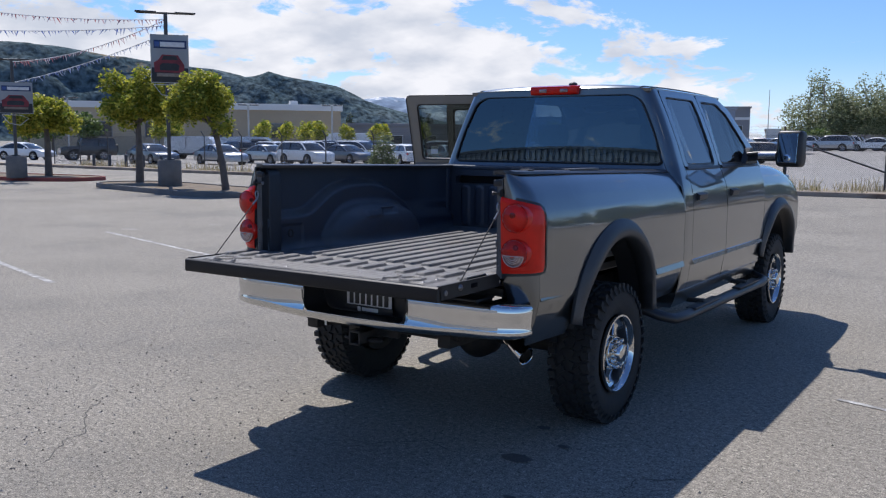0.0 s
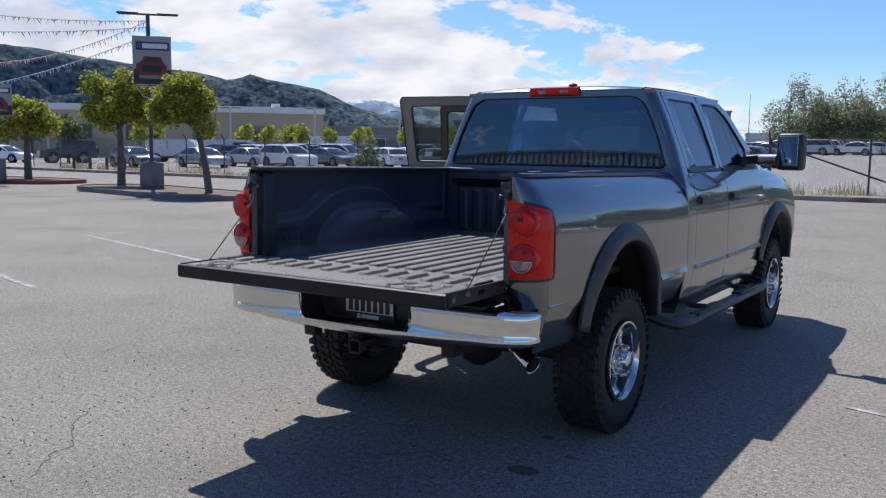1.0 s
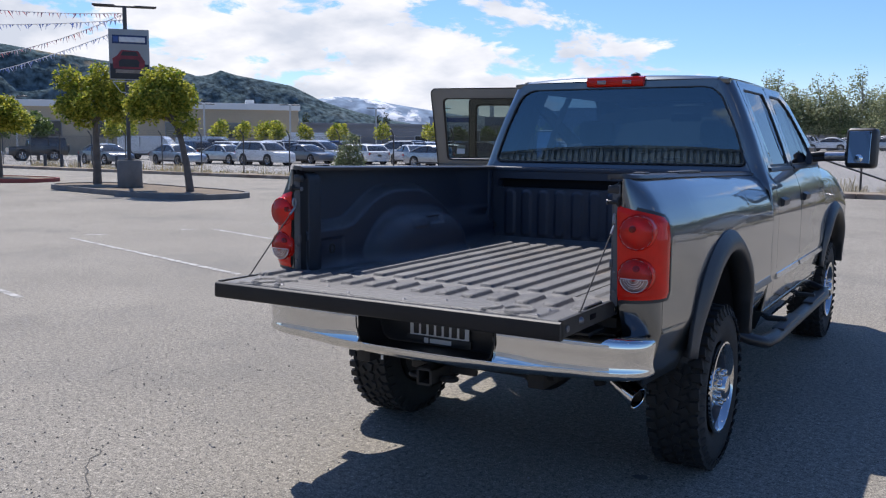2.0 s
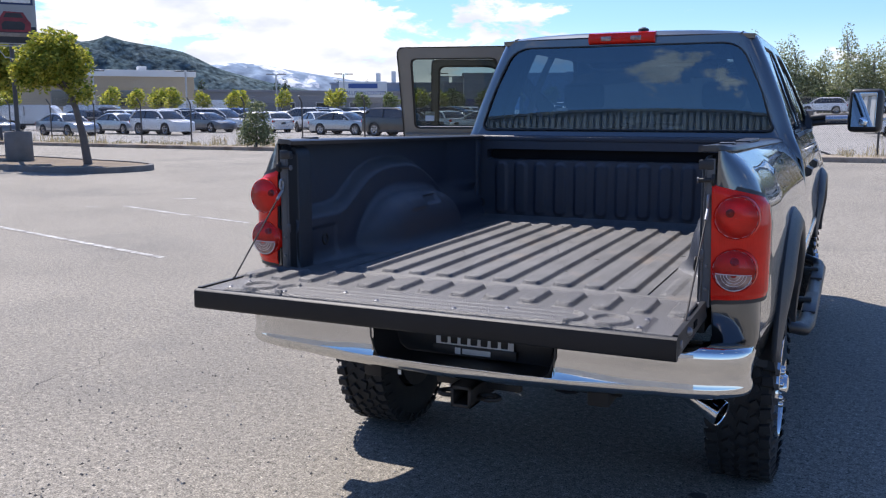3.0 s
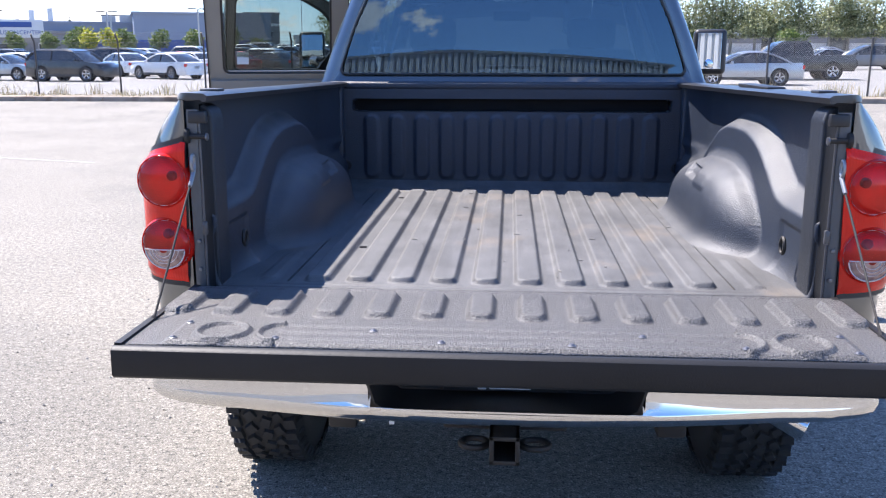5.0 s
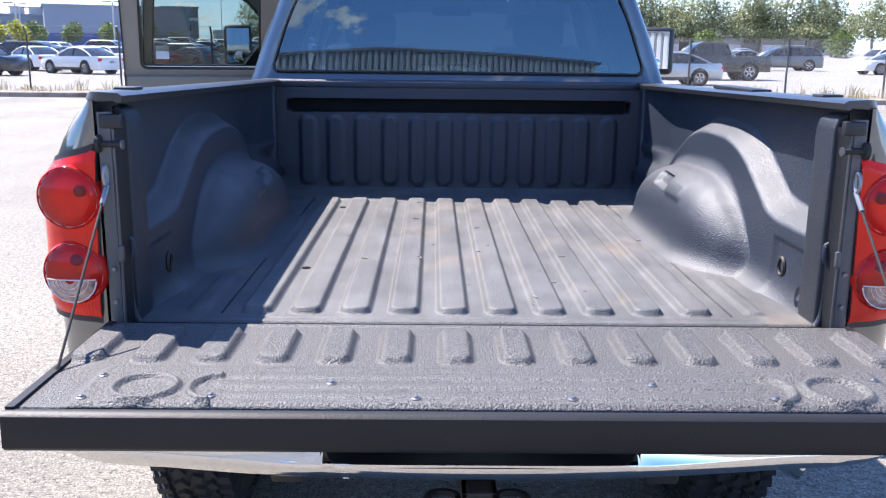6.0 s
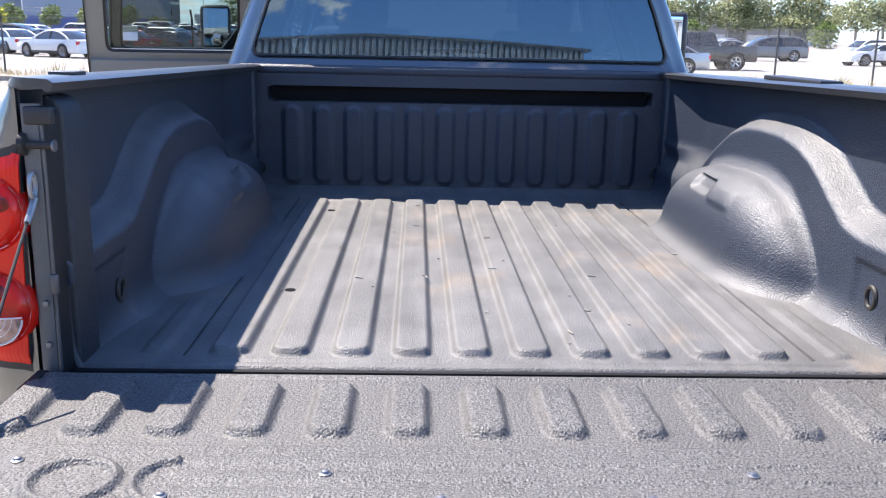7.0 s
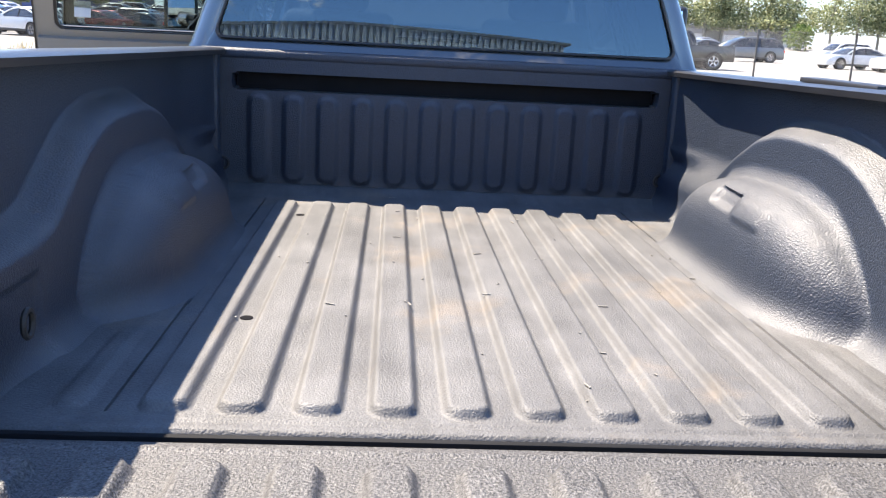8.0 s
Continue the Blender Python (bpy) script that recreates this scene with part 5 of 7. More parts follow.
    part("gusset", box((0, 0.0, 0.615), (0.34, 0.03, 0.13), 0.012), STEEL_DARK, hitch)
    for s in (-1, 1):
        bm = bmesh.new()
        add_tube(bm, [(s * 0.080 + 0.036 * math.cos(a), -0.09 + 0.030 * math.sin(a), 0.548) for a in lin(0, math.tau, 22)], 0.009, 8)
        part("chain_loop", bm, STEEL_DARK, hitch)
        part("frame_rail", box((s * 0.45, 2.5, 0.62), (0.08, 5.0, 0.17), 0.01), STEEL_DARK, truck)
        part("leaf_spring", tube([(s * 0.52, 0.30, 0.62), (s * 0.52, 0.7, 0.50), (s * 0.52, AXLE_R, 0.465), (s * 0.52, 1.35, 0.50), (s * 0.52, 1.75, 0.60)], 0.032, 8), STEEL_DARK, truck)
        part("shock_absorber", tube([(s * 0.42, 0.85, 0.36), (s * 0.36, 0.75, 0.80)], 0.032, 10), STEEL_DARK, truck)
    part("wiring_plug", box((-0.20, 0.0, 0.61), (0.05, 0.04, 0.04), 0.006), PLASTIC, hitch)
    part("hanging_tag", box((-0.305, -0.05, 0.60), (0.014, 0.003, 0.05), 0.001), PAPER, hitch)
    for y in (AXLE_R, AXLE_F):
        bm = tube([(-0.72, y, HUB_Z), (0.72, y, HUB_Z)], 0.048, 12)
        add_lathe(bm, [(-0.12, 0.03), (-0.10, 0.11), (-0.04, 0.15), (0.05, 0.15), (0.11, 0.09), (0.13, 0.03)], (0.05, y, HUB_Z), 20, "y")
        part("axle", bm, STEEL_DARK, truck, "dark axle with its housing", 50)
    part("spare_tyre", lathe([(-0.10, 0.18), (-0.11, 0.34), (-0.05, 0.37), (0.05, 0.37), (0.11, 0.34), (0.10, 0.18)], (0, 0.52, 0.70), 40, "z"), RUBBER, truck, "", 60)
    ex = [(0.55, 1.9, 0.55), (0.60, 1.45, 0.62), (0.60, 0.85, 0.68), (0.60, 0.50, 0.64), (0.67, 0.27, 0.60), (0.79, 0.19, 0.548)]
    exhaust = part("exhaust_pipe", tube(ex, 0.036, 12), STEEL_DARK, truck, "exhaust pipe with bright tip", 60)
    bm = bmesh.new()
    d = (Vector(ex[-1]) - Vector(ex[-2])).normalized()
    p = Vector(ex[-1])
    ea = d.cross(Vector((0, 0, 1))).normalized()
    eb = ea.cross(d)
    add_loft(bm, [[p + d * (k + (0.012 * math.cos(a) if k > 0.05 else 0)) + r * (math.cos(a) * ea + math.sin(a) * eb) for a in lin(0, math.tau * 23 / 24, 24)] for k, r in ((-0.12, 0.036), (-0.10, 0.047), (0.075, 0.047), (0.078, 0.045), (0.075, 0.042), (-0.03, 0.041))], cap=False)
    part("exhaust_tip", bm, CHROME, exhaust, "chrome exhaust tip", 40)
    # black plug paints the dark inside the exhaust tip
    part("tip_bore", tube([p - d * 0.05, p - d * 0.02], 0.0405, 16), DEEP_BLACK, exhaust)


def build_truck():
    truck = thing("pickup_truck", "grey metallic crew pickup truck, tailgate down, doors open", "pickup truck")
    truck_bed(truck)
    for s in (-1, 1):
        truck_side(truck, s)
    truck_cab(truck)
    truck_rear(truck)
    return truck


build_truck()

# ---- the lot and its surroundings ----
def leafy(name, c1, c2, trans=0.25):
    m = bpy.data.materials.new(name)
    m.use_nodes = True
    nt = m.node_tree
    N, L = nt.nodes.new, nt.links.new
    p = nt.nodes["Principled BSDF"]
    geo, mix = N("ShaderNodeNewGeometry"), N("ShaderNodeMix")
    mix.data_type = "RGBA"
    mix.inputs["A"].default_value, mix.inputs["B"].default_value = (*c1, 1), (*c2, 1)
    L(geo.outputs["Random Per Island"], mix.inputs["Factor"])
    L(mix.outputs["Result"], p.inputs["Base Color"])
    p.inputs["Roughness"].default_value = 0.55
    tr, ms = N("ShaderNodeBsdfTranslucent"), N("ShaderNodeMixShader")
    L(mix.outputs["Result"], tr.inputs["Color"])
    ms.inputs[0].default_value = trans
    out = nt.nodes["Material Output"]
    L(p.outputs[0], ms.inputs[1]); L(tr.outputs[0], ms.inputs[2]); L(ms.outputs[0], out.inputs[0])
    return m


PLANTER = surface("planter_concrete", (0.20, 0.19, 0.18), (0.14, 0.135, 0.13), 2.5, 0.9, bump=0.004, bscale=40, fine=0.2)
RED_KERB = surface("red_kerb_paint", (0.30, 0.07, 0.06), (0.22, 0.06, 0.05), 3, 0.8, fine=0.2)
LINE_PAINT = surface("faded_line_paint", (0.52, 0.51, 0.48), (0.38, 0.37, 0.35), 2, 0.8, fine=0.3, fscale=90, wear=(0.22, 0.21, 0.195), wscale=7, wfrom=0.42, wto=0.56)
OIL = surface("oil_stain", (0.045, 0.043, 0.042), (0.10, 0.096, 0.09), 6, 0.6, fine=0.3, fscale=100)
KERB = surface("stained_kerb", (0.34, 0.29, 0.24), (0.24, 0.20, 0.165), 1.2, 0.9, bump=0.004, bscale=40, fine=0.25, fscale=60, wear=(0.17, 0.12, 0.09), wscale=0.9, wfrom=0.48, wto=0.62)
CRACK = surface("crack_dark", (0.09, 0.086, 0.08), None, 6, 0.95)
# browner than the verge soil, and darkened to include its shade
SHADED_ISLAND_SOIL = surface("shaded_island_soil", (0.20, 0.155, 0.105), (0.13, 0.10, 0.07), 1.6, 0.95, bump=0.012, bscale=18, fine=0.35, fscale=30)
SOIL = surface("dry_soil", (0.36, 0.30, 0.22), (0.27, 0.22, 0.16), 1.2, 0.95, bump=0.01, bscale=20, fine=0.25, fscale=40)
LOT2 = surface("pale_lot", (0.30, 0.285, 0.262), (0.25, 0.24, 0.222), 0.15, 0.9, fine=0.12, fscale=40)
PALE_BARK = surface("pale_bark", (0.42, 0.39, 0.34), (0.28, 0.25, 0.22), 3, 0.9, bump=0.01, bscale=20)
BARK = surface("bark", (0.16, 0.135, 0.115), (0.10, 0.085, 0.075), 6, 0.9, bump=0.01, bscale=30)
LEAF_GOLD = leafy("young_leaves", (0.09, 0.16, 0.015), (0.58, 0.53, 0.08), 0.5)
LEAF_GREEN = leafy("green_leaves", (0.06, 0.11, 0.03), (0.20, 0.25, 0.08), 0.35)
LEAF_POPLAR = leafy("poplar_leaves", (0.13, 0.16, 0.07), (0.48, 0.49, 0.28), 0.4)
LEAF_DARK = leafy("dark_shrub_leaves", (0.035, 0.055, 0.025), (0.10, 0.12, 0.06))
LEAF_SAGE = leafy("sage_leaves", (0.09, 0.12, 0.055), (0.24, 0.27, 0.14), 0.35)
DRY_GRASS = leafy("dry_grass", (0.42, 0.34, 0.19), (0.55, 0.48, 0.30))
GREEN_GRASS = leafy("yellow_green_weeds", (0.17, 0.18, 0.05), (0.40, 0.34, 0.14))
POLE_PAINT = surface("dark_pole_paint", (0.05, 0.05, 0.055), (0.07, 0.068, 0.066), 4, 0.5)
PALE_POLE = surface("pale_pole", (0.5, 0.5, 0.49), (0.42, 0.42, 0.41), 3, 0.5)
WIRE = surface("galvanised_wire", (0.14, 0.14, 0.14), (0.10, 0.10, 0.10), 3, 0.6, 0.2)
STUCCO_TAN = surface("tan_stucco", (0.46, 0.37, 0.26), (0.41, 0.33, 0.23), 0.3, 0.9, fine=0.08, fscale=20)
STUCCO_GREY = surface("grey_stucco", (0.25, 0.25, 0.26), (0.22, 0.22, 0.23), 0.3, 0.9, fine=0.08, fscale=20)
STUCCO_BLUE = surface("blue_grey_wall", (0.27, 0.31, 0.38), (0.24, 0.275, 0.34), 0.2, 0.85, fine=0.06, fscale=20)
BLUE_BAND = surface("blue_band", (0.05, 0.10, 0.30), (0.045, 0.09, 0.26), 0.5, 0.6)
WHITE_WALL = surface("white_wall", (0.72, 0.72, 0.70), (0.64, 0.64, 0.63), 0.4, 0.8)
DARK_PANE = surface("dark_pane", (0.025, 0.03, 0.035), (0.03, 0.035, 0.04), 1, 0.08, spec=0.8)
SIGN_BLUE = surface("sign_blue", (0.012, 0.035, 0.12), (0.012, 0.03, 0.10), 3, 0.5)
SIGN_SKY = surface("banner_pale", (0.36, 0.38, 0.40), (0.27, 0.27, 0.26), 0.8, 0.6)
SIGN_RED = surface("banner_red", (0.27, 0.035, 0.045), (0.14, 0.02, 0.03), 4, 0.6)
SIGN_DARK = surface("banner_dark", (0.018, 0.020, 0.025), (0.035, 0.036, 0.04), 3, 0.6)
CORRUGATED = surface("corrugated_metal", (0.58, 0.58, 0.56), (0.48, 0.48, 0.47), 0.5, 0.55, 0.1, wear=(0.62, 0.60, 0.56), wscale=0.6)
CAR_GLASS = surface("car_glass", (0.02, 0.024, 0.028), (0.025, 0.03, 0.034), 1, 0.05, spec=0.9)


def car_paint(name, c, metal=0.3):
    return surface(name, c, tuple(0.9 * v for v in c), 1, 0.3, metal, coat=0.9)


PAINTS = {"white": car_paint("white_paint", (0.82, 0.82, 0.81), 0.0), "silver": car_paint("silver_paint", (0.45, 0.47, 0.49), 0.6),
          "black": car_paint("black_paint", (0.007, 0.007, 0.008), 0.0), "grey": car_paint("slate_paint", (0.13, 0.14, 0.155), 0.5),
          "red": car_paint("red_paint", (0.30, 0.02, 0.025)), "blue": car_paint("blue_paint", (0.03, 0.07, 0.20), 0.4),
          "pale_blue": car_paint("pale_blue_paint", (0.34, 0.40, 0.46), 0.5)}


def flat_strip(name, pts, width, material, label, category, z=0.004, parent=None, kind="structure"):
    bm = bmesh.new()
    pts = [Vector(p) for p in pts]
    rows = []
    for i, p in enumerate(pts):
        d = (pts[min(i + 1, len(pts) - 1)] - pts[max(i - 1, 0)]).normalized()
        n = Vector((-d.y, d.x))
        w = width[i] if isinstance(width, list) else width
        rows.append([bm.verts.new((*(p + n * w / 2), ground_z(*p) + z)), bm.verts.new((*(p - n * w / 2), ground_z(*p) + z))])
    for a, b in zip(rows, rows[1:]):
        bm.faces.new((a[0], a[1], b[1], b[0]))
    return tagged(part(name, bm, material, parent, "", None), label, category, kind=kind)


for a, b in (((-10.57, 5.79), (-5.48, 4.36)), ((-12.2, 3.6), (-6.16, 1.98)), ((-9.76, 8.18), (-7.85, 7.56)), ((-7.66, 7.5), (-6.5, 7.2)), ((1.966, 2.2), (4.6, 1.5)),
             ((-10.8, 6.27), (-10.5, 6.46)), ((-9.85, 9.48), (-9.5, 9.66)), ((-10.25, 7.82), (-10.0, 7.9)), ((-11.4, 3.9), (-11.1, 4.05)), ((-9.2, 11.0), (-6.0, 10.1)), ((-4.4, -0.6), (-3.1, -0.95))):
    flat_strip("line_trim", [Vector(a).lerp(Vector(b), k / 6) for k in range(7)], 0.05 if a[0] > 0 else 0.082, LINE_PAINT, "worn white parking line on the asphalt", "parking line")
rng = random.Random(11)
for pts in ([(-1.05, -1.3), (-1.25, -1.05), (-1.33, -0.85), (-1.60, -0.7), (-1.8, -0.45)], [(-2.9, 0.4), (-3.05, 0.75), (-2.98, 1.0), (-3.2, 1.3)], [(1.3, -0.3), (1.45, -0.05), (1.42, 0.2), (1.7, 0.35)],
            [(-0.1, -0.2), (0.1, -0.15), (0.3, 0.05), (0.5, 0.0)], [(-5.5, 0.2), (-5.0, 0.9), (-5.1, 1.6)], [(-3.0, 4.5), (-2.6, 5.6), (-2.9, 6.6), (-2.5, 8)]):
    fine = []
    for a, b in zip(pts, pts[1:]):
        for k in range(5):
            fine.append(Vector(a).lerp(Vector(b), k / 5) + Vector((rng.uniform(-0.02, 0.02), rng.uniform(-0.02, 0.02))))
    flat_strip("crack_trim", fine, [rng.uniform(0.003, 0.008) for _ in fine], CRACK, "thin dark crack in the asphalt", "crack", 0.003)
for cx, cy, r in ((0.83, 0.11, 0.075), (0.95, 0.40, 0.035), (0.72, 0.62, 0.04), (1.05, -0.35, 0.03)):
    bm = bmesh.new()
    bm.faces.new([bm.verts.new((cx + r * (1 + 0.35 * noise.noise((cx + math.cos(a) * 1.5, math.sin(a) * 1.5, r * 30))) * math.cos(a), cy + 0.7 * r * (1 + 0.4 * noise.noise((math.cos(a) * 2, cy + math.sin(a) * 2, 3))) * math.sin(a), 0.0035)) for a in lin(0, math.tau * 27 / 28, 28)])
    tagged(part("stain_trim", bm, OIL, None, "", None), "dark oil stain on the asphalt", "stain", kind="structure")


# loose grit on the asphalt
rng = random.Random(29)
vs, fs = [], []
for _ in range(4200):
    x, y = rng.uniform(-6.5, 3.0), rng.uniform(-3.4, 6.0)
    if rng.random() < 0.5:
        x, y = rng.gauss(-1.9, 1.2), rng.gauss(-1.0, 1.1)
    r = rng.choice((0.003, 0.004, 0.005, 0.005, 0.008))
    i, z = len(vs), ground_z(x, y)
    a = rng.uniform(0, 6.28)
    vs += [(x + r * rng.uniform(0.7, 1.3) * math.cos(a + k * 1.571), y + r * rng.uniform(0.7, 1.3) * math.sin(a + k * 1.571), z) for k in range(4)] + [(x, y, z + r * rng.uniform(0.7, 1.2))]
    fs += [(i + k, i + (k + 1) % 4, i + 4) for k in range(4)]
me = bpy.data.meshes.new("grit")
me.from_pydata(vs, [], fs)
me.materials.append(leafy("grit_stone", (0.05, 0.045, 0.04), (0.34, 0.32, 0.29), 0.0))
tagged(new("grit", me), "loose dark and pale grit on the asphalt", "grit", kind="stuff")


# kerb, soil strip and the lot behind the fence
def kerb_y(x):
    return 24.75 - 0.055 * x


def kerb_piece(x0, x1):
    rings = []
    for x in (x0 + 0.01, x1 - 0.01):
        y, z = kerb_y(x), ground_z(x, kerb_y(x))
        rings.append([(x, y, z - 0.02), (x, y + 0.015, z + 0.13), (x, y + 0.035, z + 0.15), (x, y + 0.16, z + 0.15), (x, y + 0.16, z - 0.02)])
    return loft(rings)


kerb = thing("kerb", "weathered concrete kerb along the fence", "kerb", kind="structure")
for k in range(40):
    part("kerb_stone", kerb_piece(-70 + 3 * k, -67 + 3 * k), KERB, kerb, smooth=20)
xs_soil = lin(-80, 60, 36)
tagged(part("verge_ground", grid(lambda x, v: (x, kerb_y(x) + 0.1 + v * 2.7, ground_z(x, kerb_y(x) + 0.1 + v * 2.7) + 0.10 + 0.03 * noise.noise((x * 0.7, v * 3, 0)) - 0.12 * smooth01((v - 0.85) / 0.15)), xs_soil, lin(0, 1, 8)), SOIL, None, "", 60), "dry bare soil verge with weeds", "verge", kind="structure")
tagged(part("far_lot_ground", grid(lambda x, y: (x, y + (24.75 + 2.75 - 0.055 * x if y < 1 else 0) if y < 1 else y, ground_z(x, y if y > 1 else 27.5) + 0.02), lin(-152, 118, 91), [0, 40, 60, 70, 74, 78, 82, 86, 91, 120, 150, 200]), LOT2, None, "", 60), "pale asphalt storage lot behind the fence", "parking lot", kind="structure")


# fence
def fence(x0, x1, barbed, label):
    f = thing("chain_link_fence", label, "fence")
    y = lambda x: kerb_y(x) + 2.35
    H = 1.85
    n = int((x1 - x0) / 3.05)
    for k in range(n + 1):
        x = x0 + 3.05 * k
        z = ground_z(x, y(x))
        pts = [(x, y(x), z), (x, y(x), z + H + 0.03)]
        if barbed:
            pts.append((x + 0.02, y(x) - 0.24, z + H + 0.30))
        part("fence_post", tube(pts, 0.032 if barbed else 0.034, 8), POLE_PAINT, f, smooth=60)
    bm = bmesh.new()
    W, step = x1 - x0, 0.062
    a = -H
    k = 0
    while a < W:
        for up in (1, -1):
            t0, t1 = max(0.0, -a / H), min(1.0, (W - a) / H)
            if t1 > t0:
                pts = []
                for t in (t0, t1):
                    x = x0 + a + t * H
                    zz = 0.04 + H * (t if up > 0 else 1 - t)
                    pts.append(Vector((x, y(x) - 0.036 + 0.003 * up, ground_z(x, y(x)) + zz)))
                add_tube(bm, pts, 0.0026, 3)
        a += step
    tagged(part("wire_mesh", bm, WIRE, f, "galvanised diamond wire mesh", None), kind="stuff")
    for dz, dy in ((0.03, -0.036), (H, -0.036)) + (((H + 0.1, -0.08), (H + 0.2, -0.16), (H + 0.3, -0.24)) if barbed else ()):
        part("strand_wire", tube([(x, y(x) + dy, ground_z(x, y(x)) + dz) for x in lin(x0, x1, 10)], 0.0028, 4), WIRE, f, smooth=None)
    return f


fence(-50.0, -4.2, True, "dark chain-link fence with angled barbed-wire posts")
f2 = fence(-4.2, 38.5, False, "chain-link fence with plain dark posts on the verge")
part("brace_rail", tube([(-4.2, kerb_y(-4.2) + 2.3, ground_z(-4, 27) + 1.75), (0.6, kerb_y(0.6) + 2.3, ground_z(0, 27) + 0.1)], 0.03, 8), POLE_PAINT, f2, "diagonal brace rail", 60)


# weeds
def weeds(name, label, spots, material, rng):
    vs, fs = [], []
    for x, y, z, h, n, spread in spots:
        for _ in range(n):
            a, d = rng.uniform(0, math.tau), spread * math.sqrt(rng.random())
            bx, by = x + d * math.cos(a), y + d * math.sin(a)
            hh = h * rng.uniform(0.45, 1.0)
            lx, ly = rng.gauss(0, 0.22) * hh, rng.gauss(0, 0.22) * hh
            w = 0.006 + 0.006 * rng.random()
            ca, sa = math.cos(a * 3) * w, math.sin(a * 3) * w
            i = len(vs)
            vs += [(bx - ca, by - sa, z), (bx + ca, by + sa, z), (bx + lx * 0.5 + ca, by + ly * 0.5 + sa, z + hh * 0.6), (bx + lx * 0.5 - ca, by + ly * 0.5 - sa, z + hh * 0.6), (bx + lx, by + ly, z + hh)]
            fs += [(i, i + 1, i + 2, i + 3), (i + 3, i + 2, i + 4)]
    me = bpy.data.meshes.new(name)
    me.from_pydata(vs, [], fs)
    me.materials.append(material)
    return tagged(new(name, me), label, "weeds", kind="stuff")


rng = random.Random(3)
spots = []
for _ in range(420):
    x = rng.uniform(-48, 26)
    y = kerb_y(x) + rng.choice((rng.uniform(0.3, 2.6), rng.gauss(2.3, 0.25)))
    spots.append((x, y, ground_z(x, y) + 0.07, rng.choice((0.12, 0.2, 0.3, 0.55)), 16, 0.28))
weeds("dry_grass", "dry straw-coloured grass tufts along the fence", spots, DRY_GRASS, rng)
spots = []
for _ in range(60):
    x = rng.choice((rng.uniform(2.5, 9), rng.uniform(-40, 20)))
    y = kerb_y(x) + rng.uniform(1.2, 2.6)
    spots.append((x, y, ground_z(x, y) + 0.07, rng.uniform(0.15, 0.38), 18, 0.3))
weeds("green_weeds", "yellow-green weeds along the verge", spots, GREEN_GRASS, rng)
spots = [(3.3 + rng.gauss(0, 0.6), 27.4 + rng.gauss(0, 0.4), 0.15, rng.uniform(1.4, 3.0), 14, 0.35) for _ in range(24)]
weeds("tall_dry_weeds", "tall pale dry weeds behind the fence", spots, DRY_GRASS, rng)
spots = [(3.6 + rng.gauss(0, 0.4), 25.7 + rng.gauss(0, 0.2), 0.14, rng.uniform(0.5, 1.05), 34, 0.3) for _ in range(11)]
weeds("green_bush", "yellow-green grassy bush on the verge", spots, GREEN_GRASS, rng)


# ---- trees ----
def leaf_cloud(blobs, count, size, rng, droop=0.3):
    """Small folded leaves scattered through blobs (centre, radii)."""
    vol = [b[1][0] * b[1][1] * b[1][2] for b in blobs]
    vs, fs = [], []
    for _ in range(count):
        (cx, cy, cz), (rx, ry, rz) = rng.choices(blobs, vol)[0]
        d = Vector((rng.gauss(0, 1), rng.gauss(0, 1), rng.gauss(0, 1))).normalized() * (0.35 + 0.65 * rng.random() ** 0.45)
        k = 1 + 0.35 * noise.noise((d.x * 2.3 + cx, d.y * 2.3 + cy, d.z * 2.3 + cz))
        p = Vector((cx + d.x * rx * k, cy + d.y * ry * k, cz + d.z * rz * k))
        u = Vector((rng.gauss(0, 1), rng.gauss(0, 1), rng.gauss(0, 0.6) - droop)).normalized()
        w = u.cross(Vector((rng.gauss(0, 1), rng.gauss(0, 1), rng.gauss(0, 1)))).normalized()
        s = size * rng.uniform(0.6, 1.3)
        i = len(vs)
        vs += [p, p + (u * 0.5 + w * 0.32) * s, p + u * s, p + (u * 0.5 - w * 0.32) * s]
        fs.append((i, i + 1, i + 2, i + 3))
    return vs, fs


def tree(name, label, trunk, trunk_r, blobs, count, size, leaf, seed, group="", limbs=5, at=None, bark=BARK):
    rng = random.Random(seed)
    t = thing(name, label, "tree", at, group)
    pts = [Vector(p) for p in trunk]
    n = len(pts)
    part("trunk", tube(pts, [trunk_r * (1 - 0.5 * k / (n - 1)) for k in range(n)], 10), bark, t, smooth=60)
    top = pts[-1]
    for k in range(limbs):
        c = Vector(blobs[k % len(blobs)][0])
        mid = top.lerp(c, 0.5) + Vector((rng.uniform(-0.1, 0.1), rng.uniform(-0.1, 0.1), 0.08))
        part("limb", tube([pts[-2].lerp(top, 0.7), mid, c], [trunk_r * 0.42, trunk_r * 0.28, trunk_r * 0.08], 6), bark, t, smooth=60)
    vs, fs = leaf_cloud(blobs, count, size, rng)
    me = bpy.data.meshes.new("crown")
    me.from_pydata(vs, [], fs)
    me.materials.append(leaf)
    c = new("crown", me)
    c.parent = t
    return t


def on(x, y, dz=0.0, turn=0.0):
    return pose(x, y, ground_z(x, y) + dz, 0, 0, turn)


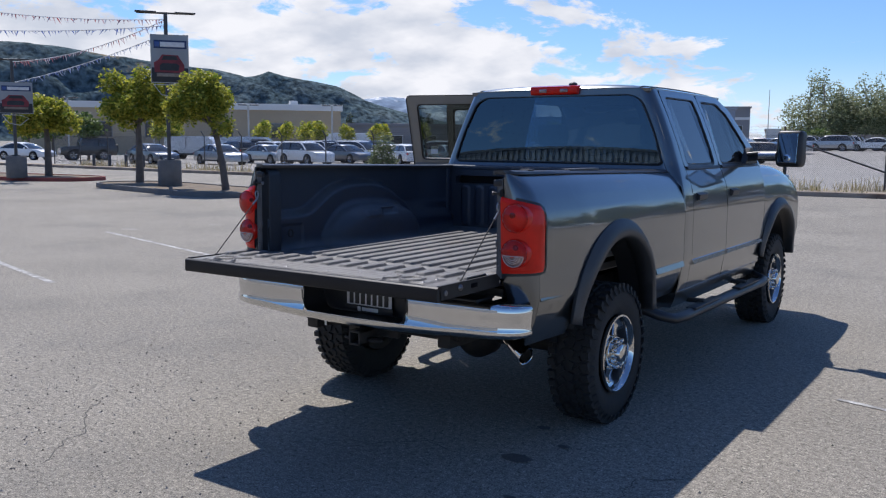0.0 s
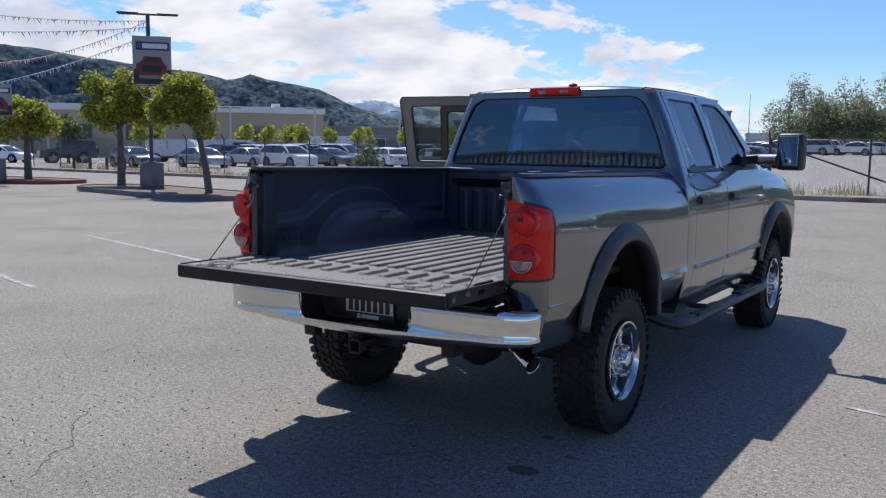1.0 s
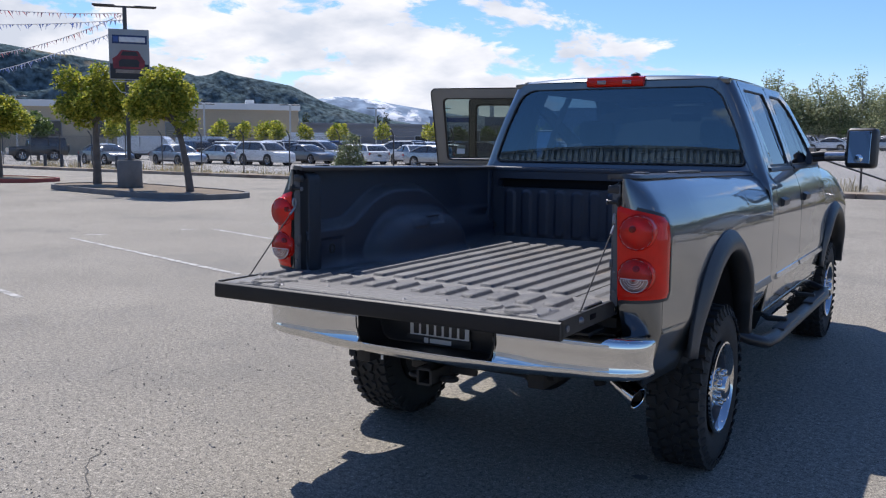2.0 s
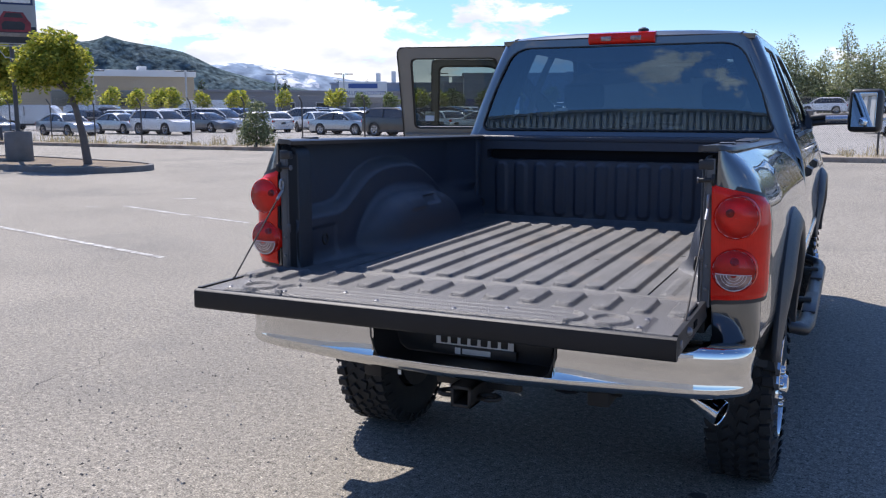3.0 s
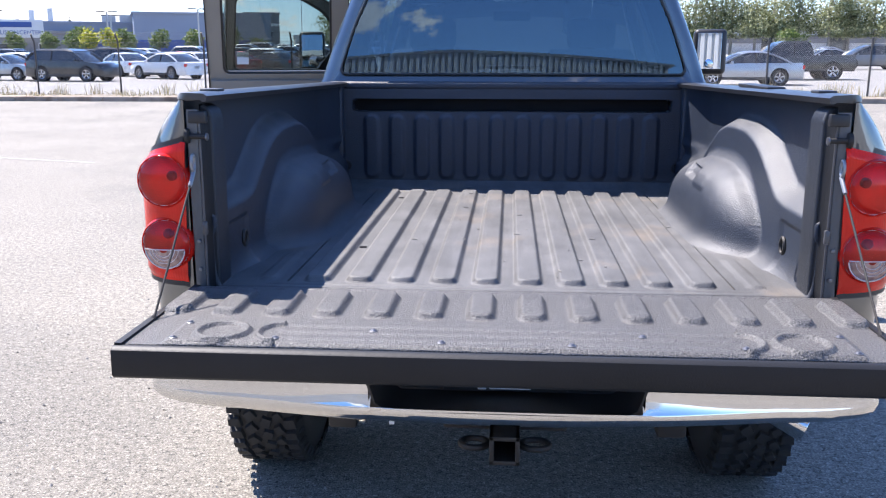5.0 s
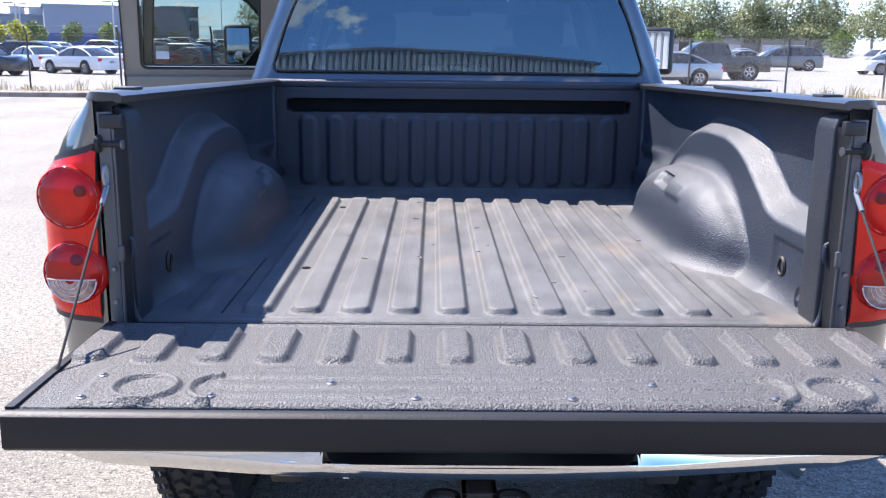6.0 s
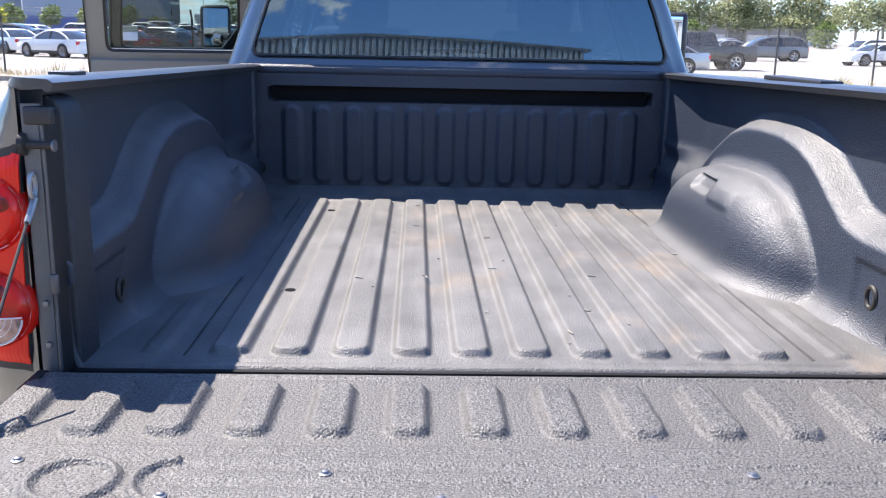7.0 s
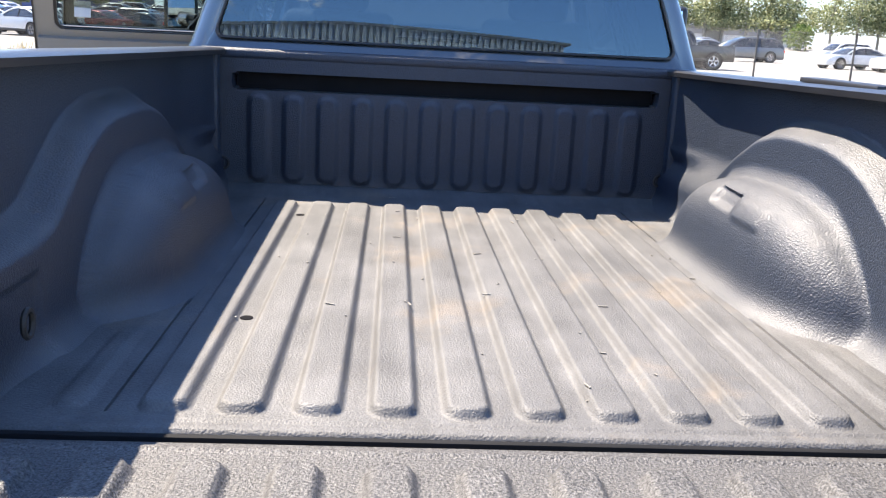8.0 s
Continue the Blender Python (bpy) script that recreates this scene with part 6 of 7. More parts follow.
ISLAND = ((-20.3, 15.5), -12.0, 4.7, 1.55)
tree("street_tree", "young street tree with yellow-green crown on a kerbed island", [(0, 0, -0.05), (0.02, 0, 0.9), (-0.02, 0.02, 1.7), (0.0, 0, 2.2)], 0.15,
     [((-0.95, -0.3, 3.55), (0.45, 0.45, 0.45)), ((0.05, 0.1, 2.75), (1.0, 1.0, 0.6)), ((0.85, 0.4, 3.0), (0.6, 0.6, 0.7)), ((-0.65, -0.4, 2.6), (0.6, 0.6, 0.5)), ((0.25, 0.1, 3.6), (0.42, 0.42, 0.5)), ((-0.4, -0.1, 3.2), (0.55, 0.5, 0.45)), ((0.9, 0.5, 2.35), (0.45, 0.45, 0.4)), ((-0.3, -0.2, 2.15), (0.4, 0.4, 0.3))], 11500, 0.125, LEAF_GOLD, 21, "trees on the islands", at=on(-23.9, 16.6, 0.13))
tree("street_tree", "leaning young street tree with green crown on a kerbed island", [(0, 0, -0.05), (-0.08, -0.05, 0.8), (-0.2, -0.12, 1.5), (-0.36, -0.24, 2.1)], 0.12,
     [((-0.7, -0.45, 2.7), (0.85, 0.85, 0.62)), ((-0.6, -0.4, 3.2), (0.6, 0.6, 0.42)), ((-0.05, -0.05, 2.0), (0.36, 0.36, 0.38)), ((-1.15, -0.8, 2.45), (0.42, 0.42, 0.45)), ((-0.2, -0.1, 2.75), (0.5, 0.5, 0.45))], 10000, 0.115, LEAF_GOLD, 22, "trees on the islands", at=on(-17.9, 15.2, 0.13))
tree("street_tree", "round street tree with yellow-green crown by the planter", [(0, 0, -0.05), (0.0, 0, 0.9), (-0.05, 0.02, 1.6), (-0.05, 0, 2.0)], 0.16,
     [((-0.1, 0, 2.45), (1.2, 1.1, 0.65)), ((-0.4, -0.2, 2.95), (0.7, 0.7, 0.45)), ((0.75, 0.4, 2.2), (0.6, 0.6, 0.5)), ((-0.95, -0.5, 2.15), (0.6, 0.6, 0.5)), ((0.35, 0.2, 2.85), (0.45, 0.45, 0.4))], 8500, 0.14, LEAF_GOLD, 23, "trees on the islands", at=on(-31.6, 17.9, 0.13))
tree("street_tree", "round street tree with yellow-green crown by the planter", [(0, 0, -0.05), (0.0, 0, 0.9), (0.05, 0.02, 1.6), (0.05, 0, 2.0)], 0.15,
     [((0, 0, 2.4), (1.15, 1.1, 0.65)), ((0.2, 0, 2.8), (0.7, 0.7, 0.45)), ((0.75, 0.4, 2.1), (0.55, 0.6, 0.45))], 6000, 0.15, LEAF_GOLD, 24, "trees on the islands", at=on(-35.6, 16.2, 0.13))


def island(name, centre, turn, a, b, material, label):
    c, rot = Vector(centre), Matrix.Rotation(radians(turn), 2)
    isl = thing(name, label, "traffic island", kind="structure")
    loop = []
    for k in range(40):
        t = k * math.tau / 40
        x = math.copysign(abs(math.cos(t)) ** 0.55, math.cos(t)) * a
        y = math.copysign(abs(math.sin(t)) ** 0.7, math.sin(t)) * b
        loop.append(c + rot @ Vector((x, y)))
    for k in range(40):
        p, q = loop[k], loop[(k + 1) % 40]
        pi, qi = p + (c - p).normalized() * 0.16, q + (c - q).normalized() * 0.16
        g = ground_z(*p)
        bm = bmesh.new()
        add_loft(bm, [[(*p, g - 0.02), (*p.lerp(pi, 0.1), g + 0.15), (*pi, g + 0.15), (*pi, g - 0.02)], [(*q, g - 0.02), (*q.lerp(qi, 0.1), g + 0.15), (*qi, g + 0.15), (*qi, g - 0.02)]])
        part("kerb_stone", bm, material, isl, smooth=None)
    bm = bmesh.new()
    bm.faces.new([bm.verts.new((*(p + (c - p).normalized() * 0.14), ground_z(*c) + 0.12)) for p in loop])
    part("soil", bm, SHADED_ISLAND_SOIL, isl, "dry brown soil inside the kerb, shade painted in", None)


island("island_kerb", ISLAND[0], ISLAND[1], ISLAND[2], ISLAND[3], PLANTER, "kerbed planting island of weathered concrete")
island("island_kerb", (-33.5, 16.9), 10, 5.2, 1.7, RED_KERB, "kerbed planting island with red painted kerb")


# ---- light poles with banners, and the pennant strings ----
def light_pole(x, y, height, banner, turn, label):
    p = thing("light_pole", label, "light pole", on(x, y, 0.12, turn))
    bm = lathe([(0, 0.36), (0.03, 0.38), (0.82, 0.38), (0.86, 0.35), (0.86, 0.0)], (0, 0, 0), 28, "z")
    part("footing", bm, PLANTER, p, "grey concrete footing", 40)
    part("shaft", tube([(0, 0, 0.8), (0, 0, height)], 0.065, 10), POLE_PAINT, p, smooth=60)
    part("base_plate", box((0, 0, 0.88), (0.3, 0.3, 0.04), 0.01), POLE_PAINT, p)
    part("cross_arm", tube([(-0.9, 0, height), (0.9, 0, height + 0.02)], 0.035, 8), POLE_PAINT, p, smooth=60)
    for e in (-1, 1):
        part("lamp_head", box((e * 0.62, 0, height + 0.03), (0.66, 0.24, 0.045), 0.015), POLE_PAINT, p, "flat lamp head")
    z0, w, h = banner
    b = part("banner", box((0.10, -0.09, z0), (w, 0.015, h), 0.004), SIGN_SKY, p, "printed banner with plain shapes")
    part("banner_bar", box((0.12, -0.101, z0 + h * 0.30), (w * 0.86, 0.004, h * 0.17), 0.001), SIGN_BLUE, b)
    part("banner_mark", box((-0.33 * w + 0.1, -0.105, z0 + h * 0.30), (w * 0.12, 0.004, h * 0.10), 0.001), BLUE_BAND, b)
    part("banner_stripe", box((0.19, -0.105, z0 + h * 0.30), (w * 0.64, 0.004, h * 0.10), 0.001), PLATE_WHITE, b)
    part("picture_ground", box((0.10, -0.101, z0 - h * 0.33), (w * 0.96, 0.004, h * 0.30), 0.001), SIGN_DARK, b)
    car = bmesh.new()
    car.faces.new([car.verts.new((0.10 + px * w, -0.107, z0 + pz * h)) for px, pz in ((-0.40, -0.28), (0.36, -0.28), (0.38, -0.12), (0.30, -0.03), (0.22, 0.08), (-0.20, 0.09), (-0.30, -0.02), (-0.42, -0.08))])
    part("picture_shape", car, SIGN_RED, b, "", None)
    win = bmesh.new()
    win.faces.new([win.verts.new((0.10 + px * w, -0.110, z0 + pz * h)) for px, pz in ((-0.22, -0.02), (0.22, -0.02), (0.17, 0.06), (-0.16, 0.065))])
    part("picture_pane", win, SIGN_DARK, b, "", None)
    nose = bmesh.new()
    nose.faces.new([nose.verts.new((0.10 + px * w, -0.111, z0 + pz * h)) for px, pz in ((-0.26, -0.24), (0.22, -0.24), (0.25, -0.14), (0.18, -0.09), (-0.20, -0.09), (-0.27, -0.14))])
    part("picture_grille", nose, SIGN_DARK, b, "", None)
    part("picture_track", box((0.10, -0.104, z0 - h * 0.33), (w * 0.7, 0.003, h * 0.07), 0.001), KERB, b)
    for dz in (-1, 1):
        part("banner_bracket", tube([(0, 0, z0 + dz * h / 2), (0.10 + w / 2, -0.07, z0 + dz * h / 2)], 0.015, 6), POLE_PAINT, p)
    bm = bmesh.new()
    hx = [(0.10 + w * 0.48 * a, -0.09, z0 - h / 2 - b_ * 0.5) for a, b_ in ((-0.9, 0.1), (0.2, 0.12), (0.75, 0.35), (0.2, 0.9), (-0.5, 0.75), (-0.9, 0.1))]
    add_tube(bm, hx, 0.015, 6)
    part("frame_hexagon", bm, PALE_POLE, p)
    return p


light_pole(-21.2, 15.75, 5.62, (4.15, 1.2, 1.56), 52, "dark twin-head light pole with banner in a concrete footing")
light_pole(-30.4, 15.8, 4.55, (3.1, 1.2, 1.2), 55, "dark twin-head light pole with banner beside the street trees")
light_pole(-48.0, 10.0, 6.2, (4.6, 1.25, 1.82), 55, "distant dark light pole holding the pennant strings")

FLAGS = leafy("pennant_cloth", (0.45, 0.05, 0.06), (0.75, 0.76, 0.80), 0.3)
FLAGS_B = leafy("pennant_cloth_blue", (0.05, 0.12, 0.45), (0.70, 0.72, 0.78), 0.3)


def pennants(a, b, sag, seed, material):
    rng = random.Random(seed)
    a, b = Vector(a), Vector(b)
    s = thing("pennant_string", "string of small red, white and blue pennants between poles", "pennants", group="pennant strings")
    line = [a.lerp(b, k / 30) - Vector((0, 0, sag * 4 * (k / 30) * (1 - k / 30))) for k in range(31)]
    part("cord", tube(line, 0.012, 4), PLATE_WHITE, s, smooth=None)
    vs, fs = [], []
    n = int((b - a).length / 0.13)
    d = (b - a).normalized()
    for k in range(n):
        t = (k + 0.5) / n
        p = a.lerp(b, t) - Vector((0, 0, sag * 4 * t * (1 - t)))
        l, sw = rng.uniform(0.06, 0.24), rng.gauss(0, 0.10)
        i = len(vs)
        vs += [p - d * 0.035, p + d * 0.035, p + Vector((rng.gauss(0, 0.06), sw, -l))]
        fs.append((i, i + 1, i + 2))
    me = bpy.data.meshes.new("bunting")
    me.from_pydata([tuple(v) for v in vs], [], fs)
    me.materials.append(material)
    o = new("bunting", me)
    o.parent = s
    tagged(o, kind="stuff")


TOP = (-21.2, 15.75, 5.55)
pennants(TOP, (-30.4, 12.0, 6.5), 0.25, 1, FLAGS)
pennants((-21.2, 15.75, 5.35), (-32.0, 11.5, 5.75), 0.25, 2, FLAGS_B)
pennants(TOP, (-30.4, 15.8, 4.6), 0.3, 3, FLAGS)
pennants((-21.2, 15.75, 5.1), (-40.0, 18.5, 3.9), 0.35, 4, FLAGS_B)


# ---- vehicles ----
def vehicle(kind, paint, label, at, group="cars in the storage lot"):
    """A parked vehicle along its local y, nose to +y."""
    S = {"sedan": (4.75, 0.90, 1.45, 0.62, 0.92), "suv": (4.65, 0.92, 1.68, 0.70, 1.05), "hatch": (4.4, 0.89, 1.46, 0.62, 0.93), "van": (5.1, 0.98, 1.76, 0.70, 1.02),
         "pickup": (5.8, 0.99, 1.88, 0.80, 1.15), "jeep": (4.3, 0.92, 1.86, 0.78, 1.15), "cargo_van": (5.6, 1.0, 2.1, 0.7, 1.15), "rv": (7.0, 1.1, 2.7, 0.8, 1.3)}[kind]
    Ln, W, H, _, belt = S
    h = Ln / 2
    names = {"sedan": "sedan", "suv": "suv", "hatch": "hatchback", "van": "minivan", "pickup": "pickup", "jeep": "off_road_car", "cargo_van": "cargo_van", "rv": "motorhome"}
    v = thing(names[kind], label, names[kind].replace("_", " "), at, group)
    boxy = kind in ("jeep", "cargo_van", "rv")
    # lower body
    st = {"sedan": [(-h, 0.82, 0.88), (-h + 0.12, 0.94, 1.02), (-h + 1.0, 1.0, 1.0), (0, 1.0, 1.0), (h - 1.3, 1.0, 0.97), (h - 0.5, 0.97, 0.86), (h - 0.1, 0.90, 0.74), (h, 0.78, 0.62)]}.get(kind)
    if kind in ("suv", "hatch", "van"):
        st = [(-h, 0.86, 0.95), (-h + 0.12, 0.96, 1.03), (-h + 0.8, 1.0, 1.02), (0, 1.0, 1.0), (h - 1.25, 1.0, 0.98), (h - 0.5, 0.97, 0.90), (h - 0.1, 0.90, 0.80), (h, 0.78, 0.66)]
    if st is None:
        st = [(-h, 0.95, 1.0), (-h + 0.1, 1.0, 1.02), (0, 1.0, 1.0), (h - 1.2, 1.0, 1.0), (h - 0.3, 0.98, 0.95), (h, 0.92, 0.86)]
    if kind in ("cargo_van", "rv"):
        st = [(-h, 0.97, 1.0), (-h + 0.05, 1.0, 1.0), (0, 1.0, 1.0), (h - 0.9, 1.0, 1.0), (h - 0.1, 0.95, 0.8), (h, 0.88, 0.66)]
    zb = 0.24 if not boxy and kind != "pickup" else 0.42
    rings = []
    for y, wf, bf in st:
        w, b = W * wf, belt * bf
        rings.append([(-w * 0.92, y, zb), (-w, y, zb + 0.12), (-w, y, zb + (b - zb) * 0.62), (-w * 0.955, y, b), (w * 0.955, y, b), (w, y, zb + (b - zb) * 0.62), (w, y, zb + 0.12), (w * 0.92, y, zb)])
    body = part("body", loft(rings), PAINTS[paint], v, smooth=50)
    # glasshouse and roof: base front, roof front, roof rear, base rear
    gh = {"sedan": (h - 1.35, h - 2.15, -h + 1.45, -h + 0.55), "hatch": (h - 1.2, h - 2.0, -h + 0.75, -h + 0.15), "suv": (h - 1.15, h - 1.85, -h + 0.45, -h + 0.10),
          "van": (h - 0.95, h - 2.0, -h + 0.40, -h + 0.08), "pickup": (h - 1.55, h - 2.2, -h + 2.15, -h + 1.95), "jeep": (h - 1.45, h - 1.65, -h + 0.18, -h + 0.08),
          "cargo_van": (h - 0.9, h - 1.6, -h + 0.1, -h + 0.04), "rv": (h - 0.35, h - 0.7, -h + 0.1, -h + 0.04)}[kind]
    wt = W * (0.72 if not boxy else 0.90)
    wb = W * 0.94
    b0 = belt - 0.03
    top = H - 0.05
    y_back, y_front = gh[3], gh[0]
    soft_b, soft_f = {"sedan": (0.45, 0.45), "hatch": (0.40, 0.45), "suv": (0.25, 0.40), "van": (0.25, 0.5), "pickup": (0.08, 0.35)}.get(kind, (0.03, 0.05))
    rise_b, rise_f = gh[2] + soft_b - gh[3], gh[0] - gh[1] + soft_f

    def bow(y):
        return math.sin(0.5 * math.pi * min(1.0, max(0.0, (y - y_back) / rise_b))) ** 0.9 * math.sin(0.5 * math.pi * min(1.0, max(0.0, (y_front - y) / rise_f))) ** 0.9

    def side_x(f):
        return wb + (wt - wb) * f
    stations = sorted(set(lin(y_back, y_front, 15) + [gh[2], gh[1], y_back + 0.5 * rise_b, y_front - 0.5 * rise_f]))
    rings = []
    for y in stations:
        f = max(0.02, bow(y))
        z = b0 + (top - b0) * f
        rings.append([(-wb, y, b0), (-side_x(0.9 * f), y, b0 + (z - b0) * 0.88), (-side_x(f) * 0.93, y, z), (0, y, z + 0.015 * f), (side_x(f) * 0.93, y, z), (side_x(0.9 * f), y, b0 + (z - b0) * 0.88), (wb, y, b0)])
    part("window_glass", loft(rings), PAINTS[paint] if kind in ("cargo_van", "rv") else CAR_GLASS, v, "dark windows" if kind not in ("cargo_van", "rv") else "", 35)
    rings = []
    for y in lin(gh[2] - 0.02, gh[1] + 0.06, 9):
        f = bow(y)
        z = b0 + (top - b0) * f + 0.012
        x0, x1 = side_x(0.9 * f) + 0.012, side_x(f) * 0.93
        rings.append([(-x0, y, b0 + (z - b0) * 0.87), (-x1, y, z), (0, y, z + 0.018), (x1, y, z), (x0, y, b0 + (z - b0) * 0.87)])
    part("roof", loft(rings), PAINTS[paint], v, smooth=40)
    for s in (-1, 1):
        def post(ya, yb):
            out = []
            for y in lin(ya, yb, 6):
                f = max(0.02, bow(y))
                out.append((s * (side_x(0.9 * f) + 0.004), y, b0 + (top - b0) * f * 0.9))
            return out
        for way in (post(gh[0] - 0.02, gh[1] + 0.02), post(gh[3] + 0.02, gh[2] + 0.02)):
            part("window_pillar", tube(way, 0.04 if kind != "suv" else 0.06, 6), PAINTS[paint], v, smooth=60)
        ym = 0.5 * (gh[1] + gh[2])
        part("window_pillar", tube([(s * wb, ym, b0), (s * (side_x(0.9) + 0.004), ym, b0 + (top - b0) * 0.88)], 0.03, 6), DEEP_BLACK, v, smooth=60)
        part("sill_strip", box((s * W * 0.985, 0.02, zb + 0.06), (0.05, Ln - 2.7, 0.12), 0.02), PLASTIC, v)
        part("head_lamp", box((s * W * 0.68, h - 0.13, belt * 0.66), (W * 0.34, 0.14, 0.12), 0.02), HEADLIGHT, v)
        part("tail_lamp", box((s * W * 0.80, -h + 0.05, belt * 0.82), (W * 0.22, 0.10, 0.16 if not kind == "pickup" else 0.34), 0.02), RED_LENS, v)
        part("door_mirror", box((s * (W + 0.06), gh[0] - 0.35, b0 + 0.07), (0.16, 0.09, 0.12), 0.03), PAINTS[paint], v)
        r = 0.33 if kind in ("sedan", "hatch") else 0.37
        if kind in ("pickup", "jeep"):
            r = 0.41
        for yw in (h - 0.95, -h + 1.05):
            w = part("wheel", lathe([(-0.11, 0.2), (-0.11, r - 0.03), (-0.07, r), (0.07, r), (0.115, r - 0.03), (0.115, r * 0.66), (0.10, r * 0.64)], (s * (W - 0.10), yw, r), 24, "x", side=s), RUBBER, v, "black tyre", 40)
            bm = lathe([(0.10, r * 0.66), (0.112, r * 0.63), (0.10, r * 0.55), (0.085, r * 0.2), (0.10, r * 0.14), (0.10, 0.0)], (s * (W - 0.10), yw, r), 20, "x", side=s)
            for k in range(5):
                M = Matrix.Translation((s * (W - 0.01), yw, r)) @ Matrix.Rotation(k * math.tau / 5, 4, "X")
                add_box(bm, M @ Vector((0, 0, r * 0.38)), (0.03, r * 0.16, r * 0.55), 0, Matrix.Rotation(k * math.tau / 5, 4, "X"))
            part("rim", bm, ALLOY, w, "silver rim", 40)
            # black disc on the body side paints the dark of the arch
            part("wheel_opening", lathe([(-0.14, r + 0.055), (0.102, r + 0.055), (0.102, 0.0)], (s * (W - 0.10), yw, r + 0.02), 20, "x", side=s), DEEP_BLACK, v)
    part("grille", box((0, h - 0.03, belt * 0.52), (W * 1.1, 0.05, 0.20), 0.02), PLASTIC, v)
    part("rear_plate", box((0, -h + 0.01, belt * 0.7), (0.31, 0.02, 0.15), 0.005), PLATE_WHITE, v)
    if kind == "pickup":
        bed = loft([[(-W * 0.95, y, belt - 0.04), (-W * 0.97, y, belt + 0.02), (-W * 0.86, y, belt + 0.02), (-W * 0.86, y, belt - 0.04)] for y in (-h + 0.05, -h + 1.95)])
        part("bed_rail", bed, PLASTIC, v)
        part("bed_cover", box((0, -h + 1.0, belt - 0.005), (W * 1.7, 1.85, 0.02)), PLASTIC, v)
    if kind == "jeep":
        part("spare_wheel", lathe([(-0.1, 0.15), (-0.1, 0.36), (0.1, 0.36), (0.1, 0.15)], (0, -h - 0.12, 0.98), 24, "y"), RUBBER, v)
        for s in (-1, 1):
            part("fender", box((s * (W + 0.04), h - 0.95, 0.92), (0.20, 1.0, 0.06), 0.02), PLASTIC, v)
            part("fender", box((s * (W + 0.04), -h + 1.05, 0.92), (0.20, 1.0, 0.06), 0.02), PLASTIC, v)
    return v


PROTOS = {}


def park(kind, paint, x, y, turn, label):
    key = (kind, paint, label)
    if key in PROTOS:
        return copy_thing(PROTOS[key], on(x, y, 0.02, turn))
    PROTOS[key] = vehicle(kind, paint, label, on(x, y, 0.02, turn))
    return PROTOS[key]


park("jeep", "black", -62.0, 40.4, 155, "black boxy off-road car parked beyond the bollards")
for kind, paint, x, y, turn in (
        ("sedan", "silver", -44.7, 39.1, -101), ("sedan", "silver", -44.1, 43.2, -101), ("suv", "white", -39.9, 42.5, -100), ("sedan", "grey", -41.1, 48.4, -101), ("hatch", "white", -36.2, 49.2, 60),
        ("sedan", "white", -32.6, 49.6, 55), ("sedan", "silver", -27.5, 45.0, -98), ("suv", "black", -22.8, 43.4, -100), ("sedan", "white", -19.0, 46.7, 60),
        ("sedan", "white", -23.9, 52.0, 50), ("sedan", "black", -22.7, 54.6, 55), ("hatch", "white", -22.2, 58.6, 60), ("sedan", "red", -19.4, 58.9, 60), ("sedan", "grey", -16.5, 59.5, 60),
        ("sedan", "grey", -48.6, 36.4, -101), ("sedan", "white", -65.8, 37.3, -70)):
    park(kind, paint, x, y, turn, paint + " " + {"suv": "sport utility car", "hatch": "hatchback"}.get(kind, kind) + " parked in the storage lot")
rng = random.Random(17)
for row, (ax, ay, bx, by) in enumerate(((-55, 50, -14, 66), (-60, 58, -16, 76), (-64, 66, -18, 86))):
    n = 13
    for k in range(n):
        t = (k + rng.uniform(-0.1, 0.1)) / (n - 1)
        kind = rng.choice(("sedan", "sedan", "suv", "hatch", "suv", "van"))
        paint = rng.choice(("white", "white", "white", "silver", "white", "black", "white", "blue", "red") if row < 2 else ("white", "silver", "white", "grey"))
        park(kind, paint, ax + (bx - ax) * t, ay + (by - ay) * t, rng.choice((-100, 80)) + rng.uniform(-6, 6), paint + " " + {"suv": "sport utility car", "hatch": "hatchback", "van": "minivan"}.get(kind, kind) + " parked in the storage lot")
park("cargo_van", "white", -61, 51, -60, "white cargo van parked in the storage lot")
park("cargo_van", "white", -57.0, 54.0, -60, "white cargo van parked in the storage lot")
park("rv", "white", -64.5, 77.5, -50, "long white motorhome parked in the storage lot")
park("pickup", "grey", -54.0, 52.0, -50, "grey pickup parked in the storage lot")
for kind, paint, x, y, turn in (("sedan", "silver", 9.8, 37.0, 92), ("sedan", "white", 4.3, 47.2, 95), ("sedan", "silver", 9.5, 60.0, 95), ("sedan", "black", 17.0, 58.2, 92), ("sedan", "pale_blue", 4.0, 52.4, 88),
                                ("pickup", "black", 13.6, 43.4, 90), ("van", "grey", 24.9, 62.6, 90), ("sedan", "silver", 24.5, 71, 92), ("sedan", "white", 25.5, 75, 92), ("sedan", "silver", 27.0, 79, 92),
                                ("sedan", "white", 28.6, 54.4, 100), ("hatch", "white", 30.4, 51.0, 100), ("sedan", "silver", 31.0, 47.2, 100), ("suv", "white", 33.7, 66, 100), ("sedan", "grey", 36.5, 62, 100)):
    park(kind, paint, x, y, turn, paint.replace("_", " ") + " " + {"suv": "sport utility car", "hatch": "hatchback", "van": "minivan"}.get(kind, kind) + " parked behind the fence")
for row in range(3):
    for k in range(9):
        kind = rng.choice(("sedan", "suv", "sedan", "hatch"))
        paint = rng.choice(("white", "white", "silver", "white", "silver"))
        park(kind, paint, -34 + 4.6 * k + rng.uniform(-0.4, 0.4), 93 + 7 * row + 0.4 * k, 85 + rng.uniform(-5, 5), paint + " " + {"suv": "sport utility car", "hatch": "hatchback"}.get(kind, kind) + " in a distant parking row")

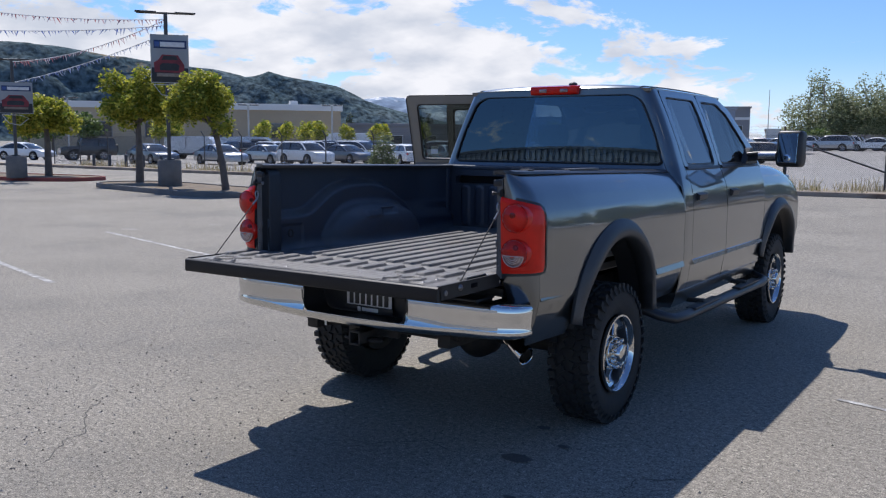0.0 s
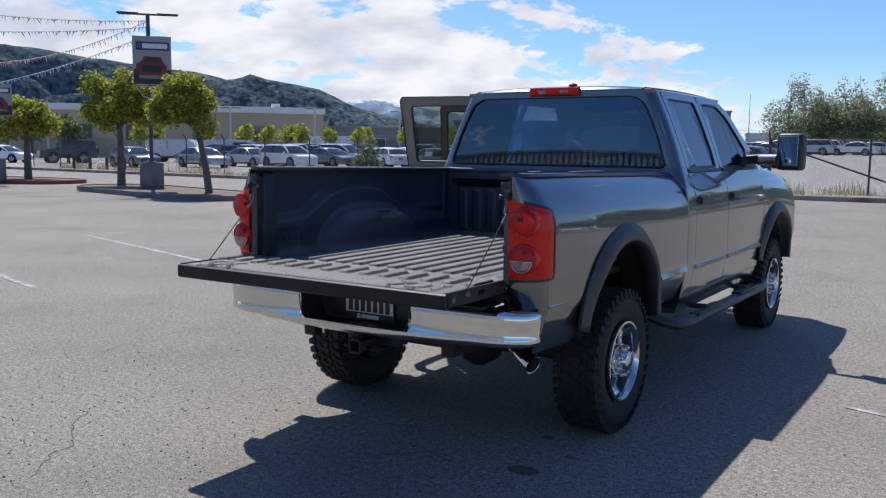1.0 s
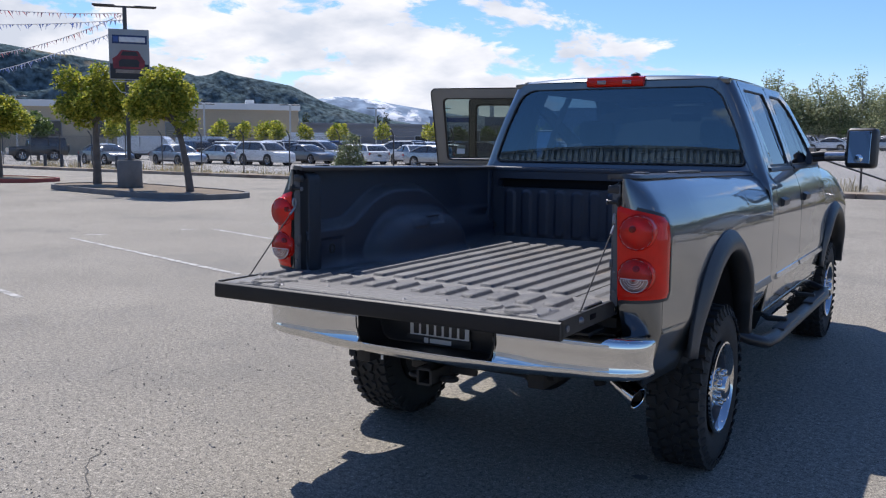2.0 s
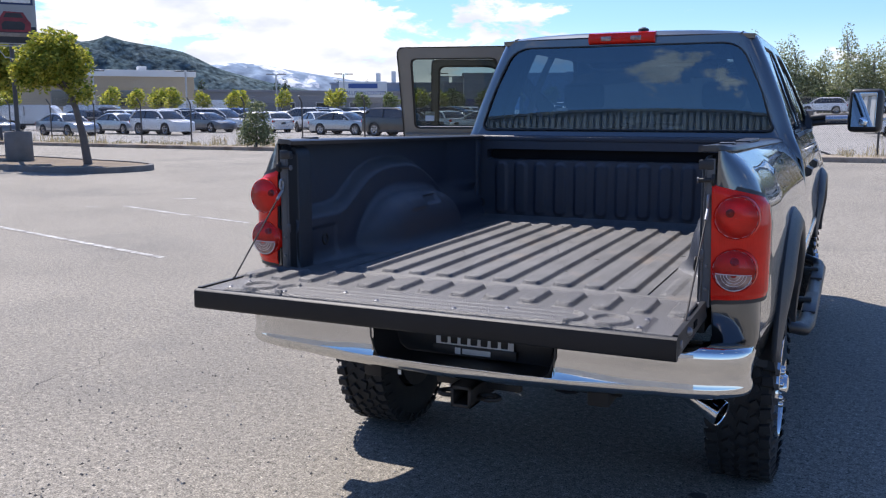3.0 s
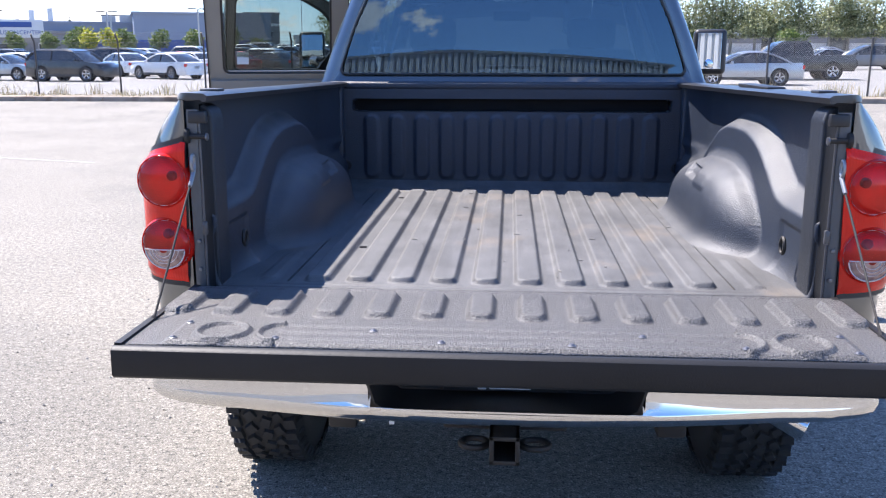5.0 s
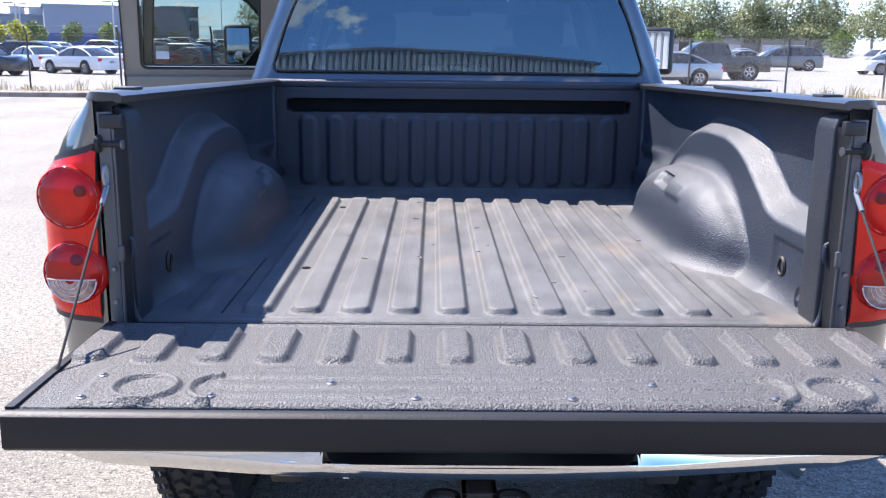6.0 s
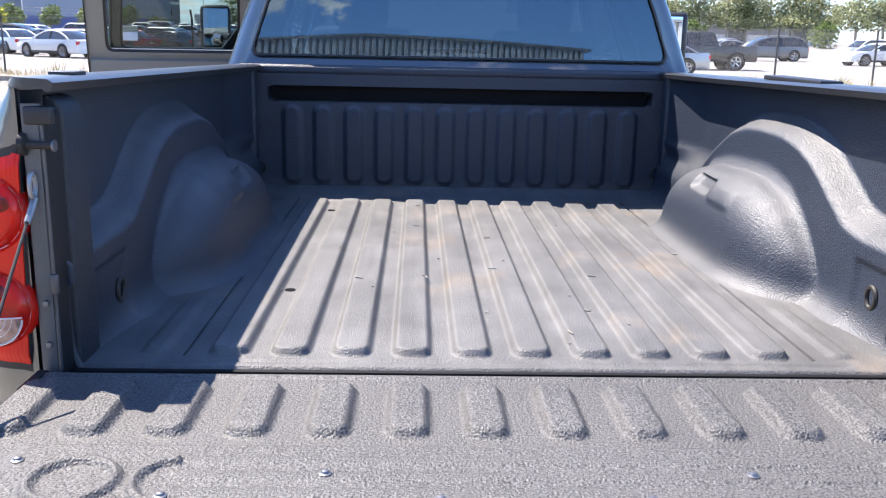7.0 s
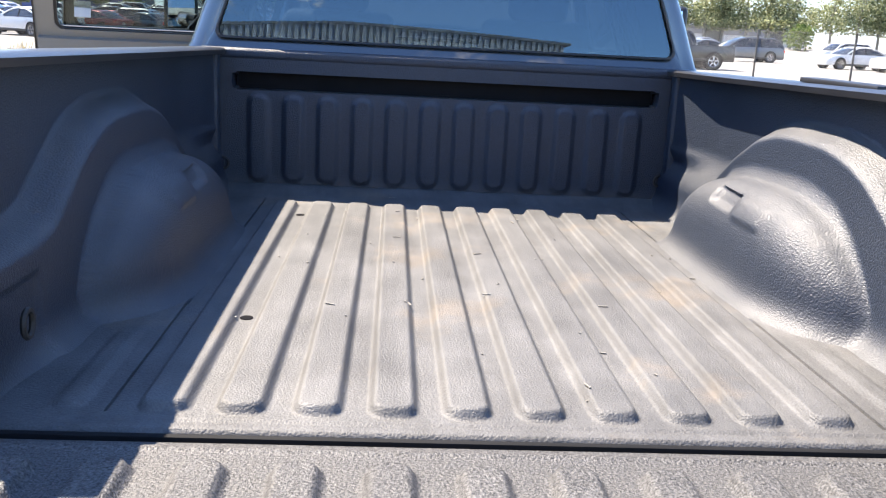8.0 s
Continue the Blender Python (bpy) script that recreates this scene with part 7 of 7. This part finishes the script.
# bollards
for k in range(5):
    x, y = -44.6 + 1.75 * k, 29.0 - 0.15 * k
    b = part("bollard", lathe([(0, 0.09), (0.78, 0.09), (0.82, 0.06), (0.83, 0)], (0, 0, 0), 14, "z"), POLE_PAINT, None, "", 40)
    b.matrix_basis = on(x, y, 0)
    tagged(b, "short dark bollard on the verge", "bollard", "bollards")


# ---- buildings ----
def building(a, b, depth, height, wall, label, bands=(), windows=(), cap=0.35, cap_mat=None, roof_boxes=()):
    """A flat-roofed building whose front runs from a to b."""
    a, b = Vector(a), Vector(b)
    d = (b - a)
    Ln = d.length
    turn = math.degrees(math.atan2(d.y, d.x))
    g = min(ground_z(*a), ground_z(*b))
    B = thing("building", label, "building", pose(a.x, a.y, g, 0, 0, turn))
    part("wall", box((Ln / 2, depth / 2, height / 2 - 0.25), (Ln, depth, height + 0.5)), wall, B, smooth=None)
    part("roof", box((Ln / 2, depth / 2, height + cap / 2), (Ln + 0.5, depth + 0.5, cap), 0.03), cap_mat or wall, B, smooth=None)
    for z, h, m in bands:
        part("band", box((Ln / 2, -0.04, z), (Ln + 0.06, 0.1, h), 0.01), m, B, smooth=None)
    for u, z, w, h in windows:
        f = part("window", box((u * Ln, -0.03, z), (w + 0.16, 0.10, h + 0.16), 0.01), WHITE_WALL if wall != STUCCO_TAN else STUCCO_GREY, B, smooth=None)
        part("pane", box((u * Ln, -0.07, z), (w, 0.06, h)), DARK_PANE, f, smooth=None)
    for u, w, h, m in roof_boxes:
        part("roof_unit", box((u * Ln, 2.5, height + cap + h / 2), (w, 2.0, h), 0.03), m, B, smooth=None)
    return B


building((-96.0, 54.0), (-70.0, 81.4), 26, 5.5, STUCCO_TAN, "long tan showroom with white cornice and dark windows", ((4.6, 0.9, STUCCO_TAN),), ((0.42, 3.0, 2.6, 1.7), (0.62, 3.0, 2.4, 1.7), (0.80, 3.0, 1.8, 1.7), (0.93, 2.2, 0.7, 1.5), (0.25, 3.0, 2.6, 1.7)), 0.75, WHITE_WALL, ((0.52, 3.2, 1.0, BLUE_BAND), (0.85, 1.0, 0.5, WHITE_WALL)))
building((-88.0, 102.7), (-62.0, 132.0), 30, 4.2, STUCCO_GREY, "low grey commercial building behind the lot", (), tuple((0.08 + 0.14 * k, 2.0, 2.0, 1.4) for k in range(6)), 0.4)
collision = building((-77.5, 124.0), (-54.5, 135.5), 24, 5.6, STUCCO_BLUE, "blue-grey body shop building with white lower wall", ((1.2, 2.0, WHITE_WALL), (2.4, 0.5, BLUE_BAND)), tuple((0.12 + 0.17 * k, 1.1, 2.4, 1.8) for k in range(5)), 0.3, STUCCO_BLUE, ((0.3, 0.7, 1.6, WHITE_WALL), (0.40, 0.7, 1.9, WHITE_WALL), (0.72, 2.0, 1.1, PALE_POLE), (0.82, 2.0, 1.1, PALE_POLE)))
building((-54.5, 126.0), (-36.5, 134.1), 24, 6.7, STUCCO_BLUE, "taller blue-grey building with a blue stripe", ((2.2, 1.6, BLUE_BAND),), ((0.1, 0.9, 2.0, 1.6), (0.3, 0.9, 2.0, 1.6)), 0.3, STUCCO_BLUE)
board = thing("shop_sign", "white body shop sign with blue lettering on the wall", "sign", pose(-70.0, 121.5, 4.9, 0, 0, 26.5))
face = part("board", box((0, -0.1, 0), (7.6, 0.2, 2.5), 0.03), WHITE_WALL, board)
words("COLLISION", 0.78, pose(-1.45, -0.215, -0.55, 90), BLUE_BAND, "lettering", face, "blue lettering", 0.01)
words("CENTER", 0.78, pose(2.05, -0.215, -0.55, 90), BLUE_BAND, "lettering", face, "blue lettering", 0.01)
part("word_bar", box((0, -0.21, 0.55), (4.6, 0.03, 0.75), 0.01), BLUE_BAND, face, "plain blue bar")
building((-62.0, 206.0), (-54.4, 208.7), 20, 9.6, STUCCO_GREY, "distant grey office block", ((7.2, 0.6, WHITE_WALL),), ((0.3, 5, 1.6, 1.2), (0.7, 5, 1.6, 1.2)), 0.4)
building((-52.0, 214.0), (-22.0, 222.0), 20, 4.6, WHITE_WALL, "distant white industrial building", (), (), 0.3)
building((-24.0, 128.0), (52.0, 112.0), 14, 3.4, WHITE_WALL, "long pale building behind the tree row", ((2.0, 1.0, STUCCO_GREY),), tuple((0.05 + 0.1 * k, 1.4, 2.4, 1.6) for k in range(10)), 0.3, STUCCO_GREY)
mast = part("mast", tube([(0, 0, 0), (0, 0, 9.6)], [0.09, 0.04], 8), PALE_POLE, None, "", 60)
mast.matrix_basis = on(-33.5, 141.8)
tagged(mast, "tall thin pale mast", "mast")
for x, y in ((-65.8, 61.9), (-59.6, 67.9), (-56.8, 79.3), (-50.6, 83.3), (-45.3, 98.1), (-41.2, 88.2), (-70, 44), (-62, 47), (-33, 92)):
    p = thing("street_lamp", "pale lamp post in the storage lot", "street lamp", on(x, y, 0, 35), "lamp posts")
    part("shaft", tube([(0, 0, 0), (0, 0, 5.4)], 0.09, 8), PALE_POLE, p, smooth=60)
    for e in (-1, 1):
        part("lamp_head", box((e * 0.6, 0, 5.42), (0.9, 0.35, 0.10), 0.03), POLE_PAINT, p)

# corrugated metal hall behind the camera, seen in the rear window
hall = thing("metal_hall", "long corrugated metal hall with a low roof", "building", pose(9.0, -41.0, 0, 0, 0, 165))
def eave(x):
    return 7.6 - 0.055 * max(0.0, x - 12.5)


bm = bmesh.new()
prof = []
for k in range(190):
    x = k * 0.35
    prof += [(x, 0.0), (x + 0.18, 0.0), (x + 0.20, -0.14), (x + 0.33, -0.14)]
add_grid(bm, lambda p, v: (p[0], -p[1], v * eave(p[0])), prof, [0.0, 1.0])
part("wall", bm, CORRUGATED, hall, "upright corrugated sheets", None)
part("roof", loft([[(x, -0.05, eave(x) + 0.02), (x, -0.08, eave(x) + 0.14), (x, 14, eave(x) + 0.14), (x, 14, eave(x) + 0.02)] for x in (-0.4, 12.5, 66.5)]), CORRUGATED, hall, smooth=None)
part("end_wall", box((0.0, 7.1, 3.1), (0.2, 14, 6.1)), CORRUGATED, hall, smooth=None)

# ---- trees in the distance ----
small = [tree("lot_tree", "small bright green tree in the storage lot", [(0, 0, 0), (0, 0, 1.0), (0.03, 0, 1.9)], 0.07, [((0, 0, 2.6), (0.85, 0.85, 0.75)), ((0.3, 0, 3.2), (0.55, 0.55, 0.5)), ((-0.4, 0, 2.3), (0.6, 0.6, 0.45))], 700, 0.26, LEAF_GOLD, 31 + k, "small lot trees", 2, on(x, y)) for k, (x, y) in enumerate(((-57.0, 55.2), (-51.5, 72.9)))]
for k, (x, y) in enumerate(((-59.7, 61.0), (-56.7, 61.0), (-54.6, 60.3), (-61.6, 72.7), (-58.4, 75.3), (-58.4, 62.3), (-45.8, 74.2), (-38.5, 78.2), (-37.8, 81.0), (-49.1, 78.4), (-57.5, 72.6), (-63, 50), (-60, 46))):
    copy_thing(small[k % 2], on(x, y, 0, 71 * k))
mid = tree("lot_tree", "rounded green tree by the body shop", [(0, 0, 0), (0, 0, 1.5), (0.05, 0, 2.4)], 0.12, [((0, 0, 2.7), (1.15, 1.15, 1.05)), ((0.4, 0, 3.4), (0.7, 0.7, 0.6)), ((-0.6, 0, 2.3), (0.7, 0.7, 0.6))], 1200, 0.28, LEAF_GREEN, 35, "trees by the body shop", 3, on(-44.3, 87.5))
for k, (x, y) in enumerate(((-44.0, 97.0), (-40.9, 101.0), (-37.2, 102.1), (-60.0, 112.0), (-63.5, 110.0), (-57.0, 116.0), (-52.0, 118.0), (-34, 106), (-78, 100))):
    copy_thing(mid, on(x, y, 0, 50 * k))
tall = []
for k, (h, w) in enumerate(((9.6, 2.9), (8.0, 3.2), (8.8, 3.0), (7.0, 3.1))):
    rg = random.Random(50 + k)
    blobs = [((rg.uniform(-0.9, 0.9), rg.uniform(-0.7, 0.7), 2.7 + (h - 3.4) * j / 6), (w * (1.12 - 0.145 * j) * rg.uniform(0.75, 1.1), w * 0.8 * (1.12 - 0.145 * j), 1.1)) for j in range(7)]
    tall.append(tree("roadside_tree", "tall loose-crowned roadside tree with olive green leaves", [(0, 0, 0), (0.1, 0, 2.2), (-0.05, 0.1, 4.6), (0.1, 0, h - 2.5)], 0.17, blobs, 4000, 0.26, LEAF_POPLAR, 60 + k, "roadside tree row", 7, on(-21.5 + 4.2 * k, 113), PALE_BARK))
rg = random.Random(9)
k = 0
x = -19.5
while x < 66:
    y = 112 - 0.16 * (x + 20) - 0.002 * (x + 20) ** 2 + rg.uniform(-1.5, 1.5)
    copy_thing(tall[k % 4], on(x, y, 0, rg.uniform(0, 360)))
    x += rg.uniform(1.8, 3.2)
    k += 1
hedge = [tree("roadside_shrub", "dense dark green roadside shrub under the trees", [(0, 0, 0), (0, 0, 0.5), (0, 0, 0.9)], 0.08, [((0, 0, 1.3), (2.0, 1.4, 1.2)), ((0.8, 0, 1.9), (1.2, 1.0, 0.8))], 900, 0.36, LEAF_GREEN, 80, "roadside shrubs", 2, on(-20, 108))]
for k in range(9):
    copy_thing(hedge[0], on(-32 + 10.3 * k + rg.uniform(-1, 1), 113 - 0.85 * k - 0.35 * k * k + rg.uniform(-1, 1), 0, rg.uniform(0, 360)))
tree("conifer", "dark pointed conifer among the roadside trees", [(0, 0, 0), (0, 0, 4), (0, 0, 9)], 0.2, [((0, 0, 1.8 + 1.2 * j), (2.1 - 0.27 * j, 2.1 - 0.27 * j, 0.8)) for j in range(7)], 2000, 0.5, LEAF_DARK, 90, "", 0, on(6, 102))
pine = tree("conifer", "dark pointed conifer behind the buildings", [(0, 0, 0), (0, 0, 3), (0, 0, 6.3)], 0.2, [((0, 0, 1.6 + 0.82 * j), (1.7 - 0.22 * j, 1.7 - 0.22 * j, 0.6)) for j in range(7)], 1600, 0.4, LEAF_DARK, 92, "distant conifers", 0, on(-92, 132))
for x, y in ((-96, 135), (-86, 140), (-81, 142), (-101, 120), (-74, 146), (-110, 95), (-112, 88)):
    copy_thing(pine, on(x, y, 0, x))
shrub = tree("shrub", "dark loose shrub growing through the fence", [(0, 0, 0), (0, 0, 0.4), (0, 0, 0.9)], 0.05, [((0, 0, 0.8), (0.62, 0.6, 0.65)), ((0.1, 0, 1.5), (0.42, 0.4, 0.45)), ((-0.4, 0, 0.5), (0.5, 0.4, 0.4)), ((0.5, 0, 0.45), (0.4, 0.4, 0.35))], 3000, 0.10, LEAF_SAGE, 91, "", 4, on(-20.9, 26.9, 0.08))
for x, y, s in ((-72, 36, 1), (-70, 31, 1), (-75, 30, 1), (-66, 28, 1)):
    copy_thing(shrub, on(x, y, 0, x * 7))
for x, y in ((-62, 40.5), (-78, 45), (-82, 50)):
    copy_thing(mid, on(x, y, 0, x * 3))

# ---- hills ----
# the blue in the forest tones is distance haze put into the colour
HAZED_FOREST = surface("hazed_forest_slope", (0.060, 0.092, 0.104), (0.110, 0.140, 0.146), 0.012, 0.95, fine=0.62, fscale=0.075, wear=(0.25, 0.215, 0.15), wscale=0.0035, wfrom=0.615, wto=0.665, spec=0.0, bump=5.0, bscale=0.07)
# pale blue base paints in the haze; the second colour is snow
FAR_HILL = surface("haze_blue_hill", (0.20, 0.27, 0.36), (0.26, 0.32, 0.40), 0.004, 0.95, fine=0.3, fscale=0.02, wear=(0.75, 0.77, 0.80), wscale=0.006, wfrom=0.56, wto=0.62, spec=0.0)


def hills(name, table, r0, r1, label, material, seed, rough):
    az = lin(table[0][0], table[-1][0], 170)
    depth = lin(0, 1, 34)

    def at(a, v):
        r = r0 + (r1 - r0) * v
        e = interp(table, a)
        k = smooth01(v / 0.85) if v < 0.85 else 1.0 - 0.5 * smooth01((v - 0.85) / 0.15)
        n = noise.fractal((a * 0.55 + seed, v * 5.0, seed), 1.0, 2.0, 6)
        rr = r0 + (r1 - r0) * 0.85
        z = math.tan(radians(e)) * rr * (k + rough * n * math.sin(math.pi * min(1, v / 0.85)) * (0.5 if v < 0.84 else 0.2)) + 1.5
        return (math.sin(radians(a)) * r, math.cos(radians(a)) * r, z if v > 0 else -3)
    return tagged(part(name, grid(at, az, depth), material, None, "", 80), label, "hills", kind="structure")


hills("hill_backdrop", [(-100, 3.5), (-80, 5.0), (-66, 5.6), (-60, 5.6), (-57.3, 5.5), (-54.3, 5.05), (-51, 4.7), (-47.7, 4.35), (-46.4, 4.0), (-45.6, 4.2), (-45.0, 4.45), (-44.4, 4.2), (-43.3, 4.0), (-42, 3.8), (-40.7, 3.55), (-39.8, 3.1), (-38.8, 2.6), (-37, 2.1), (-35, 1.6), (-32, 1.1), (-28, 0.7), (-20, 0.3)], 2100, 2380, "wooded green hills with dry grassy patches, haze painted into the green", HAZED_FOREST, 3.0, 0.32)
hills("mountain_backdrop", [(-46, 1.0), (-42, 2.2), (-39.3, 2.75), (-38, 2.95), (-36.5, 2.9), (-34.5, 2.55), (-31, 2.0), (-28, 1.55), (-24, 1.1), (-18, 0.6), (-10, 0.2)], 4000, 4600, "far mountain painted haze-blue, with pale snowy patches", FAR_HILL, 9.0, 0.22)
